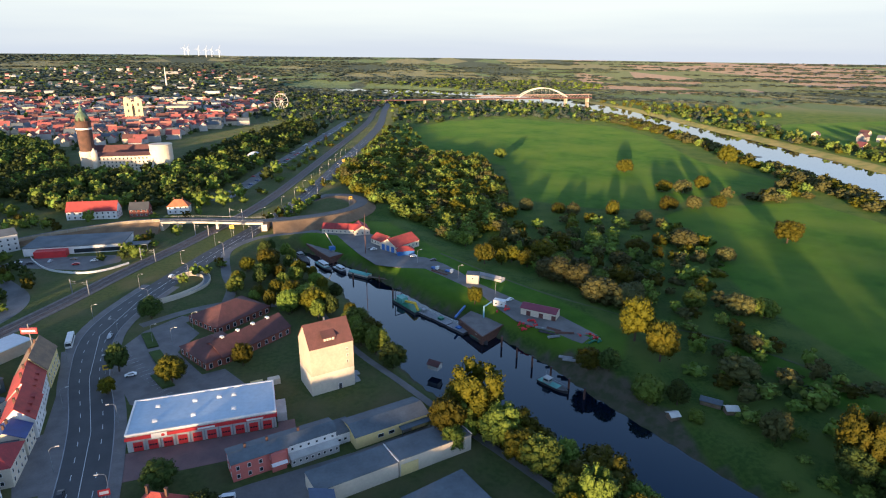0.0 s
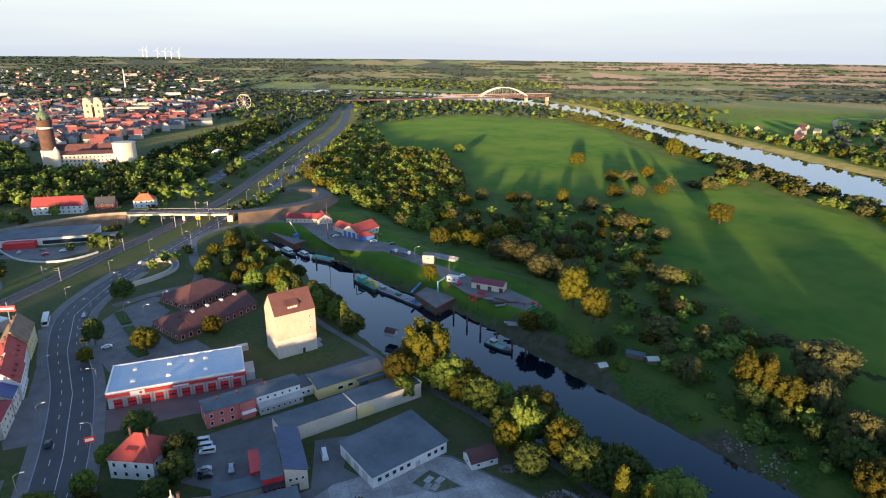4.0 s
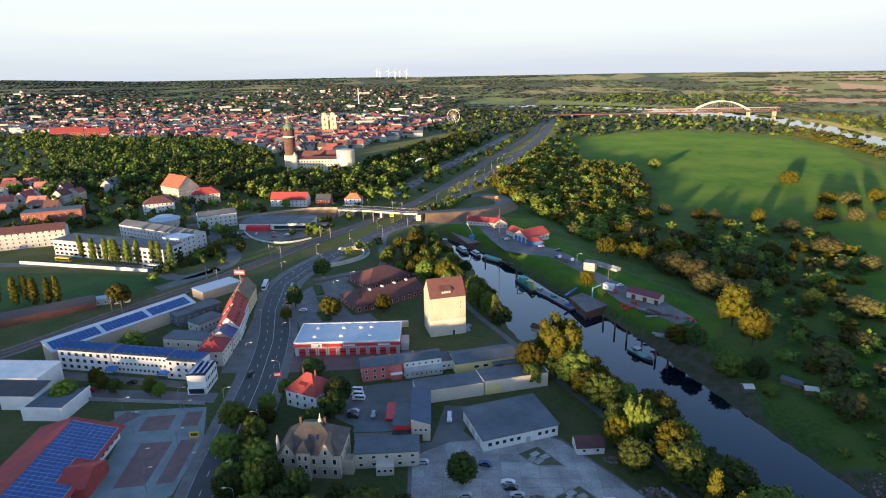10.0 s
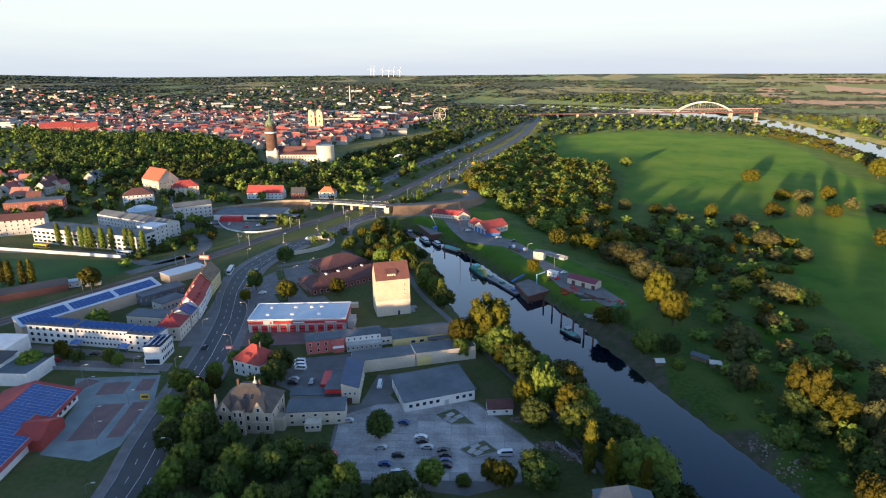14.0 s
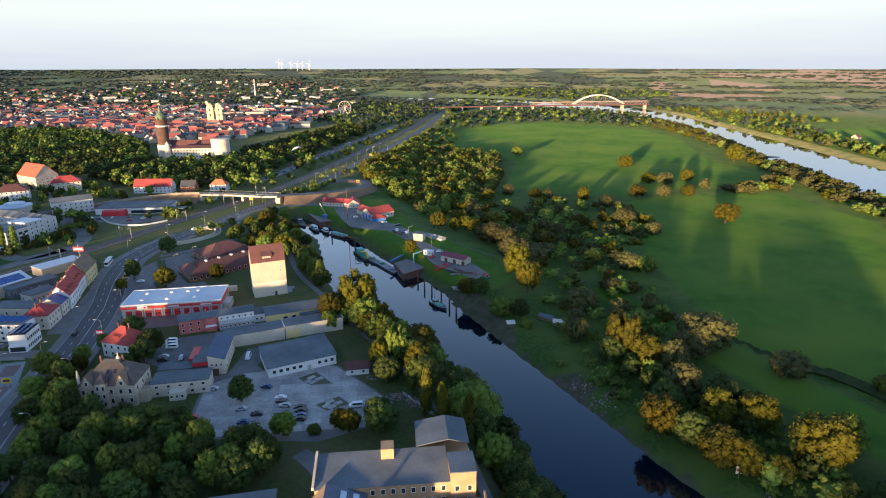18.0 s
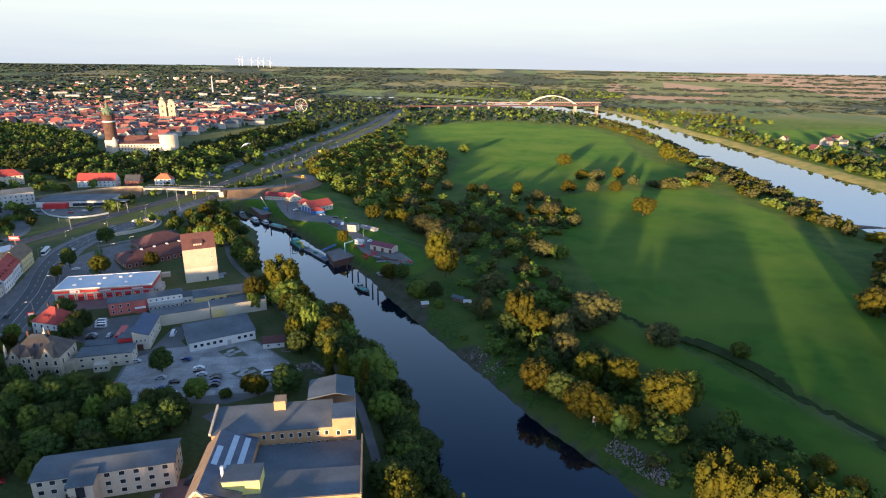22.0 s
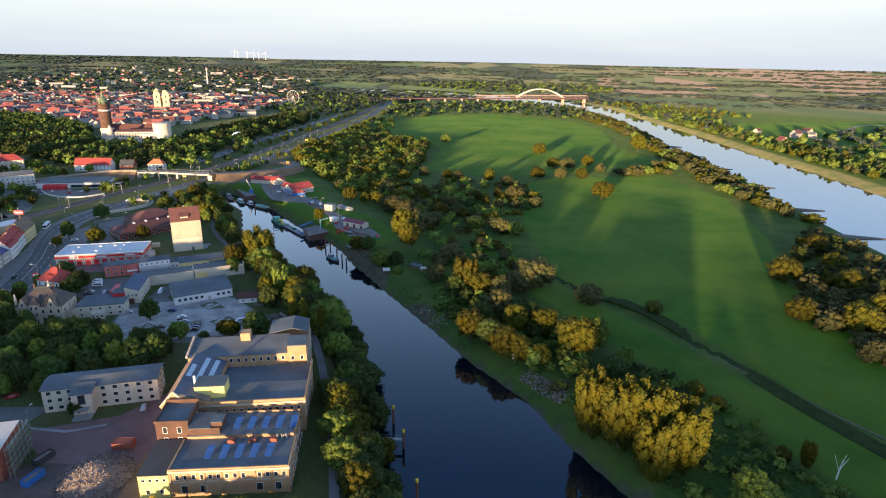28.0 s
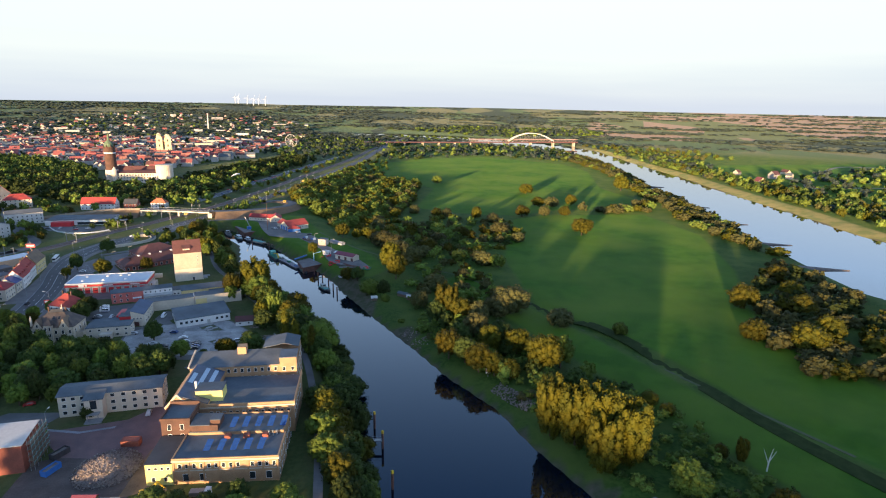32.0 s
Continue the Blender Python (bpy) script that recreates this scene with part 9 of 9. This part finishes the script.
# ---- harbour ----
def hull(length, beam_, height, sheer=0.4):
    """A boat's hull with a pointed bow, a rounded stern and a deck."""
    b, n = Build(), 14
    rows = []
    for k in range(n + 1):
        u = k / n
        half = beam_ / 2 * (1 - max(0, (u - 0.62) / 0.38) ** 2) * (0.75 + 0.25 * min(1, u / 0.12))
        x, zt = (u - 0.5) * length, height + sheer * max(0, u - 0.6) * 2
        rows.append([(x, -0.75 * half, -0.4), (x, -half, zt), (x, half, zt), (x, 0.75 * half, -0.4)])
    vs = [v for r in rows for v in r]
    fs = [(4 * k + j, 4 * k + 4 + j, 4 * k + 4 + (j + 1) % 4, 4 * k + (j + 1) % 4)[::-1] for k in range(n) for j in range(4)]
    return b.add(vs, fs + [(0, 1, 2, 3), (4 * n + 3, 4 * n + 2, 4 * n + 1, 4 * n)])


def boat(x, y, rot, length, beam_, side, deck, cabin, label, wheelhouse=0.1, house_len=0.28):
    root = thing("boat", pose(x, y, WATER_Z, 0, 0, rot), label, "boat", "moored boats")
    part("hull", hull(length, beam_, 1.1), side, root)
    part("deck", Build().box(-0.46 * length, -0.4 * beam_, 1.104, 0.2 * length, 0.4 * beam_, 1.2), deck, root)
    x0 = -0.5 * house_len * length + wheelhouse * length
    cab = part("cabin", Build().box(x0, -0.3 * beam_, 1.2, x0 + house_len * length, 0.3 * beam_, 3.2).box(x0 - 0.2, -0.34 * beam_, 3.2, x0 + house_len * length + 0.2, 0.34 * beam_, 3.35), cabin, root)
    part("window_band", Build().box(x0 + 0.3, -0.3 * beam_ - 0.04, 2.1, x0 + house_len * length - 0.3, -0.3 * beam_ - 0.004, 2.9).box(x0 + house_len * length + 0.004, -0.26 * beam_, 2.1, x0 + house_len * length + 0.04, 0.26 * beam_, 2.9), GLASS, cab)
    part("mast", Build().bar((x0 + 0.5, 0, 3.3), (x0 + 0.5, 0, 6.0), 0.07, 5), STEEL, root)
    part("railing", Build().beam((-0.45 * length, -0.46 * beam_, 2.0), (0.3 * length, -0.46 * beam_, 2.0), 0.06, 0.06).beam((-0.45 * length, 0.46 * beam_, 2.0), (0.3 * length, 0.46 * beam_, 2.0), 0.06, 0.06), STEEL, root)
    return root


boat(-27, 182, -62, 22, 5, STEEL_DARK, STEEL_DARK, STEEL, "dark steel work barge moored at the quay", -0.3, 0.2)
boat(-12, 166.5, -58, 21, 5.2, STEEL_DARK, TURQUOISE, WHITE, "white and green river boat moored at the quay", -0.05, 0.4)
boat(-1, 159, -56, 15, 4.2, STEEL_DARK, WHITE, WHITE, "small white cabin cruiser moored at the quay", 0.0, 0.45)
boat(73.5, 57, -58, 12, 4.2, STEEL_DARK, GREEN_PAINT, WHITE, "small green and white tug beside the wharf", 0.05, 0.35)
boat(98, 13, -52, 15, 4.4, STEEL_DARK, TURQUOISE, GREY_WALL, "grey work boat with turquoise cover moored to piles", -0.2, 0.2)
pont = thing("pontoon", pose(12, 149, WATER_Z, 0, 0, -36), "green covered pontoon moored at the quay", "pontoon")
part("float", Build().box(-8, -2.6, -0.4, 8, 2.6, 1.0), STEEL_DARK, pont)
part("cover", Build().slab([(-7.6, -2.4, 2.2), (7.6, -2.4, 2.2), (7.6, 0, 2.8), (-7.6, 0, 2.8)], 0.1).slab([(-7.6, 0, 2.8), (7.6, 0, 2.8), (7.6, 2.4, 2.2), (-7.6, 2.4, 2.2)], 0.1), TURQUOISE, pont)
part("wall", Build().box(-7.4, -2.2, 1.0, 7.4, 2.2, 2.1), CREAM_PALE, pont)
dredger = thing("bucket_dredger", pose(40, 99, WATER_Z, 0, 0, -58), "green and yellow bucket dredger moored in the harbour", "dredger")
part("float", Build().box(-11, -3, -0.4, 11, 3, 1.4), STEEL_DARK, dredger)
part("deck", Build().box(-10.8, -2.8, 1.404, 10.8, 2.8, 1.55), GREEN_PAINT, dredger)
part("house", Build().box(-8, -2, 1.55, -3, 2, 4.4).box(-8.2, -2.2, 4.4, -2.8, 2.2, 4.6), TURQUOISE, dredger)
part("ladder", Build().beam((-2, 0, 3), (7, 0, 5.0), 1.4, 0.8).beam((7, 0, 5.0), (10, 0, 1.6), 1.2, 0.7), YELLOW_PAINT, dredger)
part("gantry", Build().bar((-9.5, -2, 1.5), (-9.5, -2, 8), 0.2, 6).bar((-9.5, 2, 1.5), (-9.5, 2, 8), 0.2, 6).bar((-9.5, -2, 8), (-9.5, 2, 8), 0.2, 6), STEEL_DARK, dredger)
for k, (px, py) in enumerate(((49.5, 88), (57, 79), (64.5, 69))):
    p = thing("pontoon", pose(px, py, WATER_Z, 0, 0, -52), "grey steel working pontoon with deck gear", "pontoon", "working pontoons")
    part("float", Build().box(-6, -2.6, -0.4, 6, 2.6, 1.2), STEEL_DARK, p)
    part("deck", Build().box(-5.9, -2.5, 1.204, 5.9, 2.5, 1.3), CONCRETE, p)
    part("deck_box", Build().box(-3 + k, -1.2, 1.3, -0.5 + k, 1.2, 3.0 - 0.5 * k), (STEEL, GREEN_PAINT, BLUE_PAINT)[k], p)
    part("railing", Build().beam((-5.8, -2.5, 2.2), (5.8, -2.5, 2.2), 0.07, 0.07).beam((-5.8, 2.5, 2.2), (5.8, 2.5, 2.2), 0.07, 0.07), STEEL, p)
for outline, lab in (([(-28, 204), (-9, 173), (2, 182), (5, 193), (-6, 222), (-22, 222)], "sheet-pile wharf with rusty red walls"), ([(65, 73), (74, 52), (88, 66), (76, 87)], "sheet-pile slipway wharf with rusty walls")):
    w = thing("wharf", pose(0, 0, 0), lab, "wharf", "wharves")
    part("sheet_piling", Build().prism(outline, -10.5, -4.4), STEEL_RUST, w)
    part("deck", Build().prism([(0.98 * (x - outline[0][0]) + outline[0][0] + 0.3, 0.98 * (y - outline[0][1]) + outline[0][1]) for x, y in outline], -4.396, -4.2), PAVING, w)
    part("capping", Build().beam((*outline[0], -4.2), (*outline[1], -4.2), 0.6, 0.5).beam((*outline[1], -4.2), (*outline[2], -4.2), 0.6, 0.5), STEEL_RUST, w)
crane = thing("harbour_crane", pose(-8, 186, -4.2, 0, 0, 30), "blue slewing crane on the wharf", "crane")
part("base", Build().lathe(0, 0, [(1.6, 0), (1.4, 1.2)], 10), STEEL, crane)
part("cab", Build().box(-2.0, -1.4, 1.2, 1.6, 1.4, 3.6), BLUE_PAINT, crane)
part("jib", Build().beam((1.0, 0, 3.0), (-3, 3, 13), 0.5, 0.5).bar((0.5, 0, 3.6), (-3, 3, 13), 0.05, 4), STEEL, crane)
gantry = thing("slip_crane", pose(66, 74, -4.2, 0, 0, 40), "blue steel girder crane over the slipway", "crane")
part("girder", Build().beam((-4, 0, 1.6), (10, 6, 1.6), 0.8, 1.0), BLUE_PAINT, gantry)
part("jib", Build().bar((9, -8, 0), (9, -8, 6.5), 0.4, 8).beam((9, -8, 6), (16, -7, 6.4), 0.5, 0.5), mat("pale_blue_paint", (0.25, 0.45, 0.55), (0.2, 0.38, 0.48), 0.5, 0.5), gantry)
flag = thing("signal_mast", pose(15, 169, -0.6), "tall slender signal mast on the quay lawn", "mast")
part("pole", Build().bar((0, 0, -0.3), (0, 0, 27), 0.28, 8, 0.12), STEEL_RUST, flag)
part("crosstree", Build().bar((-1.6, 0, 17), (1.6, 0, 17), 0.08, 5), STEEL, flag)
# yellow harbour houses with red roofs
Z = -0.6
a = house("harbour_house", pose(-18, 218, Z, 0, 0, -12), "gable", 28, 9, 3.4, 6.4, CREAM_PALE, TILE_RED, "low cream harbour office with red roof", "harbour house", rows=1, cols=9, side=2, wh=1.3, z0=1.0, chimneys=0, group="harbour houses")
b = house("harbour_house", pose(6, 209, Z, 0, 0, 12), "gable", 11, 15, 3.6, 7.0, CREAM_PALE, TILE_RED, "cream harbour wing with red gabled roof", "harbour house", rows=1, cols=3, side=4, along="y", wh=1.3, z0=1.0, chimneys=0, group="harbour houses")
c = house("harbour_workshop", pose(18, 192, Z, 0, 0, -52), "gable", 13, 11, 3.4, 6.4, CREAM_PALE, TILE_RED, "cream harbour workshop with red roof", "workshop", rows=1, cols=4, side=2, wh=1.4, z0=1.0, chimneys=0, group="harbour houses")
d = house("harbour_workshop", pose(24.5, 178, Z, 0, 0, -46), "gable", 15, 22, 4.4, 8.6, CREAM_PALE, TILE_RED, "cream boat workshop with tall blue doors and red roof", "workshop", rows=0, along="y", chimneys=0, group="harbour houses")
for k in range(3):
    gate(d, 3 + 4.4 * k, 2.8, 4.0, BLUE_PAINT, panes=False)
facade(d, 15, 1, 90, 20, 1, 6, 1.2, 1.4, 1.6)
e = house("boat_shelter", pose(36, 162.5, Z, 0, 0, 12), "hip", 11, 8, 3.0, 5.2, BLUE_PAINT, TILE_RED, "small open boat shelter with red roof", "shelter", rows=0, chimneys=0)
f = house("store_house", pose(96, 68.7, Z, 0, 0, -33), "gable", 18, 7.5, 3.6, 5.2, CREAM_PALE, MATS["claret_sheet_roof"], "long cream store with claret sheet roof", "store", rows=0, chimneys=0)
for k in range(3):
    part("door", Build().box(3 + 6.5 * k, -0.1, 0.05, 5.2 + 6.5 * k, -0.004, 2.6), TILE_BROWN, f, "brown double door")
g = house("transformer_house", pose(74, 112, Z, 0, 0, -15), "flat", 7, 6, 5.2, 5.2, CREAM_PALE, ROOF_GREY, "square cream transformer house", "hut", rows=1, cols=1, side=1, wh=1.0, z0=2.8, chimneys=0)
hw = house("site_hut", pose(84, 80, Z, 0, 0, -30), "flat", 6, 3, 3.0, 3.0, WHITE, WHITE, "white site hut in the harbour yard", "hut", rows=1, cols=2, side=1, wh=0.9, z0=1.2, chimneys=0)
tank = house("greenhouse_frame", pose(82, 122, Z, 0, 0, -40), "gable", 16, 4, 1.6, 2.6, GREY_WALL, CONCRETE, "low pale frame building beside the fence", "frame building", rows=0, chimneys=0)
buoys = np.random.default_rng(44)
for cx, cy, n, m, lab in ((97, 57, 16, RED, "red navigation buoy lying in the yard"), (124, 38, 10, GREEN_PAINT, "green navigation buoy lying on the grass"), (122, 41, 6, RED, "red navigation buoy lying in the yard"), (88, 76, 5, RED, "red navigation buoy lying in the yard")):
    for k in range(n):
        x, y = cx + buoys.uniform(-4, 4), cy + buoys.uniform(-3.5, 3.5)
        o = thing("buoy", pose(x, y, land_z(x, y) + 0.55, 90, 0, float(buoys.uniform(0, 360))), lab, "buoy", "buoys")
        part("float", Build().lathe(0, 0, [(0.3, -0.8), (0.55, -0.5), (0.55, 0.4), (0.2, 0.7)], 10), m, o)
        part("top_mark", Build().bar((0, 0, 0.7), (0, 0, 1.8), 0.08, 5).lathe(0, 0, [(0.3, 1.6), (0.05, 2.1)], 8), m, o)
for x, y, r, l, m in ((109, 28, -20, 9, CONCRETE), (110, 25.5, -20, 9, CONCRETE), (104, 47, -35, 8, STEEL_DARK), (108, 50, -40, 7, STEEL_RUST), (112, 46, -10, 9, STEEL_RUST), (62, 133, -45, 14, WOOD), (60, 130, -45, 12, STEEL_RUST), (102, 52, -30, 5, STEEL), (106, 43, 10, 6, STEEL)):
    s = thing("beam_stack", pose(x, y, land_z(x, y), 0, 0, r), "stack of beams stored in the yard", "beams", "yard stores")
    for k in range(3):
        part("beam", Build().box(-l / 2, 0.55 * k - 0.8, 0, l / 2, 0.55 * k - 0.35, 0.5 + 0.25 * (k % 2)), m, s)
for x, y, r in ((58, 136, -45), (66, 130, -40)):
    t_ = thing("tractor", pose(x, y, land_z(x, y), 0, 0, r), "blue harbour vehicle parked by the road", "vehicle", "harbour vehicles")
    part("body", Build().box(-2.4, -1, 0.6, 1.0, 1, 1.5), BLUE_PAINT, t_)
    part("cab", Build().box(1.1, -1, 0.6, 2.4, 1, 2.5), WHITE, t_)
    for wx in (-1.6, 1.6):
        for wy in (-0.95, 0.95):
            part("wheel", Build().bar((wx, wy - 0.15, 0.45), (wx, wy + 0.15, 0.45), 0.45, 8), RUBBER, t_)
# mooring piles
for x, y, h, yellow in ((151, -167, 7.4, 1), (155.5, -181, 7.4, 1), (161, -205, 7.0, 1), (165, -226, 7.0, 1), (83, 50, 5.5, 0), (88, 39, 5.5, 0), (93, 30, 5.5, 0), (99, 21, 5, 0), (104, 11, 5, 0), (108, 3, 5, 0), (8, 142, 4.5, 0), (24, 139, 4, 0), (16, 148, 4.5, 0), (-6, 168, 4.5, 0), (32, 112, 6, 0)):
    p = thing("mooring_pile", pose(x, y, WATER_Z), "rusty steel mooring pile" + (" with yellow cap" if yellow else " standing in the canal"), "pile", "mooring piles")
    part("shaft", Build().bar((0, 0, -2.5), (0, 0, h), 0.45, 10), STEEL_RUST, p)
    part("cap", Build().lathe(0, 0, [(0.5, h - 0.9 * yellow), (0.5, h + 0.05), (0.3, h + 0.25)], 10), YELLOW_PAINT if yellow else STEEL_DARK, p)
jetty = thing("jetty", pose(137.5, -180, WATER_Z + 3.4, 0, 0, -3), "narrow grey steel footbridge to a pile", "jetty")
part("walkway", Build().box(0, -0.7, 0, 18, 0.7, 0.2), STEEL, jetty)
for y in (-0.7, 0.7):
    part("railing", Build().beam((0, y, 1.2), (18, y, 1.2), 0.08, 0.08), STEEL, jetty)
    for k in range(10):
        part("post", Build().box(2 * k - 0.04, y - 0.04, 0.2, 2 * k + 0.04, y + 0.04, 1.16), STEEL, jetty)
quay = thing("landing_stage", pose(22, 141, WATER_Z, 0, 0, -25), "small wooden landing stage in the harbour", "jetty")
part("deck", Build().box(-6, -1, 1.6, 8, 1, 1.8), WOOD, quay)
for x in (-5, 0, 5):
    part("leg", Build().bar((x, 0, -2), (x, 0, 1.6), 0.25, 6), WOOD, quay)
for x, y, r, w_, lab in ((134, -19, 10, 3.5, "small wooden garden hut on the bank"), (150, -9.5, -35, 7.5, "dark wooden garden hut on the bank"), (156.5, -17.5, -5, 4.5, "small grey garden hut on the bank")):
    house("garden_hut", pose(x, y, land_z(x, y) - 0.2, 0, 0, r), "gable", w_, 3.5, 2.2, 3.1, WOOD, ROOF_GREY if w_ > 5 else STEEL_PALE, lab, "hut", rows=0, chimneys=0)
canal_hut = house("canal_hut", pose(46, 27, -5.5, 0, 0, -35), "gable", 5, 4, 2.2, 3.6, GREY_WALL, TILE_BROWN, "small brick hut at the canal edge", "hut", rows=0, chimneys=0)
